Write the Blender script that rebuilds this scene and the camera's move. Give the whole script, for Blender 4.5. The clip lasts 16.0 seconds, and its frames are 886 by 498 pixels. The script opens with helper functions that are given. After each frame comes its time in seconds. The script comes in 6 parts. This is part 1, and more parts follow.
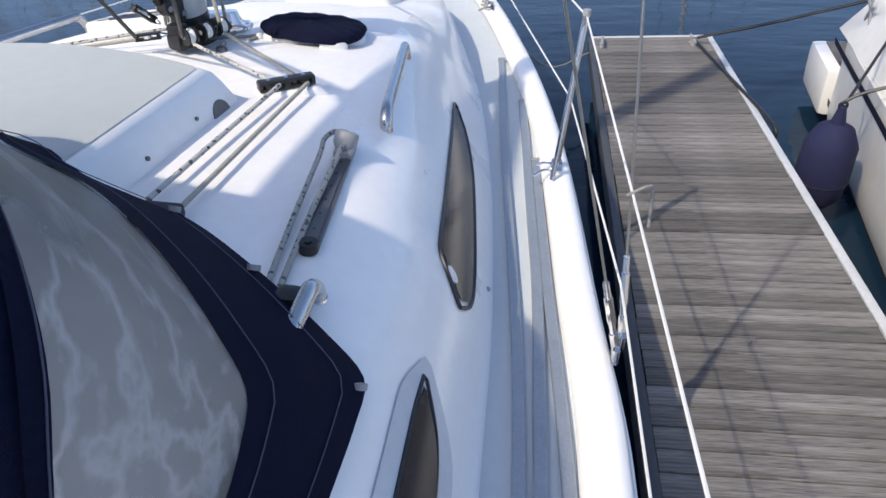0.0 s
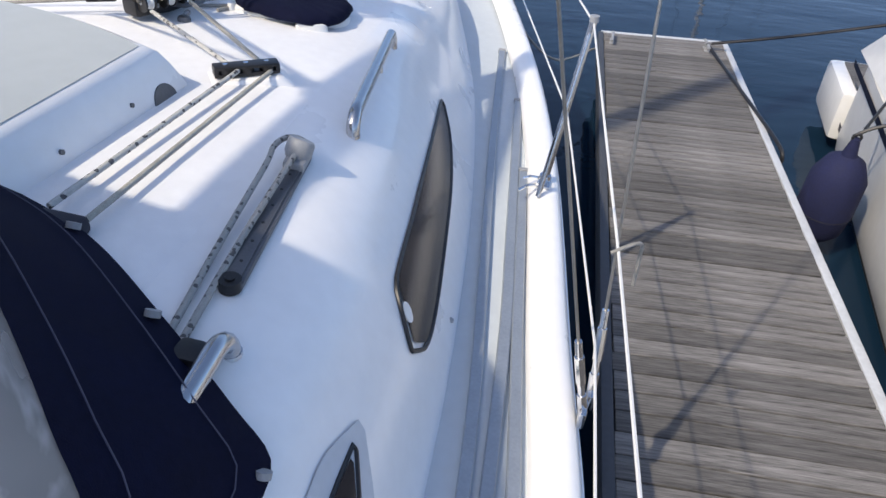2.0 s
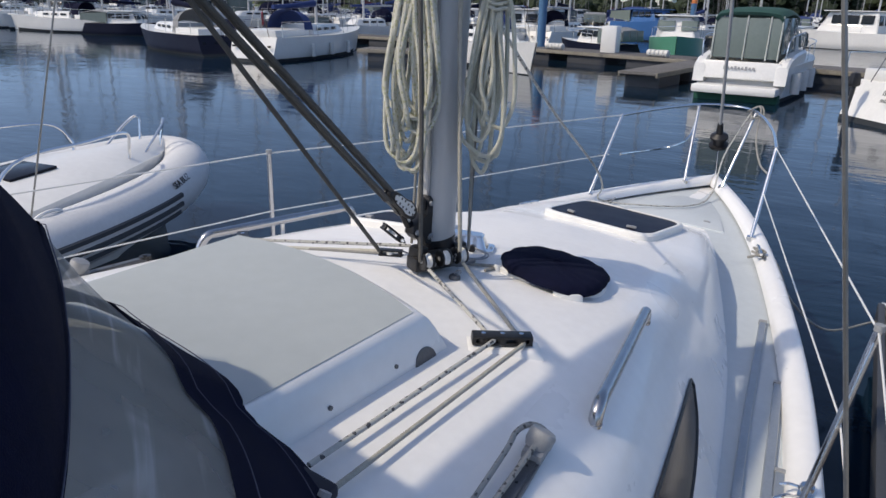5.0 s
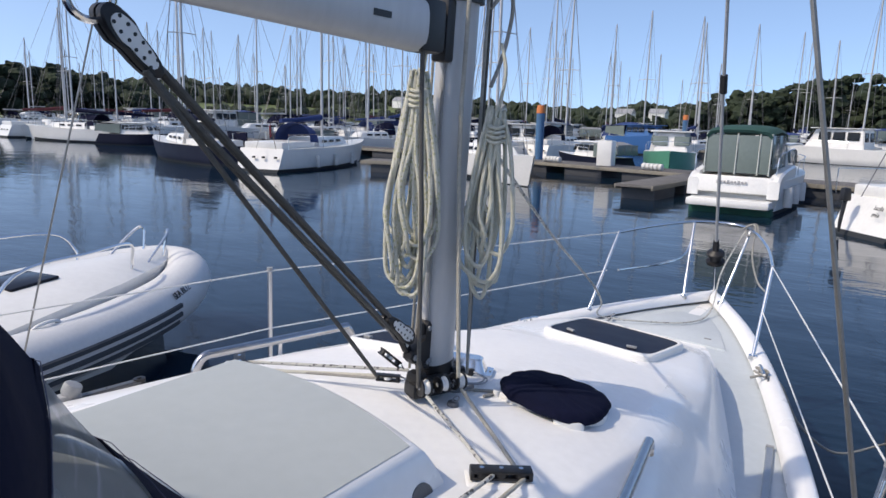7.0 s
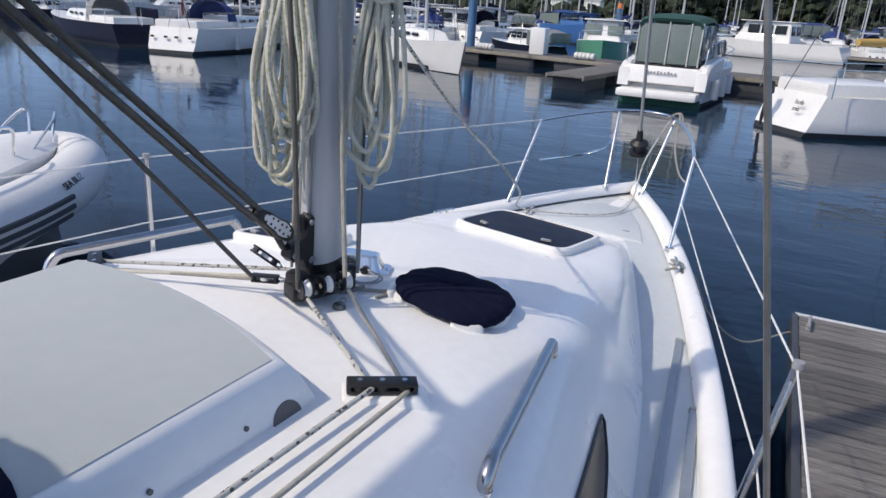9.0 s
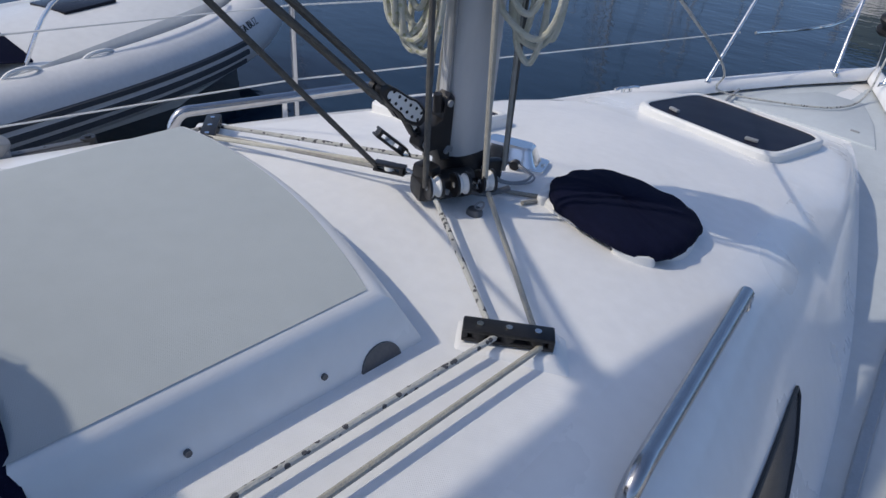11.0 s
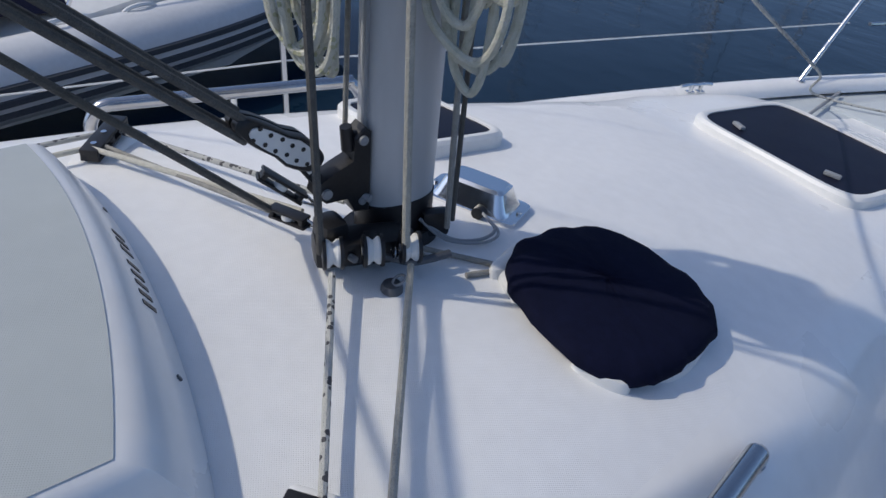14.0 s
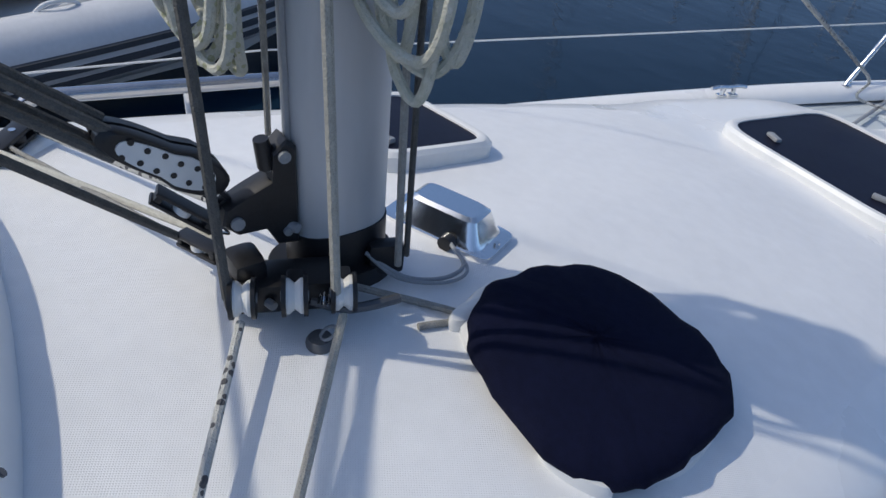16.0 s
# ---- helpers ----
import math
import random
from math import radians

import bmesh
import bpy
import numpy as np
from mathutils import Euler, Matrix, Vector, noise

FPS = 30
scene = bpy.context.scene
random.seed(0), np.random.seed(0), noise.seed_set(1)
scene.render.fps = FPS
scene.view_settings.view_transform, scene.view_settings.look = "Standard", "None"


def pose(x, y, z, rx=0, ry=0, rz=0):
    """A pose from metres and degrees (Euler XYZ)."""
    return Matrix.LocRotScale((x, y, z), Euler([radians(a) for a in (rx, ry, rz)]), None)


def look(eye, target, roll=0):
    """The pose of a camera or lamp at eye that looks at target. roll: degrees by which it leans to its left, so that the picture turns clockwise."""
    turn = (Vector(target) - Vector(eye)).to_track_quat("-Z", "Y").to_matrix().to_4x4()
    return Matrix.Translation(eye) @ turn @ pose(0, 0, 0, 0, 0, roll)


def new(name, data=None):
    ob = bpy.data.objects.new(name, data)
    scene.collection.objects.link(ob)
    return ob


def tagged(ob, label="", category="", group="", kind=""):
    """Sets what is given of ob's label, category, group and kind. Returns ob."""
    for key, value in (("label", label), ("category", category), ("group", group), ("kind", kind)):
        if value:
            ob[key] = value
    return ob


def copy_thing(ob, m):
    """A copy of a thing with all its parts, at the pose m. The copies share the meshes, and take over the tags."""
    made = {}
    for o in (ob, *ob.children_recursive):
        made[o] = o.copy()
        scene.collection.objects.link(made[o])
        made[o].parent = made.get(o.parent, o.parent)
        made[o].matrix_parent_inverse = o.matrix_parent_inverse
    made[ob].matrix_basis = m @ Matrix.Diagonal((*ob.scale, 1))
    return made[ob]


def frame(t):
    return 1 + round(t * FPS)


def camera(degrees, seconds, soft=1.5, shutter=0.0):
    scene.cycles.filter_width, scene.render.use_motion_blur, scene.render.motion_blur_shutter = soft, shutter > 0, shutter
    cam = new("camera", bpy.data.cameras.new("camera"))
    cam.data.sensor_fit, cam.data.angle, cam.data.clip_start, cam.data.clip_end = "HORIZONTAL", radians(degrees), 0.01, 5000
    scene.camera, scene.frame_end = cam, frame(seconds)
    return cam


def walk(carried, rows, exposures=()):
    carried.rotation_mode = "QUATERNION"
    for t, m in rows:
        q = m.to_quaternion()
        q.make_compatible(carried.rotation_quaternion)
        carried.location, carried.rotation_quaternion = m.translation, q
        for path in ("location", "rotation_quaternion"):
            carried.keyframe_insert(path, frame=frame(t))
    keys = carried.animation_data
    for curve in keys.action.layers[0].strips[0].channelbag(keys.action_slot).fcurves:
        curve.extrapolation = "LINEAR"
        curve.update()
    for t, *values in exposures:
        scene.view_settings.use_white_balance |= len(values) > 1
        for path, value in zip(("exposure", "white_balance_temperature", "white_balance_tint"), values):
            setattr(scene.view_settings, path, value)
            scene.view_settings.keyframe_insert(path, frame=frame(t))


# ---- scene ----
cam = camera(64.8, 16.0)
PATH = [
    (0, (0.036, -0.059, 2.331), (-0.061, 1.609, 1.232), -4.7),
    (0.5, (0.063, 0.012, 2.321), (-0.048, 1.664, 1.201), -4.5),
    (1, (0.084, 0.035, 2.335), (-0.004, 1.677, 1.197), -2.9),
    (1.5, (0.093, 0.107, 2.332), (0.034, 1.735, 1.171), -0.7),
    (2, (0.102, 0.217, 2.332), (0.031, 1.838, 1.163), 1.4),
    (2.5, (0.104, 0.285, 2.36), (-0.116, 1.915, 1.222), 1.2),
    (3, (0.058, 0.31, 2.406), (-0.445, 1.977, 1.423), 0.4),
    (3.5, (0.052, 0.313, 2.435), (-0.537, 1.997, 1.532), 1.4),
    (4, (0.068, 0.288, 2.467), (-0.599, 1.997, 1.669), 0.5),
    (4.5, (0.061, 0.278, 2.477), (-0.663, 2.0, 1.762), 0.8),
    (5, (0.053, 0.284, 2.505), (-0.712, 2.013, 1.854), 0.5),
    (7.5, (0.051, 0.307, 2.571), (-0.742, 2.112, 2.237), 0.9),
    (8, (0.065, 0.407, 2.545), (-0.652, 2.224, 2.116), 2.0),
    (10.5, (-0.021, 0.905, 2.442), (-0.557, 2.591, 1.508), 0.4),
    (11, (-0.066, 1.05, 2.419), (-0.99, 2.501, 1.398), 2.7),
    (11.5, (-0.06, 1.162, 2.415), (-1.204, 2.393, 1.331), 2.9),
    (12, (-0.047, 1.243, 2.415), (-1.173, 2.46, 1.296), 2.9),
    (12.5, (-0.064, 1.378, 2.412), (-1.181, 2.599, 1.288), 4.9),
    (13, (-0.069, 1.51, 2.417), (-1.175, 2.731, 1.283), 3.0),
    (13.5, (-0.077, 1.586, 2.421), (-1.154, 2.831, 1.286), 3.3),
    (14, (-0.107, 1.681, 2.401), (-1.177, 2.937, 1.271), 3.4),
    (14.5, (-0.189, 1.829, 2.361), (-1.319, 3.02, 1.22), 2.5),
    (15, (-0.244, 1.919, 2.326), (-1.439, 3.038, 1.177), 1.4),
    (15.5, (-0.226, 1.967, 2.305), (-1.44, 3.063, 1.154), 1.3),
    (16, (-0.199, 1.966, 2.322), (-1.314, 3.16, 1.168), 3.9),
]
M0 = (pose(0, 0, 0, 0, 2.6, 0) @ pose(0, 0, 0, -0.3, 0, 0) @ pose(0, 0, 0, 0.4, 0, 0) @ pose(0, 0, 0, 0, -3.4, 0)
      @ pose(0, 0, 0, 0, 0, 10.4) @ Matrix.Translation((1.06, -2.54, 0)))
walk(cam, [(t, M0 @ look(eye, target, roll)) for t, eye, target, roll in PATH],
     [(0, 1.21, 7700, 10), (2.2, 1.15, 7650, 10), (3.2, 0.87, 7600, 9), (5.0, 0.64, 7750, 10), (7.5, 0.85, 7650, 11), (8.2, 0.83, 7600, 11), (10.5, 0.52, 7250, 10), (11.5, 0.26, 7000, 9), (13.0, 0.28, 6950, 9), (14.5, 0.28, 6980, 8), (16.0, 0.40, 6980, 7)])

# ---- world and sun ----
BOAT = pose(0, 0, 0, 0, 2.6, 0) @ pose(0, 0, 0, -0.3, 0, 0)      # the yacht heels a little to starboard
sun_way = (BOAT.to_3x3() @ Vector((-0.59, -0.75, 1.0))).normalized()
SUN_EL = math.degrees(math.asin(sun_way.z))
SUN_AZ = math.degrees(math.atan2(sun_way.x, sun_way.y))
world = bpy.data.worlds.new("sky")
scene.world = world
world.use_nodes = True
wn = world.node_tree
sky = wn.nodes.new("ShaderNodeTexSky")
sky.sky_type = "NISHITA"
sky.sun_disc = False
sky.sun_elevation = radians(SUN_EL)
sky.sun_rotation = radians(SUN_AZ)
sky.air_density, sky.dust_density, sky.ozone_density = 0.68, 1.15, 5.0
# the clear sky keeps its blue down to the horizon
way = wn.nodes.new("ShaderNodeTexCoord")
sep = wn.nodes.new("ShaderNodeSeparateXYZ")
lift = wn.nodes.new("ShaderNodeMath")
lift.operation = "MULTIPLY_ADD"
lift.inputs[1].default_value, lift.inputs[2].default_value = 0.88, 0.12
com = wn.nodes.new("ShaderNodeCombineXYZ")
wn.links.new(way.outputs["Generated"], sep.inputs[0])
wn.links.new(sep.outputs[0], com.inputs[0])
wn.links.new(sep.outputs[1], com.inputs[1])
wn.links.new(sep.outputs[2], lift.inputs[0])
wn.links.new(lift.outputs[0], com.inputs[2])
wn.links.new(com.outputs[0], sky.inputs["Vector"])
wn.links.new(sky.outputs[0], wn.nodes["Background"].inputs[0])
wn.nodes["Background"].inputs[1].default_value = 0.15
sun = new("sun", bpy.data.lights.new("sun", "SUN"))
sun.data.energy, sun.data.angle, sun.data.color = 1.55, radians(1.0), (1.0, 0.95, 0.88)
sun.matrix_world = look(sun_way * 60, (0, 0, 0))


# ---- materials ----
def mat(name, col, rough=0.5, metal=0.0, var=0.12, scale=8.0, bump=0.0, bscale=60.0, coat=0.0, ior=1.45, alpha=1.0, trans=0.0, col2=None, stretch=None):
    m = bpy.data.materials.new(name)
    m.use_nodes = True
    nt = m.node_tree
    b = nt.nodes["Principled BSDF"]
    b.inputs["Roughness"].default_value = rough
    b.inputs["Metallic"].default_value = metal
    b.inputs["Coat Weight"].default_value = coat
    b.inputs["IOR"].default_value = ior
    b.inputs["Alpha"].default_value = alpha
    b.inputs["Transmission Weight"].default_value = trans
    tc = nt.nodes.new("ShaderNodeTexCoord")
    src = tc.outputs["Object"]
    if stretch:
        mp = nt.nodes.new("ShaderNodeMapping")
        mp.inputs["Scale"].default_value = stretch
        nt.links.new(src, mp.inputs[0])
        src = mp.outputs[0]
    n1 = nt.nodes.new("ShaderNodeTexNoise")
    n1.inputs["Scale"].default_value = scale
    n1.inputs["Detail"].default_value = 6
    nt.links.new(src, n1.inputs["Vector"])
    n2 = nt.nodes.new("ShaderNodeTexNoise")
    n2.inputs["Scale"].default_value = scale * 9
    n2.inputs["Detail"].default_value = 4
    nt.links.new(src, n2.inputs["Vector"])
    ad = nt.nodes.new("ShaderNodeMath")
    ad.operation = "ADD"
    nt.links.new(n1.outputs[0], ad.inputs[0])
    nt.links.new(n2.outputs[0], ad.inputs[1])
    rmp = nt.nodes.new("ShaderNodeMapRange")
    rmp.inputs[1].default_value, rmp.inputs[2].default_value = 0.65, 1.35
    nt.links.new(ad.outputs[0], rmp.inputs[0])
    mx = nt.nodes.new("ShaderNodeMix")
    mx.data_type = "RGBA"
    c2 = col2 or tuple(c * (1 - var) for c in col)
    mx.inputs[6].default_value = (*c2, 1)
    mx.inputs[7].default_value = (*[min(1, c * (1 + var * 0.35)) for c in col], 1)
    nt.links.new(rmp.outputs[0], mx.inputs[0])
    nt.links.new(mx.outputs[2], b.inputs["Base Color"])
    rr = nt.nodes.new("ShaderNodeMapRange")
    rr.inputs[3].default_value, rr.inputs[4].default_value = rough * 0.8, min(1, rough * 1.25)
    nt.links.new(n1.outputs[0], rr.inputs[0])
    nt.links.new(rr.outputs[0], b.inputs["Roughness"])
    if bump:
        n3 = nt.nodes.new("ShaderNodeTexNoise")
        n3.inputs["Scale"].default_value = bscale
        n3.inputs["Detail"].default_value = 3
        nt.links.new(src, n3.inputs["Vector"])
        bp = nt.nodes.new("ShaderNodeBump")
        bp.inputs["Strength"].default_value = bump
        bp.inputs["Distance"].default_value = 0.004
        nt.links.new(n3.outputs[0], bp.inputs["Height"])
        nt.links.new(bp.outputs[0], b.inputs["Normal"])
    return m


def weave(m, size, strength):
    """Fine moulded diamond relief, worn unevenly."""
    nt = m.node_tree
    tc = nt.nodes.new("ShaderNodeTexCoord")
    mp = nt.nodes.new("ShaderNodeMapping")
    mp.inputs["Rotation"].default_value = (0, 0, radians(28))
    nt.links.new(tc.outputs["Object"], mp.inputs[0])
    hs = []
    for way in ("X", "Y"):
        w = nt.nodes.new("ShaderNodeTexWave")
        w.bands_direction = way
        w.inputs["Scale"].default_value = size / 6.5
        w.inputs["Distortion"].default_value = 2.2
        w.inputs["Detail Scale"].default_value = 3.0
        nt.links.new(mp.outputs[0], w.inputs["Vector"])
        hs.append(w.outputs["Fac"])
    ml = nt.nodes.new("ShaderNodeMath")
    ml.operation = "MULTIPLY"
    nt.links.new(hs[0], ml.inputs[0])
    nt.links.new(hs[1], ml.inputs[1])
    bp = nt.nodes.new("ShaderNodeBump")
    bp.inputs["Strength"].default_value = strength
    bp.inputs["Distance"].default_value = 0.0025
    nt.links.new(ml.outputs[0], bp.inputs["Height"])
    nt.links.new(bp.outputs[0], nt.nodes["Principled BSDF"].inputs["Normal"])
    return m


GEL = mat("white_gelcoat", (0.84, 0.84, 0.83), 0.28, var=0.05, scale=2.5, coat=0.25)
ROOFSKID = weave(mat("moulded_white_nonskid", (0.82, 0.825, 0.825), 0.5, var=0.06, scale=3.0), 620, 0.24)
GREYSKID = weave(mat("pale_grey_nonskid", (0.52, 0.57, 0.6), 0.6, var=0.07, scale=2.5), 640, 0.18)
BOXSKID = weave(mat("grey_green_nonskid", (0.41, 0.45, 0.46), 0.6, var=0.06, scale=2.0), 680, 0.16)
TRACK = mat("grey_anodised_rail", (0.36, 0.4, 0.44), 0.4, 0.5, var=0.15, scale=14)
STEEL = mat("polished_steel", (0.72, 0.72, 0.72), 0.12, 1.0, var=0.06, scale=20)
# darker copy of STEEL: dark reflections on rails and stanchions put into its colour
STEELD = mat("reflection_darkened_steel", (0.5, 0.5, 0.51), 0.2, 1.0, var=0.12, scale=20)
CHROME = mat("bright_chrome", (0.85, 0.85, 0.85), 0.16, 1.0, var=0.03, scale=20)
ALU = mat("silver_anodised_aluminium", (0.54, 0.545, 0.55), 0.42, 0.2, var=0.08, scale=5, stretch=(1, 1, 0.2))
BLACK = mat("black_plastic", (0.018, 0.018, 0.02), 0.4, var=0.4, scale=25)
NAVY = mat("navy_canvas", (0.006, 0.008, 0.026), 0.95, ior=1.2, var=0.3, scale=9, bump=0.5, bscale=500)
THREAD = mat("pale_thread", (0.07, 0.075, 0.12), 0.9)
SMOKE = mat("smoked_acrylic", (0.012, 0.013, 0.02), 0.16, var=0.2, scale=4, ior=1.22)
LID = mat("smoked_hatch_acrylic", (0.012, 0.014, 0.03), 0.35, var=0.25, scale=6, ior=1.12)
DRAIL = mat("dark_anodised_rail", (0.12, 0.125, 0.135), 0.42, 0.3, var=0.2, scale=20)
NAVYP = mat("dark_navy_plastic", (0.012, 0.014, 0.03), 0.5, var=0.3, scale=20)
ROPE_W = mat("cream_rope", (0.6, 0.58, 0.5), 0.85, var=0.25, scale=60, bump=0.8, bscale=260)
ROPE_B = mat("beige_rope", (0.45, 0.43, 0.37), 0.85, var=0.3, scale=60, bump=0.8, bscale=260)
ROPE_G = mat("grey_rope", (0.34, 0.33, 0.3), 0.85, var=0.4, scale=60, bump=0.8, bscale=260)
ROPE_Y = mat("cream_rope_with_yellow_fleck", (0.56, 0.55, 0.49), 0.85, var=0.3, scale=70, bump=0.8, bscale=260, col2=(0.43, 0.43, 0.32))
ROPE_D = mat("dark_weathered_rope", (0.12, 0.115, 0.105), 0.9, var=0.4, scale=60, bump=0.8, bscale=260)
WIRE = mat("stainless_wire", (0.30, 0.29, 0.27), 0.4, 0.8, var=0.2, scale=40)
LINEW = mat("white_coated_wire", (0.72, 0.72, 0.7), 0.4, var=0.08, scale=10)
PLASTW = mat("white_plastic", (0.75, 0.75, 0.73), 0.35, var=0.05)
GREYPL = mat("grey_plastic", (0.3, 0.31, 0.32), 0.45, var=0.15, scale=20)
RUBBER = mat("grey_rubber_tube", (0.62, 0.63, 0.64), 0.55, var=0.08, scale=3)
RUBD = mat("dark_grey_rubber", (0.06, 0.065, 0.075), 0.6, var=0.2, scale=6)


def fleck(name, col, dark, size):
    """Rope with dark flecks along it, by length in the u of the tube."""
    m = mat(name, col, 0.85, var=0.2, scale=60, bump=0.8, bscale=260)
    nt = m.node_tree
    tc = nt.nodes.new("ShaderNodeTexCoord")
    ck = nt.nodes.new("ShaderNodeTexVoronoi")
    ck.inputs["Scale"].default_value = size
    nt.links.new(tc.outputs["Object"], ck.inputs["Vector"])
    lt = nt.nodes.new("ShaderNodeMath")
    lt.operation = "LESS_THAN"
    lt.inputs[1].default_value = 0.33
    nt.links.new(ck.outputs["Distance"], lt.inputs[0])
    b = nt.nodes["Principled BSDF"]
    old = b.inputs["Base Color"].links[0].from_socket
    mx = nt.nodes.new("ShaderNodeMix")
    mx.data_type = "RGBA"
    nt.links.new(lt.outputs[0], mx.inputs[0])
    nt.links.new(old, mx.inputs[6])
    mx.inputs[7].default_value = (*dark, 1)
    nt.links.new(mx.outputs[2], b.inputs["Base Color"])
    return m


ROPE_F = fleck("flecked_rope", (0.5, 0.5, 0.47), (0.085, 0.085, 0.09), 62)
ROPE_S = fleck("grey_flecked_rope", (0.36, 0.36, 0.34), (0.09, 0.09, 0.09), 70)
ROPE_YF = fleck("yellow_flecked_rope", (0.6, 0.59, 0.5), (0.42, 0.42, 0.27), 70)

BASE = {}


# ---- mesh helpers ----
def crom(keys, v):
    """Smooth curve through sorted (position, value) pairs."""
    xs = [k[0] for k in keys]
    if v <= xs[0]:
        return keys[0][1]
    if v >= xs[-1]:
        return keys[-1][1]
    i = max(j for j in range(len(xs) - 1) if xs[j] <= v)
    x0, y0 = keys[i]
    x1, y1 = keys[i + 1]
    m0 = (y1 - keys[max(i - 1, 0)][1]) / (x1 - keys[max(i - 1, 0)][0])
    m1 = (keys[min(i + 2, len(keys) - 1)][1] - y0) / (keys[min(i + 2, len(keys) - 1)][0] - x0)
    h = x1 - x0
    s = (v - x0) / h
    return ((2 * s ** 3 - 3 * s ** 2 + 1) * y0 + (s ** 3 - 2 * s ** 2 + s) * h * m0
            + (3 * s ** 2 - 2 * s ** 3) * y1 + (s ** 3 - s ** 2) * h * m1)


def smooth_path(pts, n=6):
    """Catmull-Rom points through pts."""
    pts = [Vector(p) for p in pts]
    out = []
    for i in range(len(pts) - 1):
        p0, p1, p2, p3 = pts[max(i - 1, 0)], pts[i], pts[i + 1], pts[min(i + 2, len(pts) - 1)]
        for k in range(n):
            s = k / n
            out.append(0.5 * (2 * p1 + (p2 - p0) * s + (2 * p0 - 5 * p1 + 4 * p2 - p3) * s ** 2 + (3 * p1 - p0 - 3 * p2 + p3) * s ** 3))
    out.append(pts[-1])
    return out


def tube(bm, pts, r, seg=8, r2=None, mi=0):
    """A round tube along pts; r to r2."""
    pts = [Vector(p) for p in pts]
    r2 = r if r2 is None else r2
    rings, up = [], None
    for i, p in enumerate(pts):
        d = (pts[min(i + 1, len(pts) - 1)] - pts[max(i - 1, 0)]).normalized()
        if up is None:
            up = d.orthogonal().normalized()
        up = (up - d * up.dot(d))
        up = up.normalized() if up.length > 1e-6 else d.orthogonal().normalized()
        side = d.cross(up)
        rad = r + (r2 - r) * i / max(1, len(pts) - 1)
        rings.append([bm.verts.new(p + (up * math.cos(a) + side * math.sin(a)) * rad) for a in [2 * math.pi * k / seg for k in range(seg)]])
    skin(bm, rings, True, True, mi)
    return bm


def skin(bm, rings, closed=True, caps=False, mi=0):
    faces = []
    for a, b in zip(rings, rings[1:]):
        n = len(a)
        for k in range(n if closed else n - 1):
            q = [a[k], a[(k + 1) % n], b[(k + 1) % n], b[k]]
            try:
                f = bm.faces.new(q)
                f.material_index = mi
                faces.append(f)
            except ValueError:
                pass
    if caps:
        for ring in (rings[0], rings[-1]):
            try:
                f = bm.faces.new(ring)
                f.material_index = mi
            except ValueError:
                pass
    return faces


def block(bm, c, size, bevel=0.0, m=None, mi=0, taper=1.0):
    """A box, tapered towards its top, with bevelled edges."""
    r = bmesh.ops.create_cube(bm, size=1.0)
    vs = r["verts"]
    for v in vs:
        k = taper if v.co.z > 0 else 1.0
        v.co = Vector((v.co.x * size[0] * k, v.co.y * size[1] * k, v.co.z * size[2]))
    if bevel:
        es = list({e for v in vs for e in v.link_edges})
        g = bmesh.ops.bevel(bm, geom=es, offset=bevel, segments=2, affect="EDGES", profile=0.6)
        vs = list({v for f in g["faces"] for v in f.verts} | {v for v in vs if v.is_valid})
    fs = {f for v in vs for f in v.link_faces}
    for f in fs:
        f.material_index = mi
    mm = Matrix.Translation(c) @ (m or Matrix())
    for v in vs:
        v.co = mm @ v.co
    return vs


def rod(bm, a, b, r, seg=10, r2=None, mi=0):
    return tube(bm, [a, b], r, seg, r2, mi)


def prism(bm, ring, z0, z1, bevel=0.0, mi=0, inset=0.0):
    """An upright prism over a plan outline (list of x, y), its top drawn in by inset with a rounded edge."""
    c = Vector((sum(p[0] for p in ring) / len(ring), sum(p[1] for p in ring) / len(ring)))

    def at(k, z):
        out = []
        for p in ring:
            d = Vector(p[:2]) - c
            out.append(bm.verts.new((*(c + d * (1 - k / max(d.length, 1e-6))), z)))
        return out
    rows = [at(0, z0)]
    if bevel:
        rows += [at(inset, z1 - bevel), at(inset + bevel * 0.3, z1 - bevel * 0.3), at(inset + bevel, z1)]
    else:
        rows += [at(inset, z1)]
    skin(bm, rows, True, True, mi)


def finish(ob, bm, mats, smooth, angle=38.0):
    bmesh.ops.remove_doubles(bm, verts=bm.verts, dist=1e-6)
    bmesh.ops.recalc_face_normals(bm, faces=bm.faces)
    for f in bm.faces:
        f.smooth = smooth
    if smooth:
        for e in bm.edges:
            if len(e.link_faces) == 2 and e.calc_face_angle(0) > radians(angle):
                e.smooth = False
    me = ob.data
    bm.to_mesh(me)
    bm.free()
    for m in mats if isinstance(mats, (list, tuple)) else [mats]:
        me.materials.append(m)


def root(name, base, label, category, group="", m=None, kind=""):
    """An Empty at the base of a thing; m: the frame in which base is given."""
    e = new(name)
    e.empty_display_size = 0.1
    m = BOAT if m is None else m
    e.matrix_world = m @ Matrix.Translation(base)
    BASE[e] = Vector(base)
    return tagged(e, label, category, group, kind)


def part(name, bm, material, parent, label="", smooth=True, angle=38.0):
    """One mesh under a thing, or under a part; given in the same frame as the thing's base."""
    me = bpy.data.meshes.new(name)
    ob = new(name, me)
    top = parent
    while top not in BASE:
        top = top.parent
    bmesh.ops.translate(bm, verts=bm.verts, vec=-BASE[top])
    finish(ob, bm, material, smooth, angle)
    ob.parent = parent
    return tagged(ob, label)


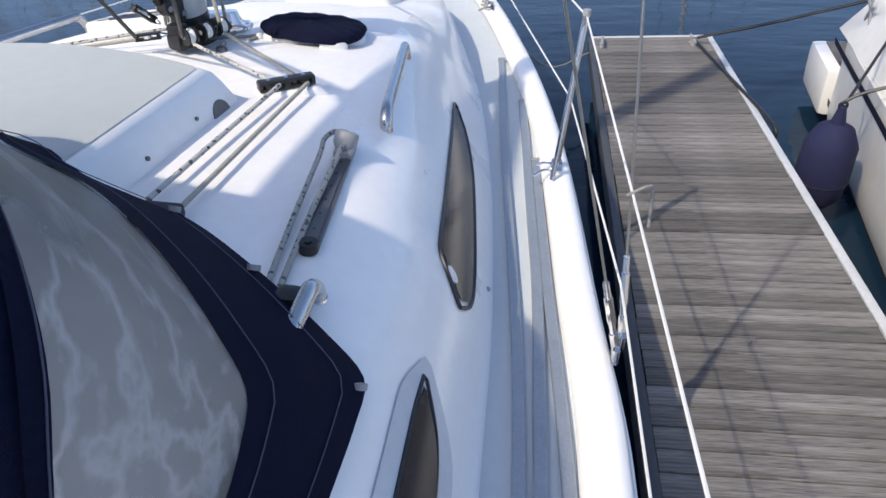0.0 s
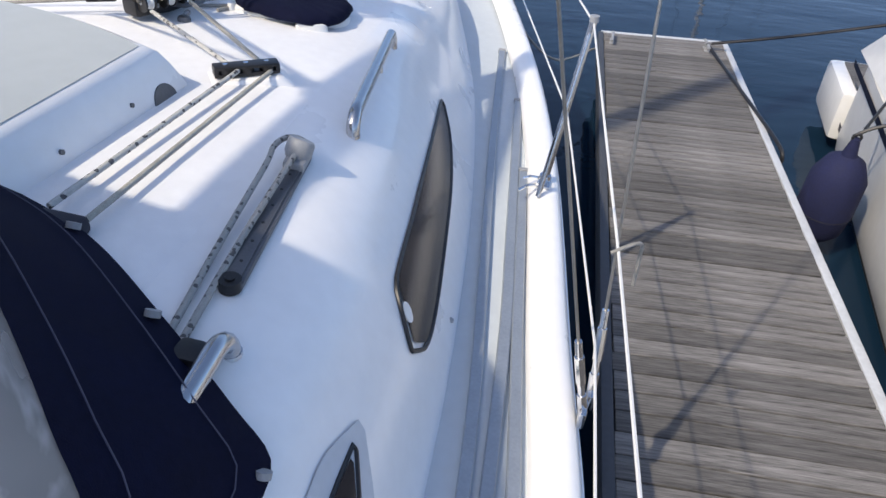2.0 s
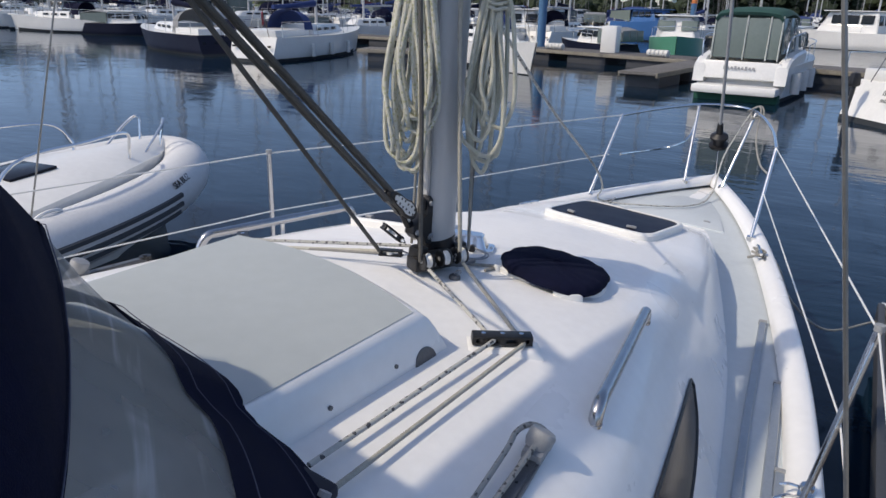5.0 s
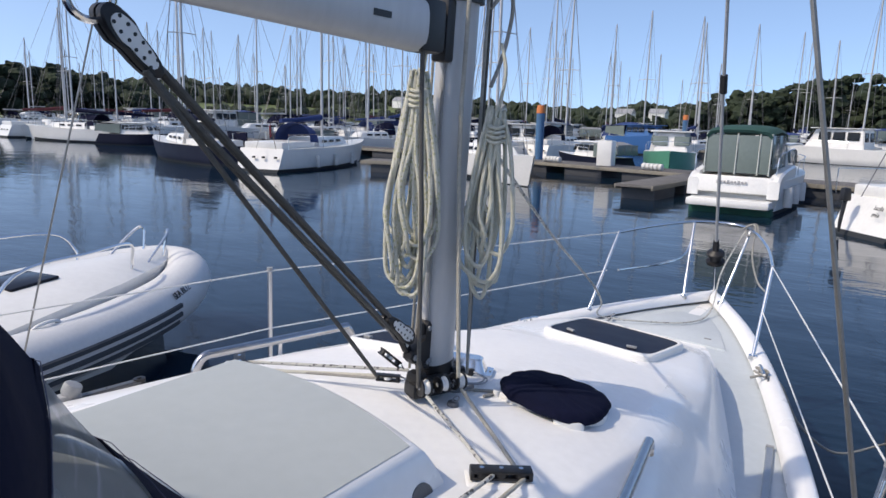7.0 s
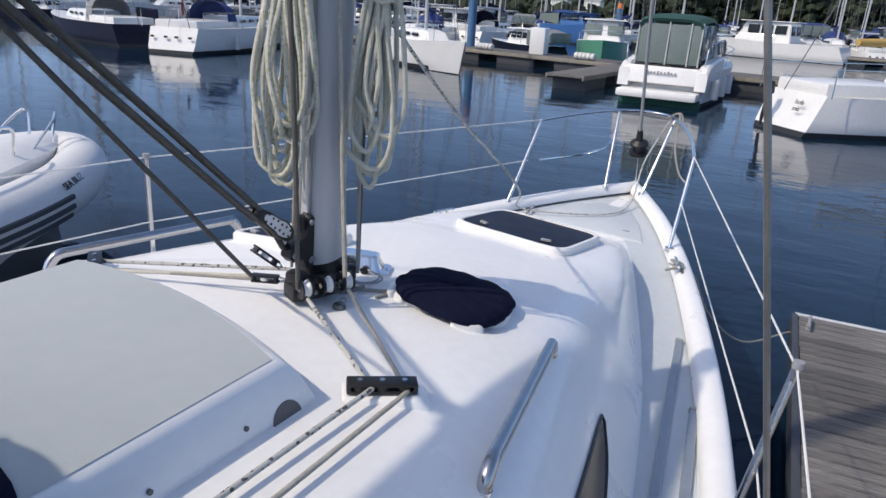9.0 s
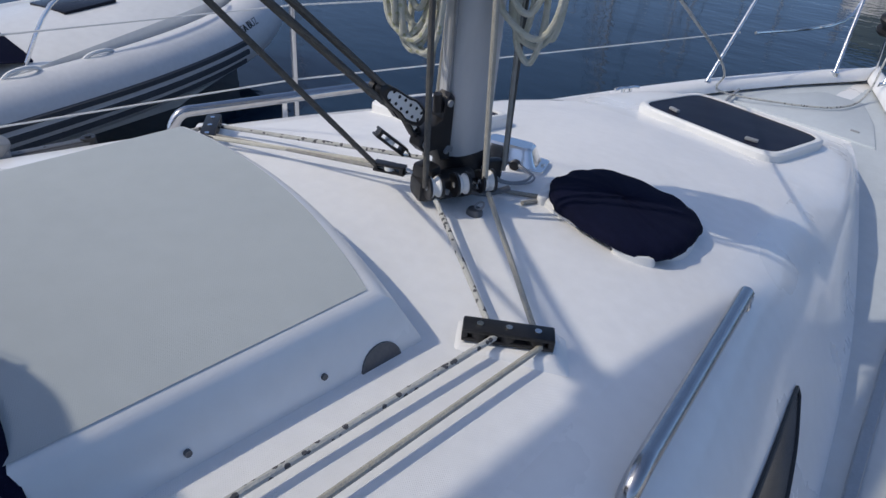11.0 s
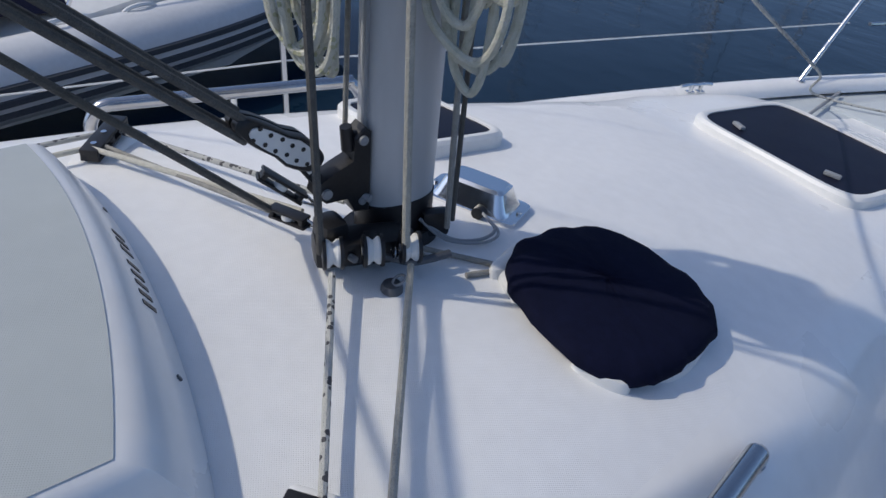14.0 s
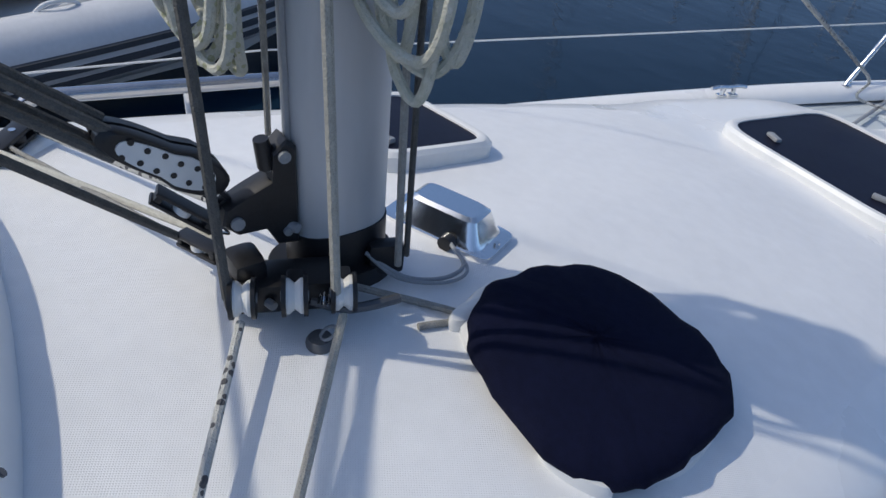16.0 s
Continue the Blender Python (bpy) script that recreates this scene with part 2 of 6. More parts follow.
def thing(name, bm, material, base, label, category, group="", kind="", m=None, smooth=True, angle=38.0):
    """A thing that is one mesh."""
    me = bpy.data.meshes.new(name)
    ob = new(name, me)
    bmesh.ops.translate(bm, verts=bm.verts, vec=-Vector(base))
    finish(ob, bm, material, smooth, angle)
    ob.matrix_world = (BOAT if m is None else m) @ Matrix.Translation(base)
    BASE[ob] = Vector(base)
    return tagged(ob, label, category, group, kind)


WORLD = Matrix()

# ---- water ----
def water_material():
    m = bpy.data.materials.new("harbour_water")
    m.use_nodes = True
    nt = m.node_tree
    b = nt.nodes["Principled BSDF"]
    b.inputs["Base Color"].default_value = (0.005, 0.018, 0.036, 1)
    b.inputs["Roughness"].default_value = 0.045
    b.inputs["IOR"].default_value = 1.33
    b.inputs["Specular IOR Level"].default_value = 0.32
    tc = nt.nodes.new("ShaderNodeTexCoord")
    mp = nt.nodes.new("ShaderNodeMapping")
    mp.inputs["Rotation"].default_value = (0, 0, 0.5)
    mp.inputs["Scale"].default_value = (1.0, 2.2, 1.0)
    nt.links.new(tc.outputs["Object"], mp.inputs[0])
    last = None
    for sc, dist in ((0.5, 0.03), (3.0, 0.006)):
        n = nt.nodes.new("ShaderNodeTexNoise")
        n.inputs["Scale"].default_value = sc
        n.inputs["Detail"].default_value = 3
        nt.links.new(mp.outputs[0], n.inputs["Vector"])
        bp = nt.nodes.new("ShaderNodeBump")
        bp.inputs["Strength"].default_value = 0.6
        bp.inputs["Distance"].default_value = dist
        nt.links.new(n.outputs[0], bp.inputs["Height"])
        if last:
            nt.links.new(last.outputs[0], bp.inputs["Normal"])
        last = bp
    nt.links.new(last.outputs[0], b.inputs["Normal"])
    return m


WATER = water_material()
bm = bmesh.new()
for x, y in ((-2500, -2500), (2500, -2500), (2500, 2500), (-2500, 2500)):
    bm.verts.new((x, y, 0))
bm.faces.new(bm.verts)
thing("water", bm, WATER, (0, 0, 0), "calm dark blue harbour water with small ripples", "water", kind="structure", m=WORLD)

# ---- our yacht: hull and deck ----
HB = [(-5.0, 1.45), (-3.0, 1.70), (-1.2, 1.62), (-0.6, 1.535), (0.5, 1.375), (1.4, 1.18), (2.6, 0.83), (3.5, 0.49), (4.15, 0.17), (4.45, 0.0)]
WC = [(-5.0, 1.3), (-3.0, 1.38), (-1.0, 1.25), (-0.45, 1.19), (0.13, 1.105), (0.95, 0.945), (1.5, 0.80), (2.4, 0.53), (2.75, 0.41), (3.0, 0.30)]
ZC = [(-5.0, 1.66), (-0.5, 1.635), (0.0, 1.615), (0.45, 1.575), (0.9, 1.51), (1.4, 1.405), (1.7, 1.37), (2.1, 1.325), (2.4, 1.235), (2.65, 1.14), (2.85, 1.08), (3.05, 1.035)]
GA = [(0, 1), (0.4, 0.975), (0.6, 0.935), (0.72, 0.88), (0.8, 0.78), (0.87, 0.6), (0.935, 0.34), (0.975, 0.12), (1, 0)]
GB = [(0, 1), (0.4, 0.955), (0.58, 0.90), (0.69, 0.83), (0.78, 0.66), (0.853, 0.44), (0.93, 0.19), (0.975, 0.06), (1, 0)]
GC = [(0, 1), (0.45, 0.975), (0.66, 0.935), (0.76, 0.885), (0.83, 0.78), (0.89, 0.46), (0.945, 0.16), (0.98, 0.04), (1, 0)]
ZD = 1.03


def sheer(y):
    return 1.075 + 0.012 * max(0, y) ** 1.2


def deck_z(x, y):
    """Height of the moulded deck: side decks, coachroof and foredeck."""
    d = ZD + 0.012 * max(0, y - 1)
    if y > 3.05:
        return d
    u = abs(x) / crom(WC, y)
    if u >= 1:
        return d
    k = min(1, max(0, (y + 0.9) / 1.3))
    g = crom(GA, u) * (1 - k) + crom(GB, u) * k
    f = min(1, max(0, (y - 0.9) / 0.7))
    g += (crom(GC, u) - g) * f
    return d + max(0.0, crom(ZC, y) - d) * g


def deck():
    top = root("yacht_hull", (0, -1.2, 0), "white fibreglass sailing yacht hull moored beside a finger pontoon", "sailing yacht")
    bm = bmesh.new()
    ys = [-4.9 + 0.04 * i for i in range(int(9.3 / 0.04) + 1)]
    ys = [y for y in ys if y < 4.36]
    us = [0, .06, .12, .18, .24, .3, .36, .42, .48, .54, .6, .65, .7, .74, .78, .81, .84, .87, .9, .93, .96, .98, .992, 1.0]
    rows = []
    for y in ys:
        edge = crom(HB, y) - 0.10
        edge = max(edge, 0.01)
        w = min(crom(WC, y) if y < 3.05 else 0.3 * edge, edge * 0.97)
        xs = [u * w for u in us] + [w + 0.012 + (edge - w - 0.012) * k / 5 for k in range(6)]
        half = [(x, y, deck_z(x, y)) for x in xs]
        rows.append([bm.verts.new((-x, yy, z)) for x, yy, z in reversed(half[1:])] + [bm.verts.new(p) for p in half])
    for f in skin(bm, rows, False):
        c = f.calc_center_median()
        u = abs(c.x) / (crom(WC, c.y) if c.y < 3.05 else 0.05)
        f.material_index = 2 if u > 1.0 and abs(c.x) > 0 else (1 if u < 0.62 and c.y < 1.35 else 0)
    part("deck", bm, [GEL, ROOFSKID, GREYSKID], top, "white deck moulding with pale grey non-slip side decks")
    # rounded gunwale moulding
    for s, nm in ((1, "gunwale"), (-1, "gunwale")):
        bm = bmesh.new()
        rows = []
        for y in ys + [4.45]:
            h, z = max(crom(HB, y), 0.012), sheer(y)
            prof = [(-0.125, -0.05), (-0.118, -0.02), (-0.10, 0.0), (-0.07, 0.012), (-0.035, 0.014), (-0.012, 0.004), (0.0, -0.02), (0.004, -0.07), (0.018, -0.075), (0.02, -0.10), (0.0, -0.11)]
            rows.append([bm.verts.new((s * max(h + a, 0.002 + 0.0005 * i), y, z + b)) for i, (a, b) in enumerate(prof)])
        skin(bm, rows, False)
        part(nm, bm, GEL, top, "rounded white gunwale moulding", angle=50)
    # topsides
    bm = bmesh.new()
    rows = []
    for y in ys + [4.45]:
        h, z = max(crom(HB, y), 0.004), sheer(y) - 0.10
        ring = []
        for k in range(9):
            q = k / 8
            w = h * (1 - 0.10 * q ** 2 - 0.25 * max(0, y - 2) / 2.4 * q)
            ring.append((w, y - 0.25 * q * max(0, (y - 3) / 1.4), z - q * (z + 0.35)))
        rows.append([bm.verts.new((-a, b, c)) for a, b, c in ring][::-1] + [bm.verts.new(p) for p in ring])
    skin(bm, rows, False, False)
    bm.faces.new(rows[0])
    part("hull_side", bm, GEL, top, "glossy white topsides")
    return top


HULL = deck()


def superellipse(cx, cy, a, b, n=40, p=3.0):
    out = []
    for k in range(n):
        t = 2 * math.pi * k / n
        c, s = math.cos(t), math.sin(t)
        out.append((cx + a * math.copysign(abs(c) ** (2 / p), c), cy + b * math.copysign(abs(s) ** (2 / p), s)))
    return out


# ---- companionway garage ----
def front_curve(x0, x1, y0, bow, n=16):
    """Plan outline of the garage's front, bowed forward, from port to starboard."""
    return [(x, y0 - bow * (x + 0.22) ** 2) for x in [x0 + (x1 - x0) * k / n for k in range(n + 1)]]


def garage():
    top = root("companionway_garage", (0, -1.2, 1.63), "white moulded companionway hatch garage with a grey non-slip top", "hatch garage")
    ya = -2.4
    rows = []
    bm = bmesh.new()
    # rings from the foot to the top
    for x0, x1, y0, bow, z in ((-0.525, 0.425, -0.462, 0.20, 1.585), (-0.508, 0.415, -0.472, 0.21, 1.632), (-0.480, 0.396, -0.500, 0.23, 1.69), (-0.466, 0.382, -0.517, 0.25, 1.722), (-0.455, 0.370, -0.533, 0.27, 1.736), (-0.444, 0.356, -0.548, 0.29, 1.741)):
        ring = [(x0 + 0.03, ya)] + front_curve(x0, x1, y0, bow) + [(x1 - 0.012, ya)]
        rows.append([bm.verts.new((x, y, z + 0.02 * (1 - ((x + 0.04) / 0.45) ** 2) * (z > 1.63))) for x, y in ring])
    skin(bm, rows, False)
    part("body", bm, GEL, top, "white gelcoat sides")
    bm = bmesh.new()
    n = 12
    grid = []
    for j in range(n + 1):
        row = []
        for x, y in front_curve(-0.446, 0.358, -0.546, 0.29):
            row.append(bm.verts.new((x + 0.03 * (1 - j / n) * (-x / 0.8 + 0.4), ya + (y - ya) * j / n, 1.7422 + 0.02 * (1 - ((x + 0.04) / 0.45) ** 2))))
        grid.append(row)
    skin(bm, grid, False)
    part("top_panel", bm, BOXSKID, top, "grey non-slip panel")
    # arched drain mouth and a screw in the starboard side
    zd = deck_z(0.42, -0.655) - 0.004
    side = lambda z: 0.425 - 0.010 * (z - 1.585) / 0.047 if z < 1.632 else 0.415 - 0.019 * (z - 1.632) / 0.058
    bm = bmesh.new()
    rows = []
    for o in (-0.004, 0.0025):
        rows.append([bm.verts.new((side(z) + o, y, z)) for y, z in [(-0.655 - 0.046 * math.cos(a), zd + 0.042 * math.sin(a)) for a in [math.pi * k / 14 for k in range(15)]]])
    skin(bm, rows, True, True)
    part("drain_mouth", bm, DRAIL, top, "dark arched drain mouth")
    for y in (-0.775, -1.02):
        bm = bmesh.new()
        rod(bm, (side(1.655) - 0.004, y, 1.655), (side(1.655) + 0.003, y, 1.656), 0.006)
        part("screw", bm, DRAIL, top)

    # registration marks on the front, as plain bars lying flush
    def face(x, q, off):
        z = 1.632 + 0.058 * q
        return (x, -0.472 - 0.028 * q - (0.21 + 0.02 * q) * (x + 0.22) ** 2 + off, z + 0.02 * (1 - ((x + 0.04) / 0.45) ** 2) + off * 0.5)
    for k in range(8):
        x = -0.150 + 0.027 * k + (0.018 if k > 2 else 0)
        bm = bmesh.new()
        skin(bm, [[bm.verts.new(face(*p, o)) for p in ((x - 0.0055, 0.42), (x + 0.0055, 0.42), (x + 0.0085, 0.95), (x - 0.0025, 0.95))] for o in (-0.001, 0.0012)], True, True)
        part("marking_bar", bm, BLACK, top)
    for x in (0.2, -0.28):
        bm = bmesh.new()
        rod(bm, face(x, 0.3, -0.002), face(x, 0.3, 0.002), 0.006, 10)
        part("screw", bm, DRAIL, top)


garage()


# ---- mast and boom ----
def oval(bm, z0, z1, a, b, p=2.4, n=28, cx=0, cy=0, mi=0, dx=0.0, dy=0.0):
    rows = []
    for z in (z0, z1):
        q = 0 if z == z0 else 1
        rows.append([bm.verts.new((x + dx * q, y + dy * q, z)) for x, y in superellipse(cx, cy, a, b, n, p)])
    skin(bm, rows, True, True, mi)


MX, MY = 0.0, 0.0
MTOP = 11.5


def mast():
    top = root("mast", (MX, MY, 1.62), "silver anodised aluminium mast with a black foot casting", "mast")
    bm = bmesh.new()
    oval(bm, 1.70, MTOP, 0.054, 0.081, cx=-0.012)
    part("tube", bm, ALU, top, angle=60)
    bm = bmesh.new()
    oval(bm, 1.615, 1.712, 0.0565, 0.0835, cx=-0.012)
    oval(bm, 1.60, 1.645, 0.072, 0.105, cx=-0.004, cy=-0.012)
    block(bm, (0.055, 0.055, 1.655), (0.03, 0.06, 0.06), 0.012, pose(0, 0, 0, 0, 0, -20))
    part("foot", bm, BLACK, top, "black cast mast foot")
    bm = bmesh.new()
    rod(bm, (0.0, -0.10, 1.74), (0.03, -0.085, 1.74), 0.008)
    part("bolt", bm, GREYPL, top)
    # sail track down the aft face
    bm = bmesh.new()
    block(bm, (0, -0.084, 5.0), (0.010, 0.008, 6.3), 0.002)
    part("luff_groove", bm, GREYPL, top, "grey luff groove")
    # kicker bracket: a cheek plate on the mast with an arm reaching aft
    prof = [(-0.078, 1.705), (-0.078, 1.872), (-0.092, 1.886), (-0.112, 1.868), (-0.116, 1.825), (-0.150, 1.812), (-0.186, 1.795), (-0.192, 1.770), (-0.170, 1.748), (-0.128, 1.745), (-0.112, 1.712)]
    bm = bmesh.new()
    skin(bm, [[bm.verts.new((x, (y + 0.13) * k - 0.13, (z - 1.79) * k + 1.79)) for y, z in prof] for x, k in ((-0.020, 0.94), (-0.016, 1), (0.016, 1), (0.020, 0.94))], True, True)
    br = part("vang_bracket", bm, BLACK, top, "black vang bracket", angle=25)
    for y, z, r in ((-0.098, 1.862, 0.009), (-0.098, 1.735, 0.007), (-0.172, 1.772, 0.010)):
        bm = bmesh.new()
        rod(bm, (-0.026, y, z), (0.026, y, z), r, 12)
        part("pin", bm, GREYPL, br, "dull grey pin")
    bm = bmesh.new()
    rod(bm, (0.0, -0.115, 1.84), (0.0, -0.122, 1.885), 0.014, 12, 0.011)
    part("lever", bm, BLACK, br)
    # gooseneck
    bm = bmesh.new()
    block(bm, (0, -0.10, GZ), (0.06, 0.05, 0.20), 0.012)
    part("gooseneck", bm, BLACK, top, "black gooseneck fitting")
    bm = bmesh.new()
    oval(bm, GZ + 0.10, GZ + 0.125, 0.0605, 0.088)
    part("band", bm, BLACK, top)
    for s in (1, -1):
        bm = bmesh.new()
        rod(bm, (s * 0.05, 0.0, 5.9), (s * 1.267, 0.24, 6.0), 0.022, r2=0.014)
        rod(bm, (s * 0.05, -0.02, 5.9), (s * 0.45, -1.21, 6.0), 0.018, r2=0.012)
        part("spreader", bm, ALU, top)


GZ = 2.865
mast()


def boom():
    top = root("boom", (0, -0.2, GZ), "silver aluminium boom with a black end fitting, no sail", "boom")
    bm = bmesh.new()
    rows = []
    for y in (-0.26, -3.6):
        z = GZ + 0.03 * (-0.26 - y)
        rows.append([bm.verts.new((x, y, z + zz)) for x, zz in superellipse(0, 0.0, 0.058, 0.083, 24, 2.8)])
    skin(bm, rows, True, True)
    part("tube", bm, ALU, top, angle=60)
    bm = bmesh.new()
    block(bm, (0, -0.215, GZ), (0.10, 0.12, 0.162), 0.02)
    block(bm, (0, -0.15, GZ - 0.01), (0.05, 0.06, 0.12), 0.01)
    part("end_fitting", bm, BLACK, top, "black cast end fitting")
    bm = bmesh.new()
    block(bm, (0.058, -0.95, GZ + 0.01), (0.02, 0.18, 0.03), 0.008)
    part("clip", bm, BLACK, top)
    bm = bmesh.new()
    block(bm, (0.059, -0.48, GZ + 0.0), (0.002, 0.075, 0.018))
    part("maker_mark", bm, BLACK, top, "dark maker's mark")
    bm = bmesh.new()
    tube(bm, smooth_path([(0, -1.22, GZ - 0.04), (0, -1.23, GZ - 0.10), (0, -1.27, GZ - 0.12), (0, -1.31, GZ - 0.10), (0, -1.32, GZ - 0.04)]), 0.008)
    part("vang_loop", bm, STEEL, top)


boom()


# ---- sprayhood ----
def window_film():
    """Clouded clear vinyl with finer wrinkles and long creases, whose scattered light is put into the colour."""
    m = bpy.data.materials.new("clear_vinyl")
    m.use_nodes = True
    nt = m.node_tree
    b = nt.nodes["Principled BSDF"]
    tc = nt.nodes.new("ShaderNodeTexCoord")
    turn = nt.nodes.new("ShaderNodeMapping")
    turn.inputs["Rotation"].default_value = (0, 0, radians(32))
    nt.links.new(tc.outputs["Object"], turn.inputs[0])
    along = nt.nodes.new("ShaderNodeMapping")
    along.inputs["Scale"].default_value = (0.12, 1.5, 1.5)
    nt.links.new(turn.outputs[0], along.inputs[0])

    def cloud(src, scale, dist, detail):
        n = nt.nodes.new("ShaderNodeTexNoise")
        n.inputs["Scale"].default_value = scale
        n.inputs["Distortion"].default_value = dist
        n.inputs["Detail"].default_value = detail
        nt.links.new(src, n.inputs["Vector"])
        return n.outputs[0]

    def op(kind, a, v=None):
        o = nt.nodes.new("ShaderNodeMath")
        o.operation = kind
        nt.links.new(a, o.inputs[0])
        if isinstance(v, float):
            o.inputs[1].default_value = v
        elif v is not None:
            nt.links.new(v, o.inputs[1])
        return o.outputs[0]

    def span(src, a, c, d, e):
        r = nt.nodes.new("ShaderNodeMapRange")
        for k, v in enumerate((a, c, d, e)):
            r.inputs[k + 1].default_value = v
        nt.links.new(src, r.inputs[0])
        return r.outputs[0]
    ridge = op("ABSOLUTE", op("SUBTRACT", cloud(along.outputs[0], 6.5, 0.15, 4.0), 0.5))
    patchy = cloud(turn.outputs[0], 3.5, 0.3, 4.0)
    lit_crease = op("MULTIPLY", span(ridge, 0.0, 0.05, 1.0, 0.0), span(patchy, 0.36, 0.50, 0.0, 1.0))
    fine = op("MULTIPLY", cloud(turn.outputs[0], 7.0, 0.6, 2.0), 0.16)
    bp = nt.nodes.new("ShaderNodeBump")
    bp.inputs["Strength"].default_value = 0.16
    bp.inputs["Distance"].default_value = 0.006
    nt.links.new(op("ADD", ridge, fine), bp.inputs["Height"])
    nt.links.new(bp.outputs[0], b.inputs["Normal"])
    haze = span(patchy, 0.35, 0.7, 0.42, 0.55)
    nt.links.new(op("MAXIMUM", haze, op("MULTIPLY", lit_crease, 0.36)), b.inputs["Alpha"])
    # paler base colour along the creases paints the backlight they scatter
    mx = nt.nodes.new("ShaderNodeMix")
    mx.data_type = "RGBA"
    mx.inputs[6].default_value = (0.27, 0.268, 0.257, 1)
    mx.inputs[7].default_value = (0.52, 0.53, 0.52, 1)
    nt.links.new(lit_crease, mx.inputs[0])
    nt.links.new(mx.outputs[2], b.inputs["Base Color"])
    b.inputs["Roughness"].default_value = 0.42
    b.inputs["IOR"].default_value = 1.22
    tr = nt.nodes.new("ShaderNodeBsdfTranslucent")
    tr.inputs["Color"].default_value = (0.85, 0.85, 0.82, 1)
    both = nt.nodes.new("ShaderNodeMixShader")
    nt.links.new(op("MULTIPLY", patchy, 0.12), both.inputs[0])
    nt.links.new(b.outputs[0], both.inputs[1])
    nt.links.new(tr.outputs[0], both.inputs[2])
    nt.links.new(both.outputs[0], nt.nodes["Material Output"].inputs["Surface"])
    return m


VINYL = window_film()


FOOT = [(0.0, (0, -1.19, 1.768)), (0.14, (0.30, -1.21, 1.765)), (0.18, (0.385, -1.225, 1.715)), (0.22, (0.45, -1.185, 1.650)), (0.31, (0.63, -1.245, 1.637)),
        (0.42, (0.84, -1.365, 1.608)), (0.5, (1.0, -1.455, 1.553)), (0.57, (1.075, -1.488, 1.485)), (0.62, (1.088, -1.58, 1.48)), (0.75, (1.095, -1.80, 1.48)), (1.0, (1.12, -2.25, 1.48))]
BOW = [(0.0, (0, -1.410, 2.10)), (0.15, (0.30, -1.545, 2.09)), (0.33, (0.64, -1.735, 2.075)), (0.43, (0.80, -1.850, 2.05)), (0.52, (0.905, -1.960, 1.99)),
       (0.64, (0.965, -2.065, 1.89)), (0.8, (0.995, -2.150, 1.75)), (1.0, (1.02, -2.250, 1.55))]
# added crown, its top out of view, raised to shade the coachroof behind the mast
SHADE_CROWN = [(0.0, (0, -1.70, 2.44)), (0.15, (0.26, -1.70, 2.44)), (0.27, (0.46, -1.71, 2.43)), (0.36, (0.60, -1.80, 2.37)), (0.45, (0.70, -1.96, 2.27)), (0.58, (0.82, -2.12, 2.12)), (0.8, (0.93, -2.27, 1.82)), (1.0, (1.0, -2.35, 1.55))]
SKIRT = [(0.0, 0.36), (0.2, 0.40), (0.33, 0.46), (0.5, 0.5), (0.65, 0.5), (1.0, 0.6)]


def on(keys, k):
    s = -1 if k < 0 else 1
    v = [crom([(a, p[i]) for a, p in keys], abs(k)) for i in range(3)]
    return Vector((s * v[0], v[1], v[2]))


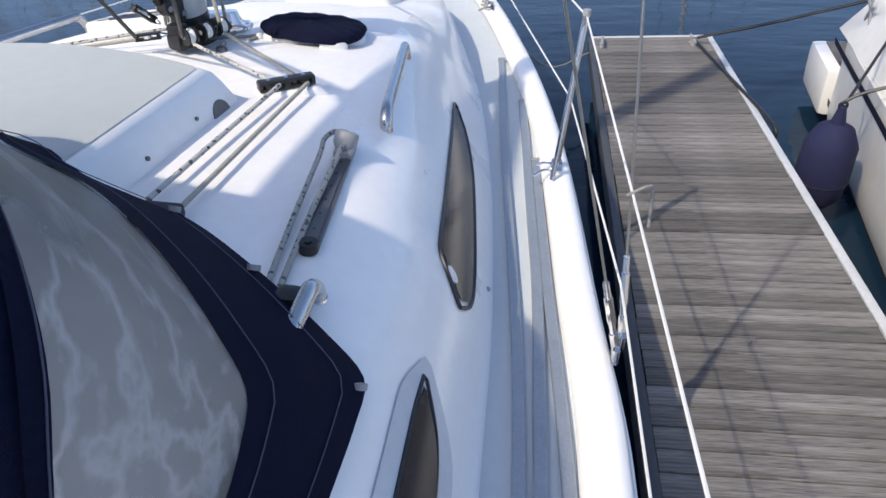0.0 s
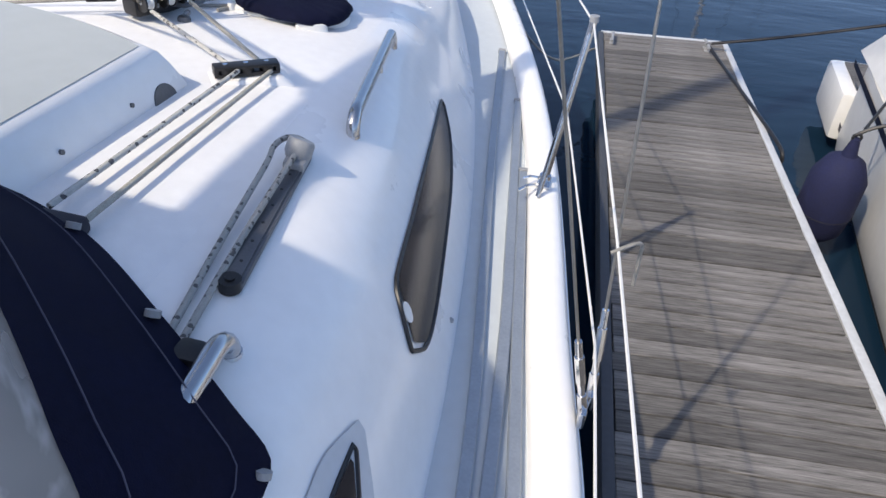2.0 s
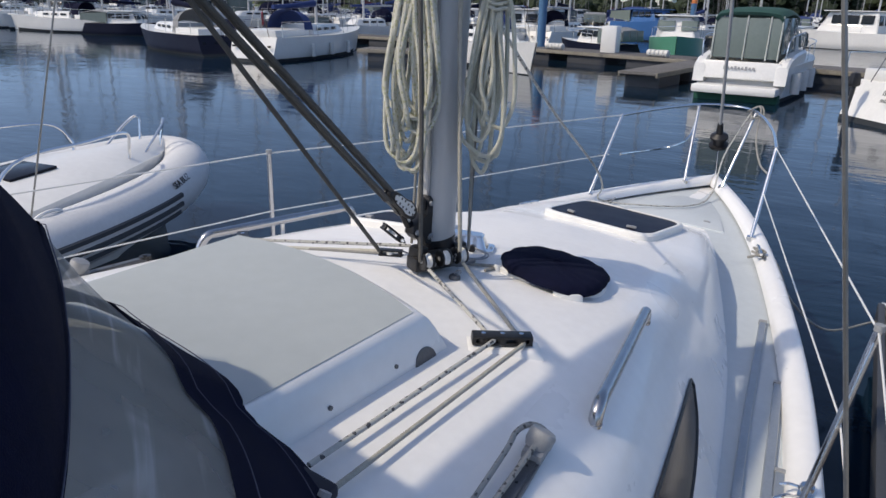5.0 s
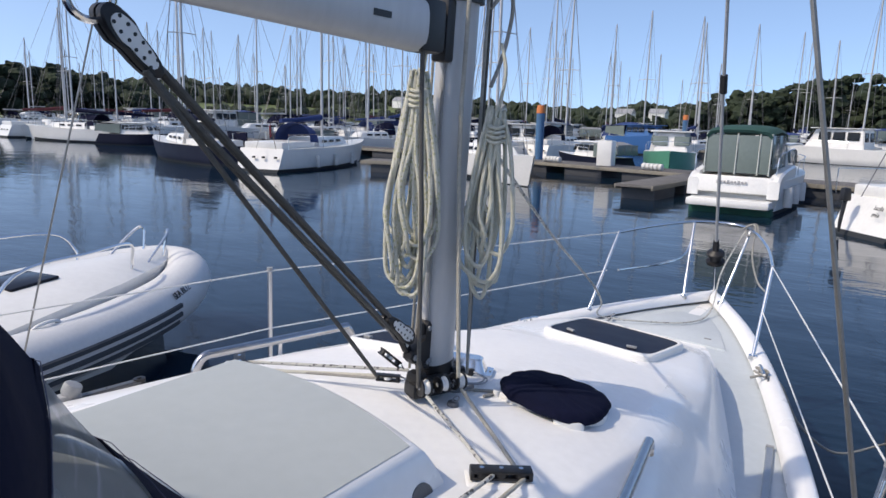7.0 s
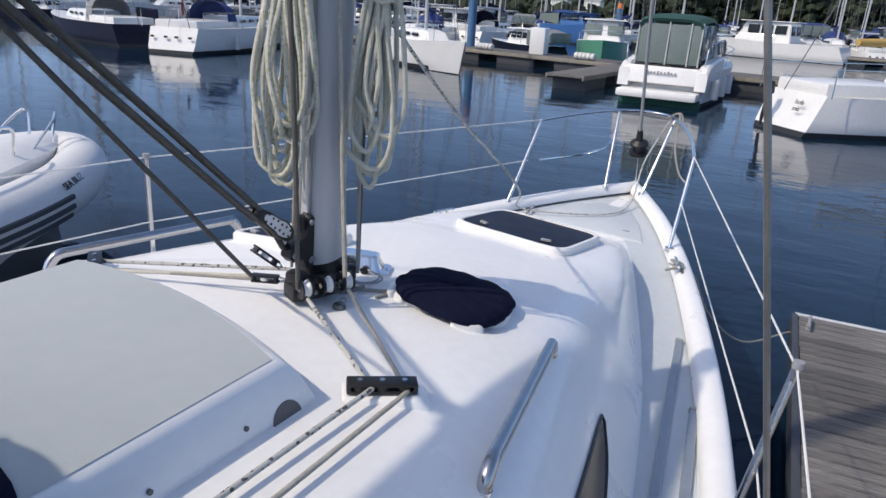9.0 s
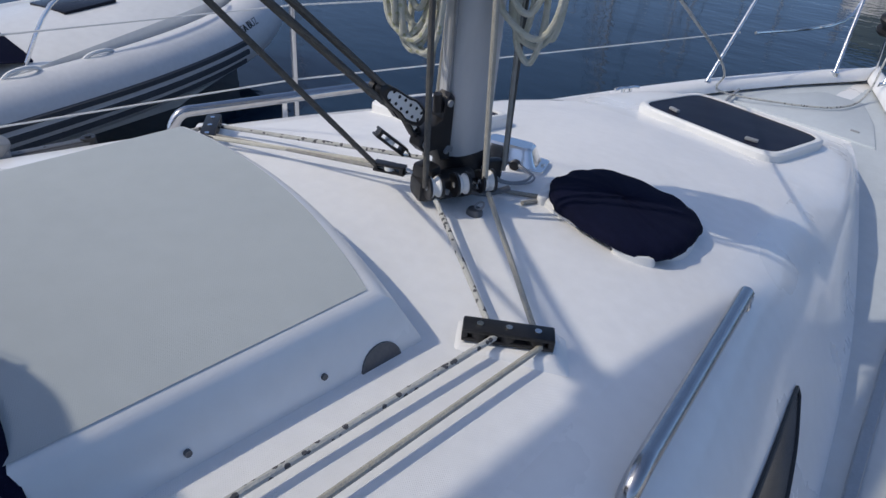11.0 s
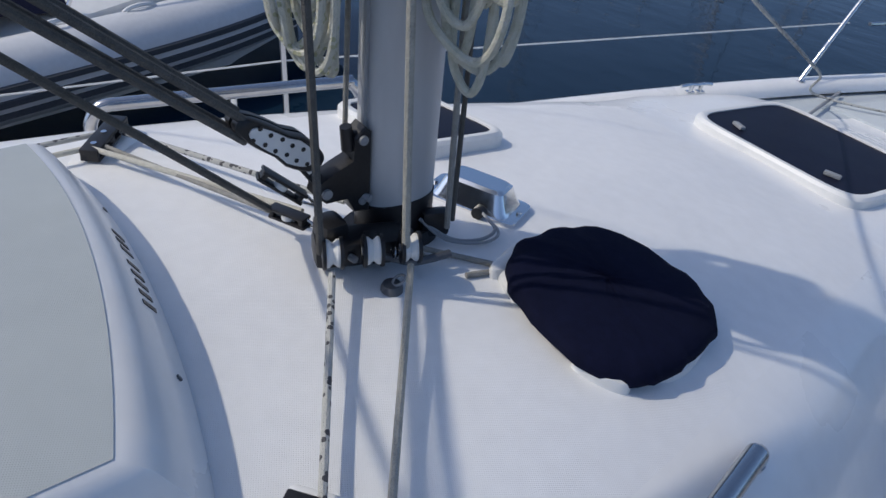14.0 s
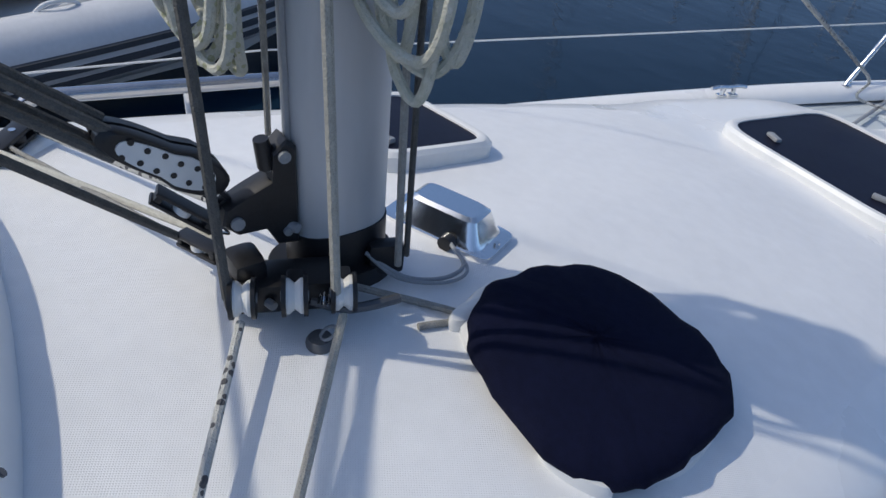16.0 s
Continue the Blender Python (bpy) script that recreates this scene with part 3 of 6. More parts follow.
def sprayhood():
    top = root("sprayhood", (0, -1.5, 1.6), "navy canvas sprayhood with clear vinyl windows over the companionway", "sprayhood")

    def surf(k, v):
        p = on(FOOT, k).lerp(on(BOW, k), v)
        bulge = -0.012 * math.sin(math.pi * v)
        return p + Vector((0.3 * bulge * k, bulge, bulge * 0.7))

    def sheet(name, f, m, lbl="", nk=80, nv=8, off=0.0):
        bm = bmesh.new()
        rows = [[bm.verts.new(f(-1 + 2 * i / nk, j / nv) + Vector((0, off, off * 0.6))) for i in range(nk + 1)] for j in range(nv + 1)]
        skin(bm, rows, False)
        bmesh.ops.solidify(bm, geom=bm.faces[:], thickness=0.004)
        return part(name, bm, m, top, lbl)

    def edge(k):
        return crom(SKIRT, abs(k))
    sheet("skirt", lambda k, v: surf(k, v * edge(k)) + Vector((0, 0.004 * math.sin(40 * k) * math.sin(3.14 * v), 0)), NAVY, "navy canvas skirt", 120, 6, 0.005)
    # long creases pulled from the bow down to the skirt
    pulls = [(0.10, -2.2, 0.030, 0.010), (0.19, -2.6, 0.022, 0.008), (0.25, -1.9, 0.035, -0.010), (0.30, -2.5, 0.020, 0.012), (0.345, -2.2, 0.030, -0.009), (0.37, -2.7, 0.016, 0.010),
             (0.43, -2.4, 0.030, 0.010), (0.47, -3.2, 0.020, -0.008), (0.55, -2.6, 0.028, 0.010), (0.62, -3.0, 0.022, 0.009), (0.70, -2.5, 0.03, -0.010)]

    def film(k, v, q):
        p = surf(k, v)
        h = 0.0
        for k0, slope, w, d in pulls:
            c = 0.95 + slope * (abs(k) - k0) + 0.02 * math.sin(17 * abs(k) + 40 * k0)
            h += d * math.exp(-((v - c) / w) ** 2) * (0.55 + 0.45 * math.sin(9 * v + 31 * k0))
        h += 0.003 * math.sin(23 * k + 11 * v) * math.sin(19 * v - 13 * k)
        return p + Vector((0.25 * k, 0.75, 0.6)) * 0.22 * h * max(0.0, min(1.0, 7 * q - 0.4, 7 * (1 - q) - 0.5))
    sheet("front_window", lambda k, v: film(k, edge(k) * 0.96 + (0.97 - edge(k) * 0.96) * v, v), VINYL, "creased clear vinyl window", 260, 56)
    sheet("bow_band", lambda k, v: surf(k, 0.95 + 0.05 * v), NAVY, "navy canvas band along the front bow", 80, 3, 0.006)
    bm = bmesh.new()
    rows = []
    # up from the front bow to the added high crown, then level over the cockpit
    for j in range(15):
        row = []
        for i in range(61):
            k = -1 + 2 * i / 60
            p, c = surf(k, 0.955) + Vector((0, 0.003, 0.002)), on(SHADE_CROWN, k)
            if j <= 6:
                q = j / 6
                v = p.lerp(c, q) + Vector((0, 0.02, 0.015)) * math.sin(math.pi * q) * (1 - abs(k) ** 2)
            else:
                q = (j - 6) / 8
                v = c + Vector((0, -0.8 * q, -0.10 * q * q * (1 - abs(k) ** 3)))
            row.append(bm.verts.new(v))
        rows.append(row)
    skin(bm, rows, False)
    bmesh.ops.solidify(bm, geom=bm.faces[:], thickness=0.004)
    part("roof_panel", bm, NAVY, top, "navy canvas roof, raised out of view to cast a shadow")
    bm = bmesh.new()
    tube(bm, [on(BOW, -1 + 2 * i / 60) + Vector((-0.07 * (-1 + 2 * i / 60), -0.06, -0.035)) for i in range(61)], 0.012)
    part("bow_tube", bm, STEEL, top)
    for k in (-0.6, -0.42, -0.3, 0.3, 0.42, 0.585):
        bm = bmesh.new()
        p = surf(k, 0.05 if abs(k) < 0.5 else 0.03) + Vector((0, 0.006, 0.006))
        tube(bm, [p, p + Vector((0, 0.007, 0.009))], 0.013, 12)
        part("press_stud", bm, GREYPL, top, "dull round press stud")
    for g in (0.25, 0.82):
        bm = bmesh.new()
        tube(bm, [surf(-0.98 + 1.96 * i / 90, g * edge(-0.98 + 1.96 * i / 90)) + Vector((0, 0.010, 0.008)) for i in range(91)], 0.0012, 4)
        part("stitching", bm, THREAD, top)
    for g in (0.96,):
        bm = bmesh.new()
        tube(bm, [surf(-0.98 + 1.96 * i / 90, g) + Vector((0, 0.010, 0.008)) for i in range(91)], 0.0012, 4)
        part("stitching", bm, THREAD, top)


sprayhood()


# ---- deck hatches ----
def deck_hatch(cx, cy, a, b, label, tilt=None):
    zc = deck_z(cx, cy)
    e = 0.15
    nx = -(deck_z(cx + e, cy) - deck_z(cx - e, cy)) / (2 * e)
    ny = -(deck_z(cx, cy + e) - deck_z(cx, cy - e)) / (2 * e)
    q = Vector((nx, ny, 1)).to_track_quat("Z", "Y").to_matrix().to_4x4()
    yaw = math.atan2((q @ Vector((1, 0, 0))).y, (q @ Vector((1, 0, 0))).x)
    m = BOAT @ Matrix.Translation((cx, cy, zc)) @ q @ pose(0, 0, 0, 0, 0, -math.degrees(yaw) - (4 if cy > 1 else 0))
    top = root("deck_hatch", (0, 0, 0), label, "deck hatch", "deck hatches", m=m)
    outer = superellipse(0, 0, a, b, 48, 7)
    bm = bmesh.new()
    inn = superellipse(0, 0, a - 0.028, b - 0.028, 48, 7)
    prof = [(outer, -0.03), (outer, 0.022), (superellipse(0, 0, a - 0.008, b - 0.008, 48, 7), 0.032), (superellipse(0, 0, a - 0.02, b - 0.02, 48, 7), 0.034), (inn, 0.03), (inn, 0.02)]
    skin(bm, [[bm.verts.new((x, y, z)) for x, y in r] for r, z in prof], True)
    part("frame", bm, PLASTW, top, "pale rounded frame")
    bm = bmesh.new()
    bm.faces.new([bm.verts.new((x, y, 0.026)) for x, y in superellipse(0, 0, a - 0.026, b - 0.026, 48, 7)])
    part("lid", bm, LID, top, "smoked acrylic lid")
    for s in (-1, 1):
        bm = bmesh.new()
        block(bm, (s * a * 0.55, -b * 0.62, 0.034), (0.055, 0.022, 0.014), 0.006, pose(0, 0, 0, 0, 0, 20 * s))
        part("catch", bm, GREYPL, top, "grey plastic catch")
    return top


deck_hatch(0.045, 1.755, 0.336, 0.30, "smoked acrylic foredeck hatch in a white frame")
deck_hatch(-0.455, 0.385, 0.205, 0.165, "smoked acrylic coachroof hatch in a white frame")


# ---- finger pontoon ----
PONT = pose(1.50, 3.83, 0.0, 0, 0, 3.6)
WOOD = mat("weathered_decking", (0.205, 0.197, 0.19), 0.85, var=0.8, scale=5.0, bump=1.0, bscale=60, stretch=(0.3, 7, 1))


def wood_random(m, low, high):
    nt = m.node_tree
    b = nt.nodes["Principled BSDF"]
    old = b.inputs["Base Color"].links[0].from_socket
    oi = nt.nodes.new("ShaderNodeObjectInfo")
    hs = nt.nodes.new("ShaderNodeHueSaturation")
    mr = nt.nodes.new("ShaderNodeMapRange")
    mr.inputs[3].default_value, mr.inputs[4].default_value = low, high
    nt.links.new(oi.outputs["Random"], mr.inputs[0])
    nt.links.new(mr.outputs[0], hs.inputs["Value"])
    nt.links.new(old, hs.inputs["Color"])
    nt.links.new(hs.outputs[0], b.inputs["Base Color"])


wood_random(WOOD, 0.62, 1.25)
PW, PL = 0.99, 9.0
PEDGE = mat("galvanised_edge", (0.6, 0.62, 0.63), 0.5, 0.2, var=0.15, scale=6)


def pontoon():
    top = root("finger_pontoon", (0, 0, 0), "finger pontoon with grey weathered timber decking and white side edges", "pontoon", m=PONT, kind="structure")
    bm = bmesh.new()
    block(bm, (PW / 2, -PL / 2, 0.27), (PW - 0.06, PL - 0.06, 0.30), 0.02)
    part("float_frame", bm, RUBD, top, "dark frame and floats")
    # the beam at x = 0 is dark, the opposite one pale
    for x in (0.0, PW):
        bm = bmesh.new()
        block(bm, (x, -PL / 2, 0.40), (0.045, PL, 0.14), 0.008)
        part("edge_beam", bm, PEDGE if x else RUBD, top, "pale edge beam" if x else "dark edge beam")
    bm = bmesh.new()
    block(bm, (PW / 2, 0.0, 0.40), (PW, 0.05, 0.14), 0.008)
    part("end_beam", bm, PEDGE, top, "pale end beam")
    me = bpy.data.meshes.new("plank")
    bm = bmesh.new()
    block(bm, (0, 0, 0), (PW - 0.05, 0.092, 0.03), 0.004)
    finish(new("plank", me), bm, WOOD, False)
    first = bpy.data.objects["plank"]
    pitch = 0.098
    for k in range(int((PL - 0.1) / pitch)):
        o = first if k == 0 else new("plank", me)
        o.parent = top
        o.matrix_basis = Matrix.Translation((PW / 2 + random.uniform(-0.004, 0.004), -0.07 - pitch * k, 0.452 + random.uniform(-0.0025, 0.0025))) @ pose(0, 0, 0, 0, 0, random.uniform(-0.15, 0.15))


pontoon()


# ---- deck fittings ----
def patch(us, k, off):
    """Points on the coachroof side: (y, u) pairs set off the surface."""
    out = []
    for y, u in us:
        x = u * crom(WC, y)
        z = deck_z(x, y)
        e = 0.01
        nx = -(deck_z(x + e, y) - deck_z(x - e, y)) / (2 * e)
        n = Vector((nx, 0, 1)).normalized()
        out.append(Vector((x, y, z)) + n * off)
    return out


def side_strip(bm, y0, y1, lo, hi, off, n=40, mi=0):
    """A strip on the coachroof side between two edge curves lo(q), hi(q)."""
    rows = []
    for i in range(n + 1):
        q = i / n
        y = y0 + (y1 - y0) * q
        a, b = lo(q), hi(q)
        rows.append([bm.verts.new(p) for p in patch([(y, a + (b - a) * k / 6) for k in range(7)], 0, off)])
    skin(bm, rows, False, False, mi)


SURR = mat("pale_grey_moulding", (0.52, 0.56, 0.60), 0.4, var=0.08, scale=5)


def coach_window(y0, y1, lo, hi, label, rim=0.0):
    top = root("coachroof_window", (1.1, (y0 + y1) / 2, 1.28), label, "boat window", "coachroof windows")
    bm = bmesh.new()
    side_strip(bm, y0 + (0.03 if y0 < y1 else -0.03), y1 - (0.03 if y0 < y1 else -0.03), lo, hi, 0.005 if not rim else 0.010)
    part("pane", bm, SMOKE, top, "smoked acrylic pane")
    bm = bmesh.new()
    ring = [patch([(y0 + (y1 - y0) * i / 40, lo(i / 40))], 0, 0.004)[0] for i in range(41)] + [patch([(y1 - (y1 - y0) * i / 40, hi(1 - i / 40))], 0, 0.004)[0] for i in range(41)]
    tube(bm, ring + [ring[0]], 0.006, 6)
    part("frame", bm, BLACK, top, "black rubber seal")
    if rim:
        bm = bmesh.new()
        side_strip(bm, y0 + 0.055, y1, lambda q: lo(q) + rim * min(1, q * 9) + 0.003, lambda q: hi(q) - rim * min(1, q * 9) - 0.003, 0.004)
        part("surround", bm, SURR, top, "pale grey moulded surround")


WLO = [(0.0, 0.862), (0.1, 0.895), (0.3, 0.922), (0.6, 0.94), (0.85, 0.95), (0.95, 0.946), (1.0, 0.93)]
WHI = [(0.0, 0.85), (0.1, 0.850), (0.4, 0.857), (0.7, 0.868), (0.93, 0.878), (0.96, 0.89), (1.0, 0.927)]
coach_window(0.36, -0.95, lambda q: crom(WLO, q), lambda q: crom(WHI, q), "long smoked window let into the coachroof side")
bm = bmesh.new()
ring_ = patch([(-0.888 + 0.022 * math.cos(2 * math.pi * k / 24), 0.907 + 0.010 * math.sin(2 * math.pi * k / 24)) for k in range(24)], 0, 0.0075)
low_ = patch([(-0.888 + 0.022 * math.cos(2 * math.pi * k / 24), 0.907 + 0.010 * math.sin(2 * math.pi * k / 24)) for k in range(24)], 0, 0.0045)
skin(bm, [[bm.verts.new(p) for p in r] for r in (low_, ring_)], True, True)
thing("sticker", bm, PLASTW, ring_[0], "round white sticker on the smoked coachroof window", "sticker")
W2L = [(0.0, 0.90), (0.08, 0.925), (0.2, 0.935), (1.0, 0.94)]
W2H = [(0.0, 0.895), (0.1, 0.892), (1.0, 0.89)]
coach_window(-1.31, -2.5, lambda q: crom(W2L, q), lambda q: crom(W2H, q), "smoked aft coachroof window in a pale raised surround", 0.019)


def rope(name, pts, r, m, label, smooth=True, n=6, seg=8):
    bm = bmesh.new()
    tube(bm, smooth_path(pts, n) if smooth else pts, r, seg)
    return thing(name, bm, m, pts[0], label, "rope", "lines on deck")


def organiser(c, d, label):
    z = deck_z(c[0], c[1])
    m = BOAT @ Matrix.Translation((c[0], c[1], z)) @ pose(0, 0, 0, 0, 0, math.degrees(math.atan2(d[1], d[0])))
    top = root("deck_organiser", (0, 0, 0), label, "deck organiser", "deck organisers", m=m)
    bm = bmesh.new()
    block(bm, (0, 0.008, -0.003), (0.25, 0.115, 0.028), 0.008, taper=0.75)
    part("pad", bm, GEL, top, "white moulded pad")
    bm = bmesh.new()
    block(bm, (0, 0, 0.040), (0.175, 0.042, 0.010), 0.004)
    block(bm, (0, 0, 0.020), (0.175, 0.042, 0.008), 0.002)
    for x in (-0.082, 0.082):
        block(bm, (x, 0, 0.030), (0.012, 0.04, 0.024), 0.003)
    part("frame", bm, BLACK, top, "black frame")
    for x in (-0.055, 0.0, 0.055):
        bm = bmesh.new()
        rod(bm, (x, 0.0, 0.022), (x, 0.0, 0.036), 0.021, 16)
        part("sheave", bm, BLACK, top)
        bm = bmesh.new()
        rod(bm, (x, 0, 0.044), (x, 0, 0.0475), 0.007, 10)
        part("screw", bm, STEEL, top)


organiser((0.525, -0.432), (0.133, 0.105), "black three-sheave deck organiser on a white pad")
organiser((-0.63, -0.385), (-0.133, 0.105), "black deck organiser on the port coachroof")


def handrail(a, b, label, mids=(0.62,), high=0.052):
    a, b = Vector(a), Vector(b)
    a, b = Vector((a.x, a.y, deck_z(a.x, a.y))), Vector((b.x, b.y, deck_z(b.x, b.y)))
    d = (b - a).normalized()
    h = Vector((0, 0, high))
    top = root("handrail", a, label, "handrail", "coachroof handrails")
    bm = bmesh.new()
    tube(bm, smooth_path([a - h * 0.05, a + h * 0.55 + d * 0.008, a + h * 0.95 + d * 0.04, a + h + d * 0.09], 5)[:-1]
         + smooth_path([a + h + d * 0.09, b + h - d * 0.09, b + h * 0.95 - d * 0.04, b + h * 0.55 - d * 0.008, b - h * 0.05], 5), 0.0185, 12)
    part("rail", bm, STEELD, top, "polished steel tube")
    for q in mids:
        p = a.lerp(b, q)
        p.z = deck_z(p.x, p.y)
        bm = bmesh.new()
        rod(bm, p, Vector((p.x, p.y, a.lerp(b, q).z + h.z)), 0.010)
        part("mid_post", bm, STEEL, top)
    for p in (a, b):
        bm = bmesh.new()
        rod(bm, p - h * 0.1, p + h * 0.06, 0.02, 14)
        part("foot", bm, STEEL, top)


handrail((0.862, -0.52), (0.738, 0.235), "polished steel handrail on the starboard coachroof edge")
handrail((-0.935, -0.36), (-0.75, 0.385), "polished steel handrail on the port coachroof edge", (0.5,), 0.10)
handrail((0.945, -1.35), (1.0, -2.05), "polished steel handrail partly under the sprayhood", (0.5,))


def sheet_track(a, b, car, label, side):
    a, b, car = [Vector((*p, deck_z(*p))) for p in (a, b, car)]
    d = (b - a).normalized()
    ang = math.degrees(math.atan2(d.y, d.x)) - 90
    slope = math.degrees(math.asin(d.z))
    L = (b - a).length
    m = BOAT @ Matrix.Translation(a) @ pose(0, 0, 0, 0, 0, ang) @ pose(0, 0, 0, slope, 4 * side, 0)
    top = root("sheet_track", (0, 0, 0), label, "sheet track", "sheet tracks", m=m)
    bm = bmesh.new()
    block(bm, (0, L / 2, 0.010), (0.044, L, 0.014), 0.003)
    block(bm, (0, L / 2, 0.018), (0.030, L, 0.006), 0.002)
    part("rail", bm, DRAIL, top, "dark grey anodised rail")
    for k in range(6):
        bm = bmesh.new()
        rod(bm, (0, L * (0.12 + 0.13 * k), 0.0205), (0, L * (0.12 + 0.13 * k), 0.0222), 0.0035, 8)
        part("stop_hole", bm, BLACK, top)
    for y in (0.0, L):
        bm = bmesh.new()
        rod(bm, (0, y, 0.002), (0, y, 0.026), 0.021, 16)
        rod(bm, (0, y, 0.026), (0, y, 0.030), 0.009, 10)
        part("end_stop", bm, BLACK, top, "black rubber end stop")
    yc = (car - a).length
    bm = bmesh.new()
    block(bm, (0, yc, 0.026), (0.05, 0.075, 0.024), 0.008)
    part("car", bm, GREYPL, top, "grey car")
    bm = bmesh.new()
    q = pose(0, yc + 0.005, 0.040, -25, 12, 0)
    rows = []
    for z, r in ((-0.012, 0.026), (0.0, 0.032), (0.026, 0.032), (0.033, 0.028), (0.035, 0.02)):
        rows.append([bm.verts.new(q @ Vector((r * math.cos(t), r * math.sin(t), z))) for t in [2 * math.pi * k / 20 for k in range(20)]])
    skin(bm, rows, True, True)
    part("turning_block", bm, GREYPL, top, "grey turning block")
    return m


sheet_track((0.882, -1.225), (0.815, -0.735), (0.82, -0.79), "grey sheet track with a turning block on the starboard coachroof", 1)
sheet_track((-1.0, -1.11), (-0.885, -0.63), (-0.94, -0.86), "grey sheet track with a turning block on the port coachroof", -1)
zt = 1.624
rope("sheet", [(0.870, -1.46, 1.598), (0.820, -1.15, 1.606), (0.785, -0.87, 1.624), (0.775, -0.80, zt + 0.012), (0.79, -0.757, zt + 0.016), (0.825, -0.755, zt + 0.012), (0.828, -0.81, zt + 0.004), (0.848, -1.10, 1.606), (0.890, -1.45, 1.592)], 0.0068, ROPE_S, "grey flecked sheet looped round the turning block")


def grey_rail(pts, w, label):
    bm = bmesh.new()
    c = smooth_path([(x, y, 0) for x, y in pts], 8)
    rows = []
    for i, p in enumerate(c):
        d = (c[min(i + 1, len(c) - 1)] - c[max(i - 1, 0)]).normalized()
        s = Vector((d.y, -d.x, 0))
        z = deck_z(p.x, p.y)
        rows.append([bm.verts.new(Vector((p.x, p.y, z)) + s * a + Vector((0, 0, b))) for a, b in ((-w / 2, 0), (-w / 2, 0.016), (-w / 2 + 0.004, 0.02), (w / 2 - 0.004, 0.02), (w / 2, 0.016), (w / 2, 0))])
    skin(bm, rows, False)
    for r in (rows[0], rows[-1]):
        bm.faces.new(r)
    top = root("deck_track", (*pts[0], deck_z(*pts[0])), label, "deck track", "side deck tracks")
    part("rail", bm, TRACK, top, angle=30)
    for p in (c[0], c[-1]):
        eb = bmesh.new()
        block(eb, (p.x, p.y, deck_z(p.x, p.y) + 0.012), (w + 0.006, 0.022, 0.026), 0.005, pose(0, 0, 0, 0, 0, 8))
        part("end_cap", eb, GREYPL, top, "grey plastic end cap")


grey_rail([(0.955, 1.64), (1.105, 0.535), (1.243, -0.379), (1.336, -1.046), (1.45, -2.2)], 0.034, "long grey toe track along the starboard side deck")
grey_rail([(1.14, 1.03), (1.28, -0.05), (1.35, -0.60), (1.42, -1.358), (1.50, -2.2)], 0.036, "grey genoa track along the starboard side deck")
grey_rail([(1.262, 0.37), (1.376, -0.524), (1.485, -1.341), (1.56, -2.2)], 0.034, "grey outer track beside the gunwale")


# vent with a canvas cover
def vent():
    cx, cy = 0.352, 0.25
    top = root("dorade_vent", (cx, cy, deck_z(cx, cy)), "low white deck vent under a navy canvas cover", "deck vent")
    nx = -(deck_z(cx + 0.1, cy) - deck_z(cx - 0.1, cy)) / 0.2
    ny = -(deck_z(cx, cy + 0.1) - deck_z(cx, cy - 0.1)) / 0.2

    def lay(pts, h):
        return [(x, y, deck_z(cx, cy) - nx * (x - cx) - ny * (y - cy) + h) for x, y in pts]

    def outline(k, p=2.6):
        pts = []
        for x, y in superellipse(0, 0, 0.212 * k, 0.163 * k, 64, p):
            a = radians(12)
            pts.append((cx + x * math.cos(a) - y * math.sin(a), cy + x * math.sin(a) + y * math.cos(a)))
        return pts
    bm = bmesh.new()
    skin(bm, [[bm.verts.new(v) for v in lay(outline(k), h)] for k, h in ((1.0, -0.02), (0.99, 0.008), (0.95, 0.016), (0.86, 0.02))], True, True)
    part("base", bm, PLASTW, top, "white plastic base")
    bm = bmesh.new()
    grow = lambda p: (cx + 0.008 + (p[0] - cx) * 1.025, cy + 0.008 + (p[1] - cy) * 1.03)
    poly = [grow(p) for p in [(0.165, 0.185), (0.165, 0.30), (0.21, 0.405), (0.33, 0.445), (0.455, 0.435), (0.525, 0.365), (0.548, 0.25), (0.55, 0.15), (0.52, 0.098), (0.455, 0.056), (0.31, 0.060), (0.22, 0.10)]]
    ring = smooth_path([(x, y, 0) for x, y in poly + [poly[0]]], 4)[:-1]
    rows = []
    for k, h in ((1.0, 0.016), (1.005, 0.026), (0.99, 0.040), (0.95, 0.050), (0.85, 0.060), (0.6, 0.068), (0.3, 0.071), (0.02, 0.071)):
        row = []
        for i, p in enumerate(ring):
            q = Vector((cx, cy, 0)).lerp(p, k * (1 + 0.012 * math.sin(i * 2.3) + 0.008 * math.sin(i * 5.1)))
            row.append(bm.verts.new(Vector(lay([(q.x, q.y)], h * 0.85 + 0.0025 * math.sin(i * 1.7 + k * 9))[0])))
        rows.append(row)
    skin(bm, rows, True, True)
    part("cover", bm, NAVY, top, "wrinkled navy canvas cover")
    for x, y, a, b, w in ((0.497, 0.092, 0.054, 0.018, 28), (0.196, 0.135, 0.018, 0.050, 10)):
        bm = bmesh.new()
        q = pose(0, 0, 0, 0, 0, w)
        skin(bm, [[bm.verts.new(lay([(x + v.x, y + v.y)], h)[0]) for v in [q @ Vector((px * k, py * k, 0)) for px, py in superellipse(0, 0, a, b, 24, 2.2)]] for k, h in ((1, -0.015), (1, 0.012), (0.92, 0.018), (0.6, 0.021), (0.05, 0.022))], True, True)
        part("tab", bm, PLASTW, top, "rounded white tab")


vent()


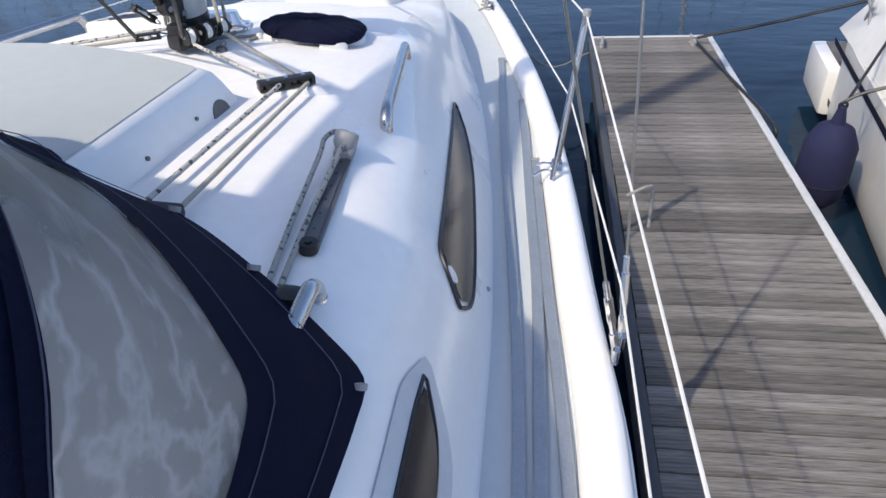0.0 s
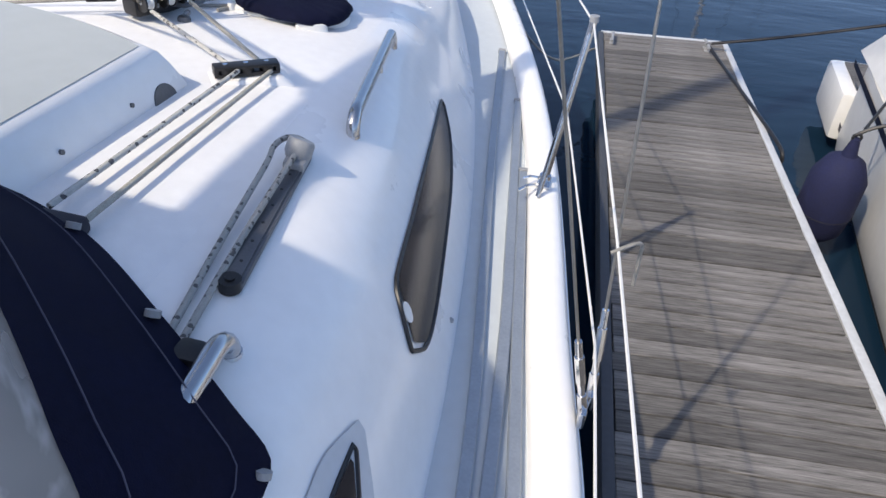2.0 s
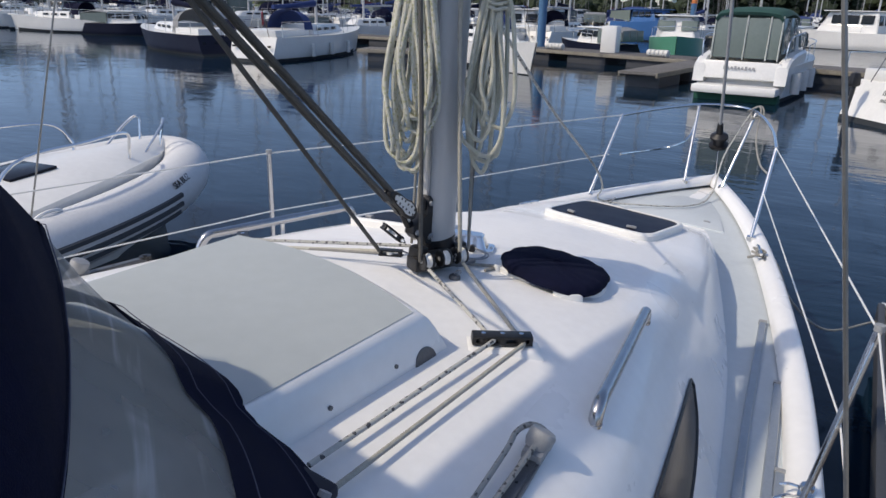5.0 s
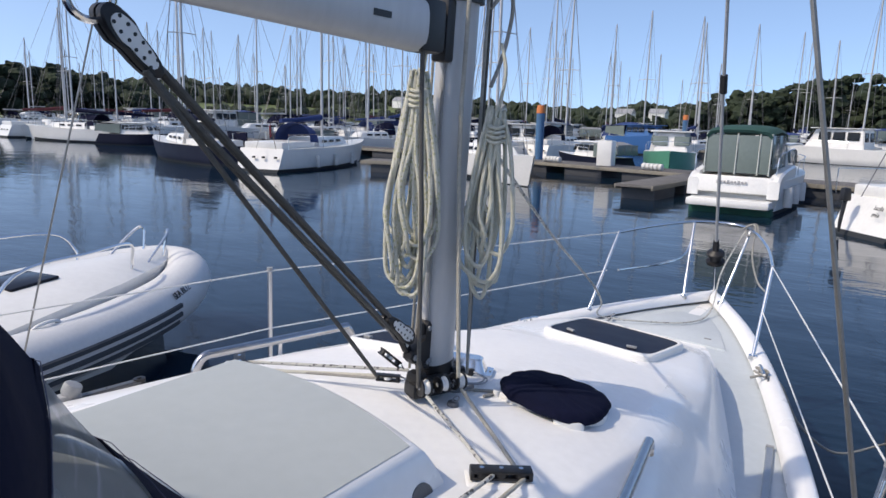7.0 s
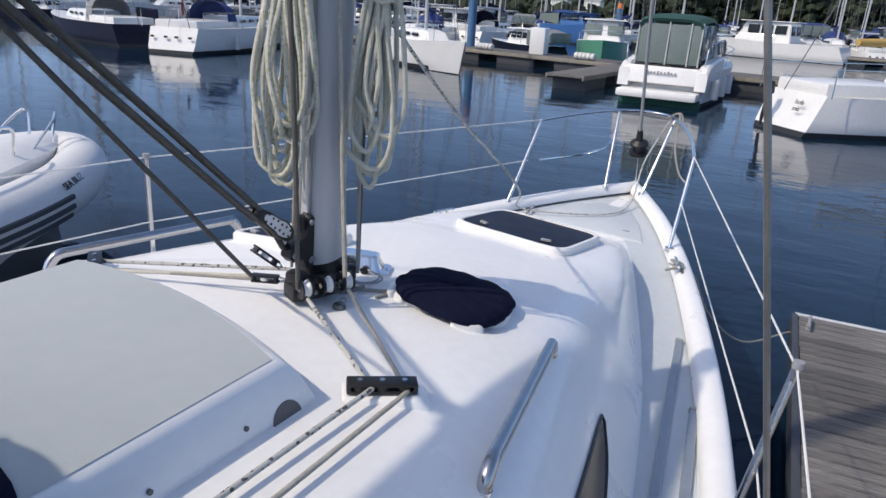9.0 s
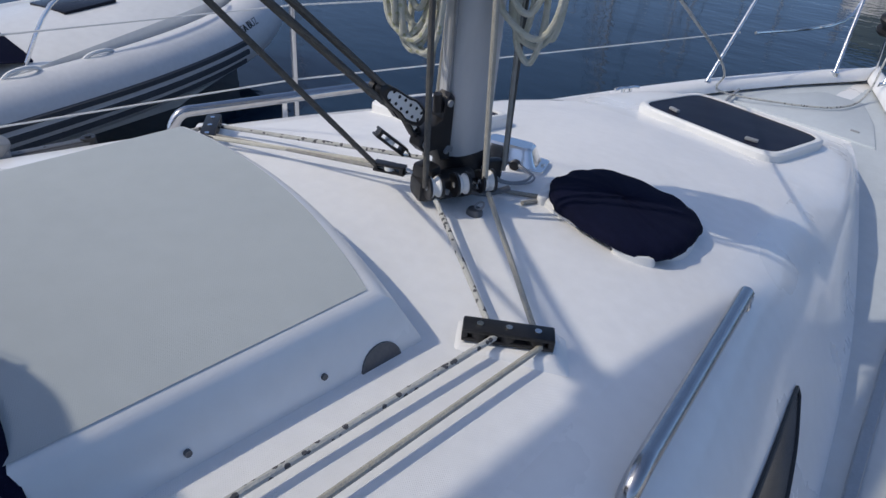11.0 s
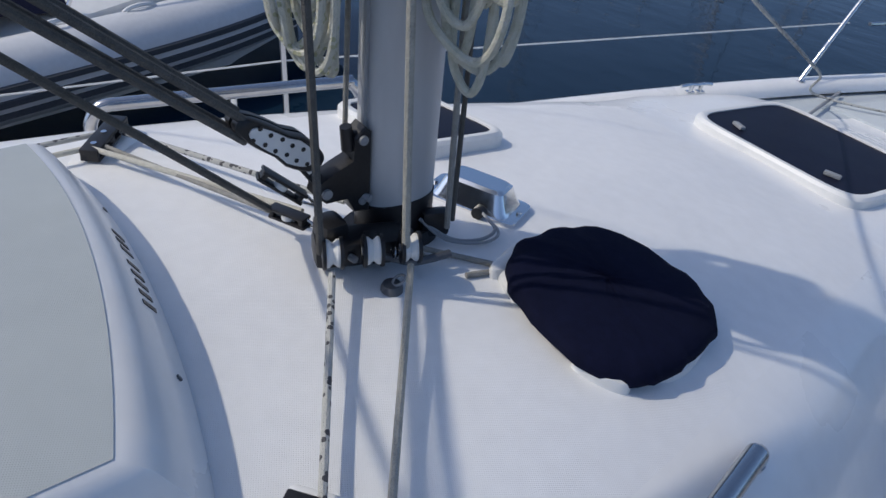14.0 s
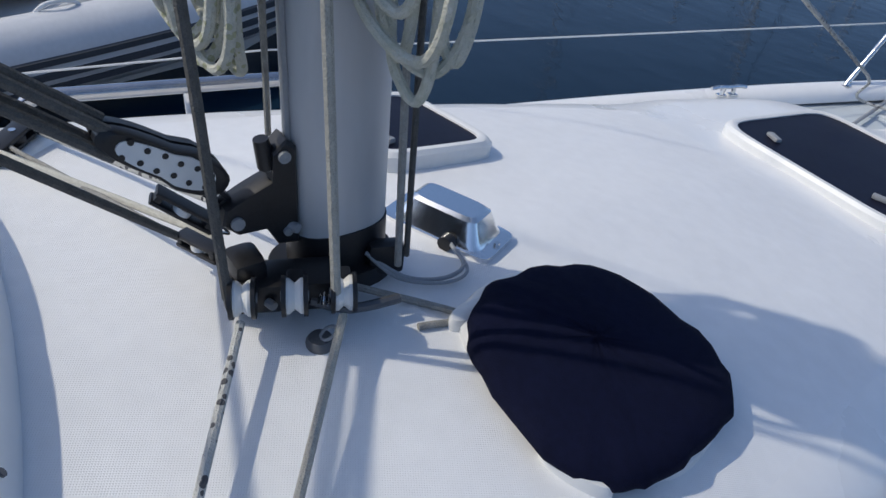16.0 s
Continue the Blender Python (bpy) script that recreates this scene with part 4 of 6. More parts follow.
# cable box beside the mast
def cable_box():
    cx, cy = -0.033, 0.245
    m = BOAT @ Matrix.Translation((cx, cy, deck_z(cx, cy))) @ pose(0, 0, 0, -3, 1, 24) @ Matrix.Scale(1.2, 4)
    top = root("cable_box", (0, 0, 0), "bright chrome cable box screwed to the deck beside the mast", "cable box", m=m)
    bm = bmesh.new()
    rows = []
    for a, b, z, p in ((0.098, 0.05, -0.01, 8), (0.098, 0.05, 0.006, 8), (0.078, 0.046, 0.007, 7), (0.072, 0.043, 0.015, 7), (0.060, 0.031, 0.044, 7), (0.053, 0.025, 0.049, 6)):
        rows.append([bm.verts.new((x, y, z)) for x, y in superellipse(0, 0, a, b, 40, p)])
    skin(bm, rows, True, True)
    part("cover", bm, CHROME, top, "chromed cover", angle=25)
    for s in (-1, 1):
        bm = bmesh.new()
        rod(bm, (s * 0.089, 0, 0.004), (s * 0.089, 0, 0.011), 0.005, 8)
        part("screw", bm, STEEL, top)
    bm = bmesh.new()
    rod(bm, (0.03, -0.045, 0.012), (0.03, -0.062, 0.012), 0.012, 12)
    part("cable_gland", bm, BLACK, top)


cable_box()
for k, r in ((0, 0.0038), (1, 0.0032)):
    zz = deck_z(0, 0.15)
    rope("mast_cable", [(0.05, 0.02, 1.67), (0.085, 0.075 - 0.01 * k, zz + 0.02), (0.105 + 0.012 * k, 0.14, zz + 0.006), (0.095 + 0.012 * k, 0.19, zz + 0.007), (0.045, 0.20, zz + 0.012), (0.02, 0.205, zz + 0.012)], r, GREYPL, "mast cable looping into the chrome box", n=6)


# turning sheaves at the mast foot
def sheave(p, ax, label):
    p = Vector(p)
    ax = Vector(ax).normalized()
    top = root("turning_block", p - Vector((0, 0, 0.05)), label, "turning block", "mast foot turning blocks")
    bm = bmesh.new()
    tube(bm, [p - ax * 0.012, p - ax * 0.008, p, p + ax * 0.008, p + ax * 0.012], 0.021, 24)
    for v in bm.verts:
        d = (v.co - p).dot(ax)
        r = v.co - p - ax * d
        v.co = p + ax * d + r.normalized() * (0.026 if abs(d) > 0.006 else 0.019) if r.length > 1e-5 else v.co
    part("wheel", bm, PLASTW, top, "white plastic sheave")
    for s in (-1, 1):
        bm = bmesh.new()
        q = p + ax * 0.0155 * s
        tube(bm, [q - ax * 0.003, q + ax * 0.003], 0.030, 20)
        part("cheek", bm, BLACK, top, "black cheek")
    bm = bmesh.new()
    q = p + Vector((-ax.y, ax.x, -0.25)).normalized() * 0.034
    block(bm, q, (0.04, 0.026, 0.034), 0.006, pose(0, 0, 0, 0, 0, math.degrees(math.atan2(ax.x, -ax.y))))
    part("bracket", bm, BLACK, top)
    bm = bmesh.new()
    rod(bm, p - ax * 0.020, p + ax * 0.020, 0.008, 10)
    part("axle", bm, GREYPL, top)


AXS = (0.42, 0.90, 0)
S1, S2, S3 = (0.083, -0.196, 1.690), (0.112, -0.13, 1.690), (0.138, -0.066, 1.690)
for p_ in (S1, S2, S3):
    sheave(p_, AXS, "white-sheaved turning block on the mast foot")


def hub(name, c, size, m, label, cat, rot=None):
    bm = bmesh.new()
    block(bm, c, size, min(size) * 0.3, rot)
    return thing(name, bm, m, c, label, cat)


step = root("mast_step", (0.05, -0.1, 1.62), "black cast mast step with bolted lugs", "mast step")
bm = bmesh.new()
block(bm, (0.055, -0.125, 1.665), (0.07, 0.17, 0.055), 0.014, pose(0, 0, 0, 0, 0, -22))
part("casting", bm, BLACK, step)
bm = bmesh.new()
block(bm, (0.03, -0.17, 1.70), (0.06, 0.05, 0.05), 0.014)
part("lug", bm, BLACK, step)
bm = bmesh.new()
tube(bm, smooth_path([(0.10, -0.10, 1.66), (0.13, -0.05, 1.645), (0.14, 0.03, 1.64)], 4), 0.008, 8)
part("retaining_bar", bm, DRAIL, step)
for y_ in (-0.16, -0.09):
    bm = bmesh.new()
    rod(bm, (0.083, y_, 1.668), (0.097, y_ + 0.004, 1.668), 0.007, 8)
    part("bolt", bm, GREYPL, step)
px_, py_ = 0.149, -0.110
pz_ = deck_z(px_, py_)
eye = root("deck_eye", (px_, py_, pz_), "small dull grey deck eye with a folded ring", "deck eye")
bm = bmesh.new()
skin(bm, [[bm.verts.new((px_ + r * math.cos(t), py_ + r * math.sin(t), pz_ + z)) for t in [2 * math.pi * k / 16 for k in range(16)]] for r, z in ((0.021, -0.004), (0.021, 0.008), (0.017, 0.015), (0.006, 0.017))], True, True)
part("base", bm, DRAIL, eye, "round dark base")
bm = bmesh.new()
tube(bm, [(px_ + 0.004 + 0.010 * math.cos(t), py_ + 0.012 + 0.012 * math.sin(t), pz_ + 0.021 + 0.006 * math.sin(t)) for t in [2 * math.pi * k / 14 for k in range(15)]], 0.0028, 6)
part("ring", bm, GREYPL, eye)
rope("loose_line", [(x, y, deck_z(x, y) + h) for x, y, h in ((0.075, -0.03, 0.03), (0.105, 0.03, 0.012), (0.15, 0.085, 0.007), (0.185, 0.118, 0.007), (0.199, 0.112, 0.007), (0.196, 0.092, 0.007), (0.188, 0.060, 0.007), (0.184, 0.040, 0.007))], 0.006, ROPE_G, "short grey line end lying on the deck")
bm = bmesh.new()
tube(bm, [(0.125 + 0.010 * math.cos(t) * 0.9 + 0.0011 * t * 0.42, -0.10 - 0.010 * math.cos(t) * 0.42 + 0.0011 * t * 0.9, 1.682 + 0.010 * math.sin(t)) for t in [0.45 * k for k in range(70)]], 0.0016, 5)
part("spring", bm, STEELD, step, "small steel spring")

# halyards led aft
def lead(a, b, c, m, label, r=0.0065):
    b = (b[0], b[1], deck_z(b[0], b[1]) + 0.030)
    c = (c[0], c[1], deck_z(c[0], c[1]) + 0.024)
    rope("halyard_tail", [a, b], r, m, label, False)
    rope("halyard_tail", [b, c], r, m, label, False)


lead((0.106, -0.21, 1.668), (0.516, -0.462, 1.632), (0.507, -1.19, 1.625), ROPE_F, "dark-flecked halyard led aft across the coachroof")
lead((0.160, -0.078, 1.668), (0.585, -0.408, 1.622), (0.590, -1.20, 1.61), ROPE_B, "beige halyard led aft across the coachroof")
lead((-0.08, -0.17, 1.675), (-0.585, -0.43, 1.632), (-0.55, -1.2, 1.63), ROPE_W, "pale halyard led to the port organiser")
lead((-0.07, -0.08, 1.675), (-0.67, -0.35, 1.625), (-0.64, -1.2, 1.62), ROPE_F, "flecked halyard led to the port organiser")
rope("halyard_tail", [(-0.05, -0.20, 1.68), (-0.60, -0.405, 1.63)], 0.005, ROPE_G, "thin grey line to the port organiser", False)
hub("rope_clutch", (0.55, -1.235, deck_z(0.55, -1.235) + 0.016), (0.10, 0.07, 0.034), NAVYP, "small dark rope clutch at the sprayhood's edge", "rope clutch")
hub("deck_eye", (0.915, -1.415, 1.60), (0.05, 0.05, 0.04), BLACK, "black deck eye at the sprayhood's edge", "deck eye")

# ropes up the mast
for pts, m_, r_ in (([(0.072, -0.214, 1.69), (0.049, -0.221, 2.2), (0.036, -0.243, 2.6), (0.030, -0.25, 2.82)], ROPE_D, 0.0075),
                    ([(0.148, -0.083, 1.69), (0.099, -0.073, 2.2), (0.068, -0.066, 2.6), (0.058, -0.05, 3.4), (0.06, -0.05, 9.0)], ROPE_B, 0.0075),
                    ([(0.10, 0.05, 1.67), (0.082, 0.05, 2.2), (0.07, 0.045, 3.4), (0.066, 0.04, 9.0)], ROPE_G, 0.006),
                    ([(0.085, 0.075, 1.67), (0.076, 0.075, 2.2), (0.072, 0.06, 3.4), (0.06, 0.06, 9.0)], ROPE_D, 0.005),
                    ([(-0.06, -0.09, 1.69), (-0.058, -0.08, 2.3), (-0.06, -0.06, 3.4), (-0.06, -0.05, 9.0)], ROPE_G, 0.005),
                    ([(-0.075, -0.05, 1.69), (-0.068, -0.03, 2.3), (-0.066, -0.02, 3.4), (-0.06, -0.02, 9.0)], ROPE_G, 0.006)):
    rope("halyard", pts, r_, m_, "halyard running up the mast")


def coil(c, out, z0, z1, n, m, label, seed):
    """A hank of rope hanging in long loops from a turn near its top."""
    rnd = random.Random(seed)
    top = root("rope_coil", c, label, "rope coil", "rope coils on the mast")
    c, out = Vector(c), Vector(out)
    side = Vector((-out.y, out.x, 0))
    for k in range(n):
        w = rnd.uniform(0.018, 0.066)
        lo = z0 + rnd.uniform(0, 0.24)
        s0 = rnd.uniform(-0.035, 0.035)
        o0 = rnd.uniform(0.0, 0.05)
        tw = rnd.uniform(-0.03, 0.03)
        P = lambda a, z, o=0.0: c + side * a + out * (o0 + o) + Vector((0, 0, z - c.z))
        mid = (z1 + lo) / 2
        bm = bmesh.new()
        tube(bm, smooth_path([P(s0 * 0.4 - 0.012, z1 + rnd.uniform(-0.03, 0.02)), P(s0 - w * 0.5, mid + 0.12), P(s0 - w, mid - 0.08, tw), P(s0 - w * 0.95 + tw, lo + 0.07, tw), P(s0 - w * 0.4, lo + 0.012), P(s0 + w * 0.45, lo), P(s0 + w, lo + 0.08, -tw),
                              P(s0 + w * 0.9, mid - 0.05), P(s0 + w * 0.45, mid + 0.12), P(s0 * 0.4 + 0.012, z1 + rnd.uniform(-0.03, 0.02))], 6), 0.0076, 8)
        part("loop", bm, m, top)
    for k in range(4):
        bm = bmesh.new()
        z = z1 - 0.05 - 0.016 * k
        tube(bm, [c + out * (0.025 + 0.036 * math.sin(t)) + side * 0.034 * math.cos(t) + Vector((0, 0, z - c.z + 0.004 * math.sin(3 * t))) for t in [2 * math.pi * i / 16 for i in range(17)]], 0.006, 7)
        part("turn", bm, m, top)
    bm = bmesh.new()
    tube(bm, smooth_path([c + Vector((0, 0, z1 - c.z - 0.03)), c + side * 0.02 + out * 0.03 + Vector((0, 0, z1 - c.z + 0.12)), c - out * 0.01 + Vector((0, 0, z1 - c.z + 0.22))], 5), 0.006, 7)
    part("hanger", bm, m, top)


coil((-0.05, -0.135, 2.4), Vector((0.35, -0.93, 0)).normalized(), 1.955, 2.72, 13, ROPE_YF, "hanked cream halyard with yellow flecks hanging on the mast", 3)
coil((0.135, 0.045, 2.4), Vector((0.55, -0.83, 0)).normalized(), 1.975, 2.62, 11, ROPE_Y, "hanked cream halyard hanging on the mast's starboard side", 8)
coil((-0.07, 0.03, 2.4), Vector((-1, 0.2, 0)).normalized(), 2.03, 2.50, 6, ROPE_W, "white halyard hank hanging on the mast's port side", 12)
rope("halyard_loop", [(0.07, 0.06, 2.95), (0.10, 0.12, 3.02), (0.10, 0.16, 2.96), (0.09, 0.14, 2.82), (0.085, 0.08, 2.70)], 0.007, ROPE_G, "grey line looped off a mast cleat")


# ---- vang ----
def fiddle(a, b, label):
    """A long two-sheave block between a and b, with pale perforated cheeks."""
    a, b = Vector(a), Vector(b)
    d = (b - a).normalized()
    m = BOAT @ Matrix.Translation(a) @ d.to_track_quat("Y", "X").to_matrix().to_4x4()
    L = (b - a).length
    top = root("vang_block", (0, 0, 0), label, "pulley block", "vang blocks", m=m)
    for s in (-1, 1):
        bm = bmesh.new()
        ring = [(x * (1.0 if y < 0 else 0.75), L / 2 + y) for x, y in superellipse(0, 0, 0.030, L / 2, 28, 2.6)]
        skin(bm, [[bm.verts.new((x * k, (y - L / 2) * k + L / 2, s * z)) for x, y in ring] for k, z in ((1, 0.004), (1, 0.020), (0.92, 0.024))], True, True)
        part("shell", bm, BLACK, top)
        bm = bmesh.new()
        skin(bm, [[bm.verts.new((x * k, (y - L / 2) * k + L / 2, s * z)) for x, y in ring] for k, z in ((0.74, 0.022), (0.74, 0.0265))], True, True)
        plate = part("cheek_plate", bm, PLASTW, top, "pale perforated cheek plate")
        for i in range(6):
            for q in (-1, 1):
                bm = bmesh.new()
                c = (q * 0.011 * (1 if i % 2 else 0.8), L * (0.18 + 0.125 * i), s * 0.0264)
                rod(bm, c, (c[0], c[1], s * 0.0275), 0.0042, 8)
                part("hole", bm, BLACK, plate)
    return m


fiddle((0, -1.255, 2.775), (0, -1.13, 2.650), "black fiddle block with pale cheeks under the boom")
fiddle((0.0, -0.18, 1.835), (0.0, -0.325, 1.945), "black fiddle block with pale cheeks at the mast foot")
for k, (dx, dz) in enumerate(((0.014, 0.016), (-0.012, 0.020), (0.012, -0.022), (-0.014, -0.02))):
    rope("vang_line", [(dx, -0.31, 1.93 + dz), (dx, -1.15, 2.668 + dz)], 0.0070, ROPE_D, "dark vang line between boom and mast foot", False)
rope("vang_tail", [(-0.098, -0.228, 1.688), (0.02, -1.17, 2.66)], 0.0070, ROPE_D, "dark vang tail led down to the mast foot", False)


def small_block(a, b, label):
    a, b = Vector(a), Vector(b)
    d = (b - a).normalized()
    m = BOAT @ Matrix.Translation(a) @ d.to_track_quat("Y", "X").to_matrix().to_4x4()
    L = (b - a).length
    top = root("small_block", (0, 0, 0), label, "pulley block", "small blocks", m=m)
    for q in (-1, 1):
        bm = bmesh.new()
        block(bm, (q * 0.0085, L * 0.60, 0), (0.007, L * 0.8, 0.026), 0.003)
        part("cheek", bm, BLACK, top, "black cheek")
    for q in (0.28, 0.93):
        bm = bmesh.new()
        block(bm, (0, L * q, 0), (0.014, 0.011, 0.022), 0.003)
        part("end_bar", bm, BLACK, top)
    bm = bmesh.new()
    rod(bm, (-0.005, L * 0.62, 0), (0.005, L * 0.62, 0), 0.0135, 16)
    part("sheave", bm, PLASTW, top, "white sheave")
    bm = bmesh.new()
    tube(bm, smooth_path([(-0.008, L * 0.2, 0), (0, 0.0, 0), (0.008, L * 0.2, 0)], 5), 0.003, 6)
    part("shackle", bm, STEEL, top)


small_block((-0.005, -0.180, 1.688), (-0.105, -0.222, 1.682), "small black block shackled to the mast foot")
small_block((-0.03, -0.17, 1.72), (-0.06, -0.26, 1.80), "small black block shackled to the port side of the mast foot")
small_block((-0.01, -0.17, 1.78), (-0.01, -0.21, 1.84), "small black block below the vang")


# ---- rails and rigging ----
def stanchion(base, tip, label, brace=None):
    top = root("stanchion", base, label, "stanchion", "stanchions")
    bm = bmesh.new()
    rod(bm, base, tip, 0.0125, 12)
    part("post", bm, STEELD, top)
    bm = bmesh.new()
    b = Vector(base)
    rod(bm, b - Vector((0, 0, 0.01)), b + Vector((0, 0, 0.03)), 0.022, 14)
    part("socket", bm, STEEL, top)
    bm = bmesh.new()
    t = Vector(tip)
    rod(bm, t - Vector((0, 0, 0.012)), t + Vector((0, 0, 0.008)), 0.016, 12)
    part("cap", bm, GREYPL, top)
    if brace:
        bm = bmesh.new()
        rod(bm, brace, Vector(base).lerp(Vector(tip), 0.94), 0.010, 10)
        part("brace", bm, STEELD, top)


stanchion((1.355, 0.235, 1.09), (1.415, 0.275, 1.705), "steel gate stanchion on the starboard gunwale", (1.345, 0.12, 1.09))
stanchion((1.64, -2.4, 1.08), (1.67, -2.4, 1.68), "steel stanchion beside the cockpit")
stanchion((-1.345, 0.42, 1.085), (-1.38, 0.43, 1.72), "steel stanchion on the port gunwale")
stanchion((-1.60, -1.5, 1.085), (-1.64, -1.5, 1.70), "steel stanchion on the port gunwale aft")


def lifeline(pts, label, r=0.0035, m=None):
    rope_ = bmesh.new()
    for a, b in zip(pts, pts[1:]):
        tube(rope_, [a, b], r, 6)
    thing("lifeline", rope_, m or LINEW, pts[0], label, "lifeline", "lifelines")


PT = {"sa": (0.62, 3.12, 1.69), "sf": (0.22, 4.42, 1.74), "pf": (-0.26, 4.42, 1.74), "pa": (-0.60, 3.45, 1.70)}
lifeline([PT["sa"], (1.415, 0.275, 1.69), (1.56, -0.90, 1.60), (1.67, -2.4, 1.67)], "white upper lifeline along the starboard side")
lifeline([(0.62, 3.0, 1.40), (1.385, 0.255, 1.38), (1.567, -0.88, 1.33), (1.655, -2.4, 1.38)], "white lower lifeline along the starboard side")
lifeline([PT["pa"], (-1.38, 0.43, 1.71), (-1.64, -1.5, 1.69), (-1.68, -3.2, 1.68)], "white upper lifeline along the port side")
lifeline([(-0.61, 3.3, 1.40), (-1.36, 0.425, 1.40), (-1.62, -1.5, 1.39), (-1.66, -3.2, 1.38)], "white lower lifeline along the port side")


def pulpit():
    top = root("pulpit", (0, 3.7, 1.1), "polished steel bow pulpit", "pulpit")
    bm = bmesh.new()
    tube(bm, smooth_path([PT["sa"], (0.46, 3.8, 1.715), PT["sf"], (0.0, 4.58, 1.745), PT["pf"], (-0.47, 3.95, 1.72), PT["pa"]], 8), 0.0125, 10)
    part("top_rail", bm, STEEL, top)
    for a, b in (((0.63, 2.85, sheer(2.85)), PT["sa"]), ((0.14, 4.05, sheer(4)), PT["sf"]), ((-0.16, 4.0, sheer(4)), PT["pf"]), ((-0.62, 3.02, sheer(3)), PT["pa"])):
        bm = bmesh.new()
        rod(bm, a, b, 0.0125, 10)
        leg = part("leg", bm, STEEL, top)
        bm = bmesh.new()
        rod(bm, Vector(a) - Vector((0, 0, 0.015)), Vector(a) + Vector((0, 0, 0.012)), 0.028, 12)
        part("foot", bm, STEEL, leg)
    bm = bmesh.new()
    tube(bm, smooth_path([PT["pf"], (-0.30, 4.3, 1.42), (-0.55, 3.4, 1.40)], 5), 0.010, 8)
    part("mid_rail", bm, STEEL, top)


pulpit()


def forestay():
    top = root("furling_forestay", (0, 4.36, 1.12), "forestay with a black furling drum at the bow", "forestay")
    a, b = Vector((0.0, 4.40, 1.12)), Vector((0.0, 0.12, 11.2))
    d = (b - a).normalized()
    bm = bmesh.new()
    rod(bm, a, a + d * 0.40, 0.008, 8)
    part("tang", bm, STEEL, top)
    bm = bmesh.new()
    rows = []
    q = d.to_track_quat("Z", "Y").to_matrix().to_4x4()
    for z, r in ((0.33, 0.012), (0.34, 0.075), (0.36, 0.078), (0.365, 0.05), (0.42, 0.05), (0.425, 0.075), (0.445, 0.072), (0.47, 0.03), (0.56, 0.024)):
        rows.append([bm.verts.new(a + q.to_3x3() @ Vector((r * math.cos(t), r * math.sin(t), z))) for t in [2 * math.pi * k / 20 for k in range(20)]])
    skin(bm, rows, True, True)
    part("furling_drum", bm, BLACK, top, "black furling drum")
    bm = bmesh.new()
    rod(bm, a + d * 0.5, b, 0.013, 10)
    part("foil", bm, GREYPL, top, "grey foil")
    bm = bmesh.new()
    p = a + d * 1.95
    tube(bm, [p - d * 0.07, p - d * 0.03, p + d * 0.03, p + d * 0.07], 0.028, 12)
    part("swivel", bm, BLACK, top)


forestay()


def shroud(a, b, label, screw=True):
    a, b = Vector(a), Vector(b)
    d = (b - a).normalized()
    top = root("shroud", a, label, "shroud", "shrouds")
    bm = bmesh.new()
    rod(bm, a, b, 0.004, 6)
    part("wire", bm, WIRE, top)
    bm = bmesh.new()
    rod(bm, a + d * 0.05, a + d * 0.24, 0.009, 10)
    rod(bm, a - d * 0.01, a + d * 0.06, 0.012, 8)
    rod(bm, a + d * 0.10, a + d * 0.19, 0.012, 8)
    part("turnbuckle", bm, STEEL, top)
    bm = bmesh.new()
    block(bm, a - Vector((0, 0, 0.01)), (0.02, 0.06, 0.05), 0.006)
    part("chainplate", bm, STEEL, top)


for s in (1, -1):
    w_ = "starboard" if s > 0 else "port"
    shroud((s * 1.583, -0.865, 1.10), (s * 0.45, -1.21, 6.0), "stainless lower shroud on the %s side" % w_)
    shroud((s * 1.60, -0.80, 1.10), (s * 1.267, 0.24, 6.0), "stainless cap shroud on the %s side" % w_)
    lifeline([(s * 1.267, 0.24, 6.0), (s * 0.05, 0.0, 11.2)], "upper shroud wire to the masthead", 0.004, WIRE)


def cleat(c, ang, label, m=None, mt=None, k=1.0):
    top = root("cleat", (0, 0, 0), label, "cleat", "cleats", m=(BOAT if m is None else m) @ Matrix.Translation(c) @ pose(0, 0, 0, 0, 0, ang))
    bm = bmesh.new()
    tube(bm, smooth_path([(-0.09 * k, 0, 0.036 * k), (-0.05 * k, 0, 0.042 * k), (0, 0, 0.04 * k), (0.05 * k, 0, 0.042 * k), (0.09 * k, 0, 0.036 * k)], 4), 0.009 * k, 8)
    part("horn", bm, mt or STEEL, top)
    for s in (-1, 1):
        bm = bmesh.new()
        rod(bm, (s * 0.03 * k, 0, 0), (s * 0.025 * k, 0, 0.04 * k), 0.010 * k, 8)
        block(bm, (s * 0.03 * k, 0, 0.003), (0.04 * k, 0.03 * k, 0.008), 0.002)
        part("leg", bm, mt or STEEL, top)


cleat((0.745, 2.50, sheer(2.5) + 0.012), 108, "steel bow cleat with a mooring line, on the starboard gunwale")
cleat((-0.80, 2.35, sheer(2.35) + 0.012), 72, "steel bow cleat on the port gunwale")
rope("mooring_line", [(0.70, 2.53, 1.13), (0.76, 2.46, 1.14), (0.79, 2.52, 1.12), (0.86, 2.58, 1.06), (0.98, 2.75, 0.78), (1.2, 3.1, 0.52), (1.46, 3.55, 0.50), (1.56, 3.62, 0.50)], 0.008, ROPE_G, "grey mooring line from the bow cleat to the pontoon")
rope("mooring_turns", [(0.70, 2.42, 1.12), (0.78, 2.52, 1.145), (0.70, 2.58, 1.14), (0.77, 2.46, 1.15), (0.73, 2.56, 1.15), (0.78, 2.5, 1.13), (0.80, 2.44, 1.11)], 0.008, ROPE_G, "grey line turned round the bow cleat")
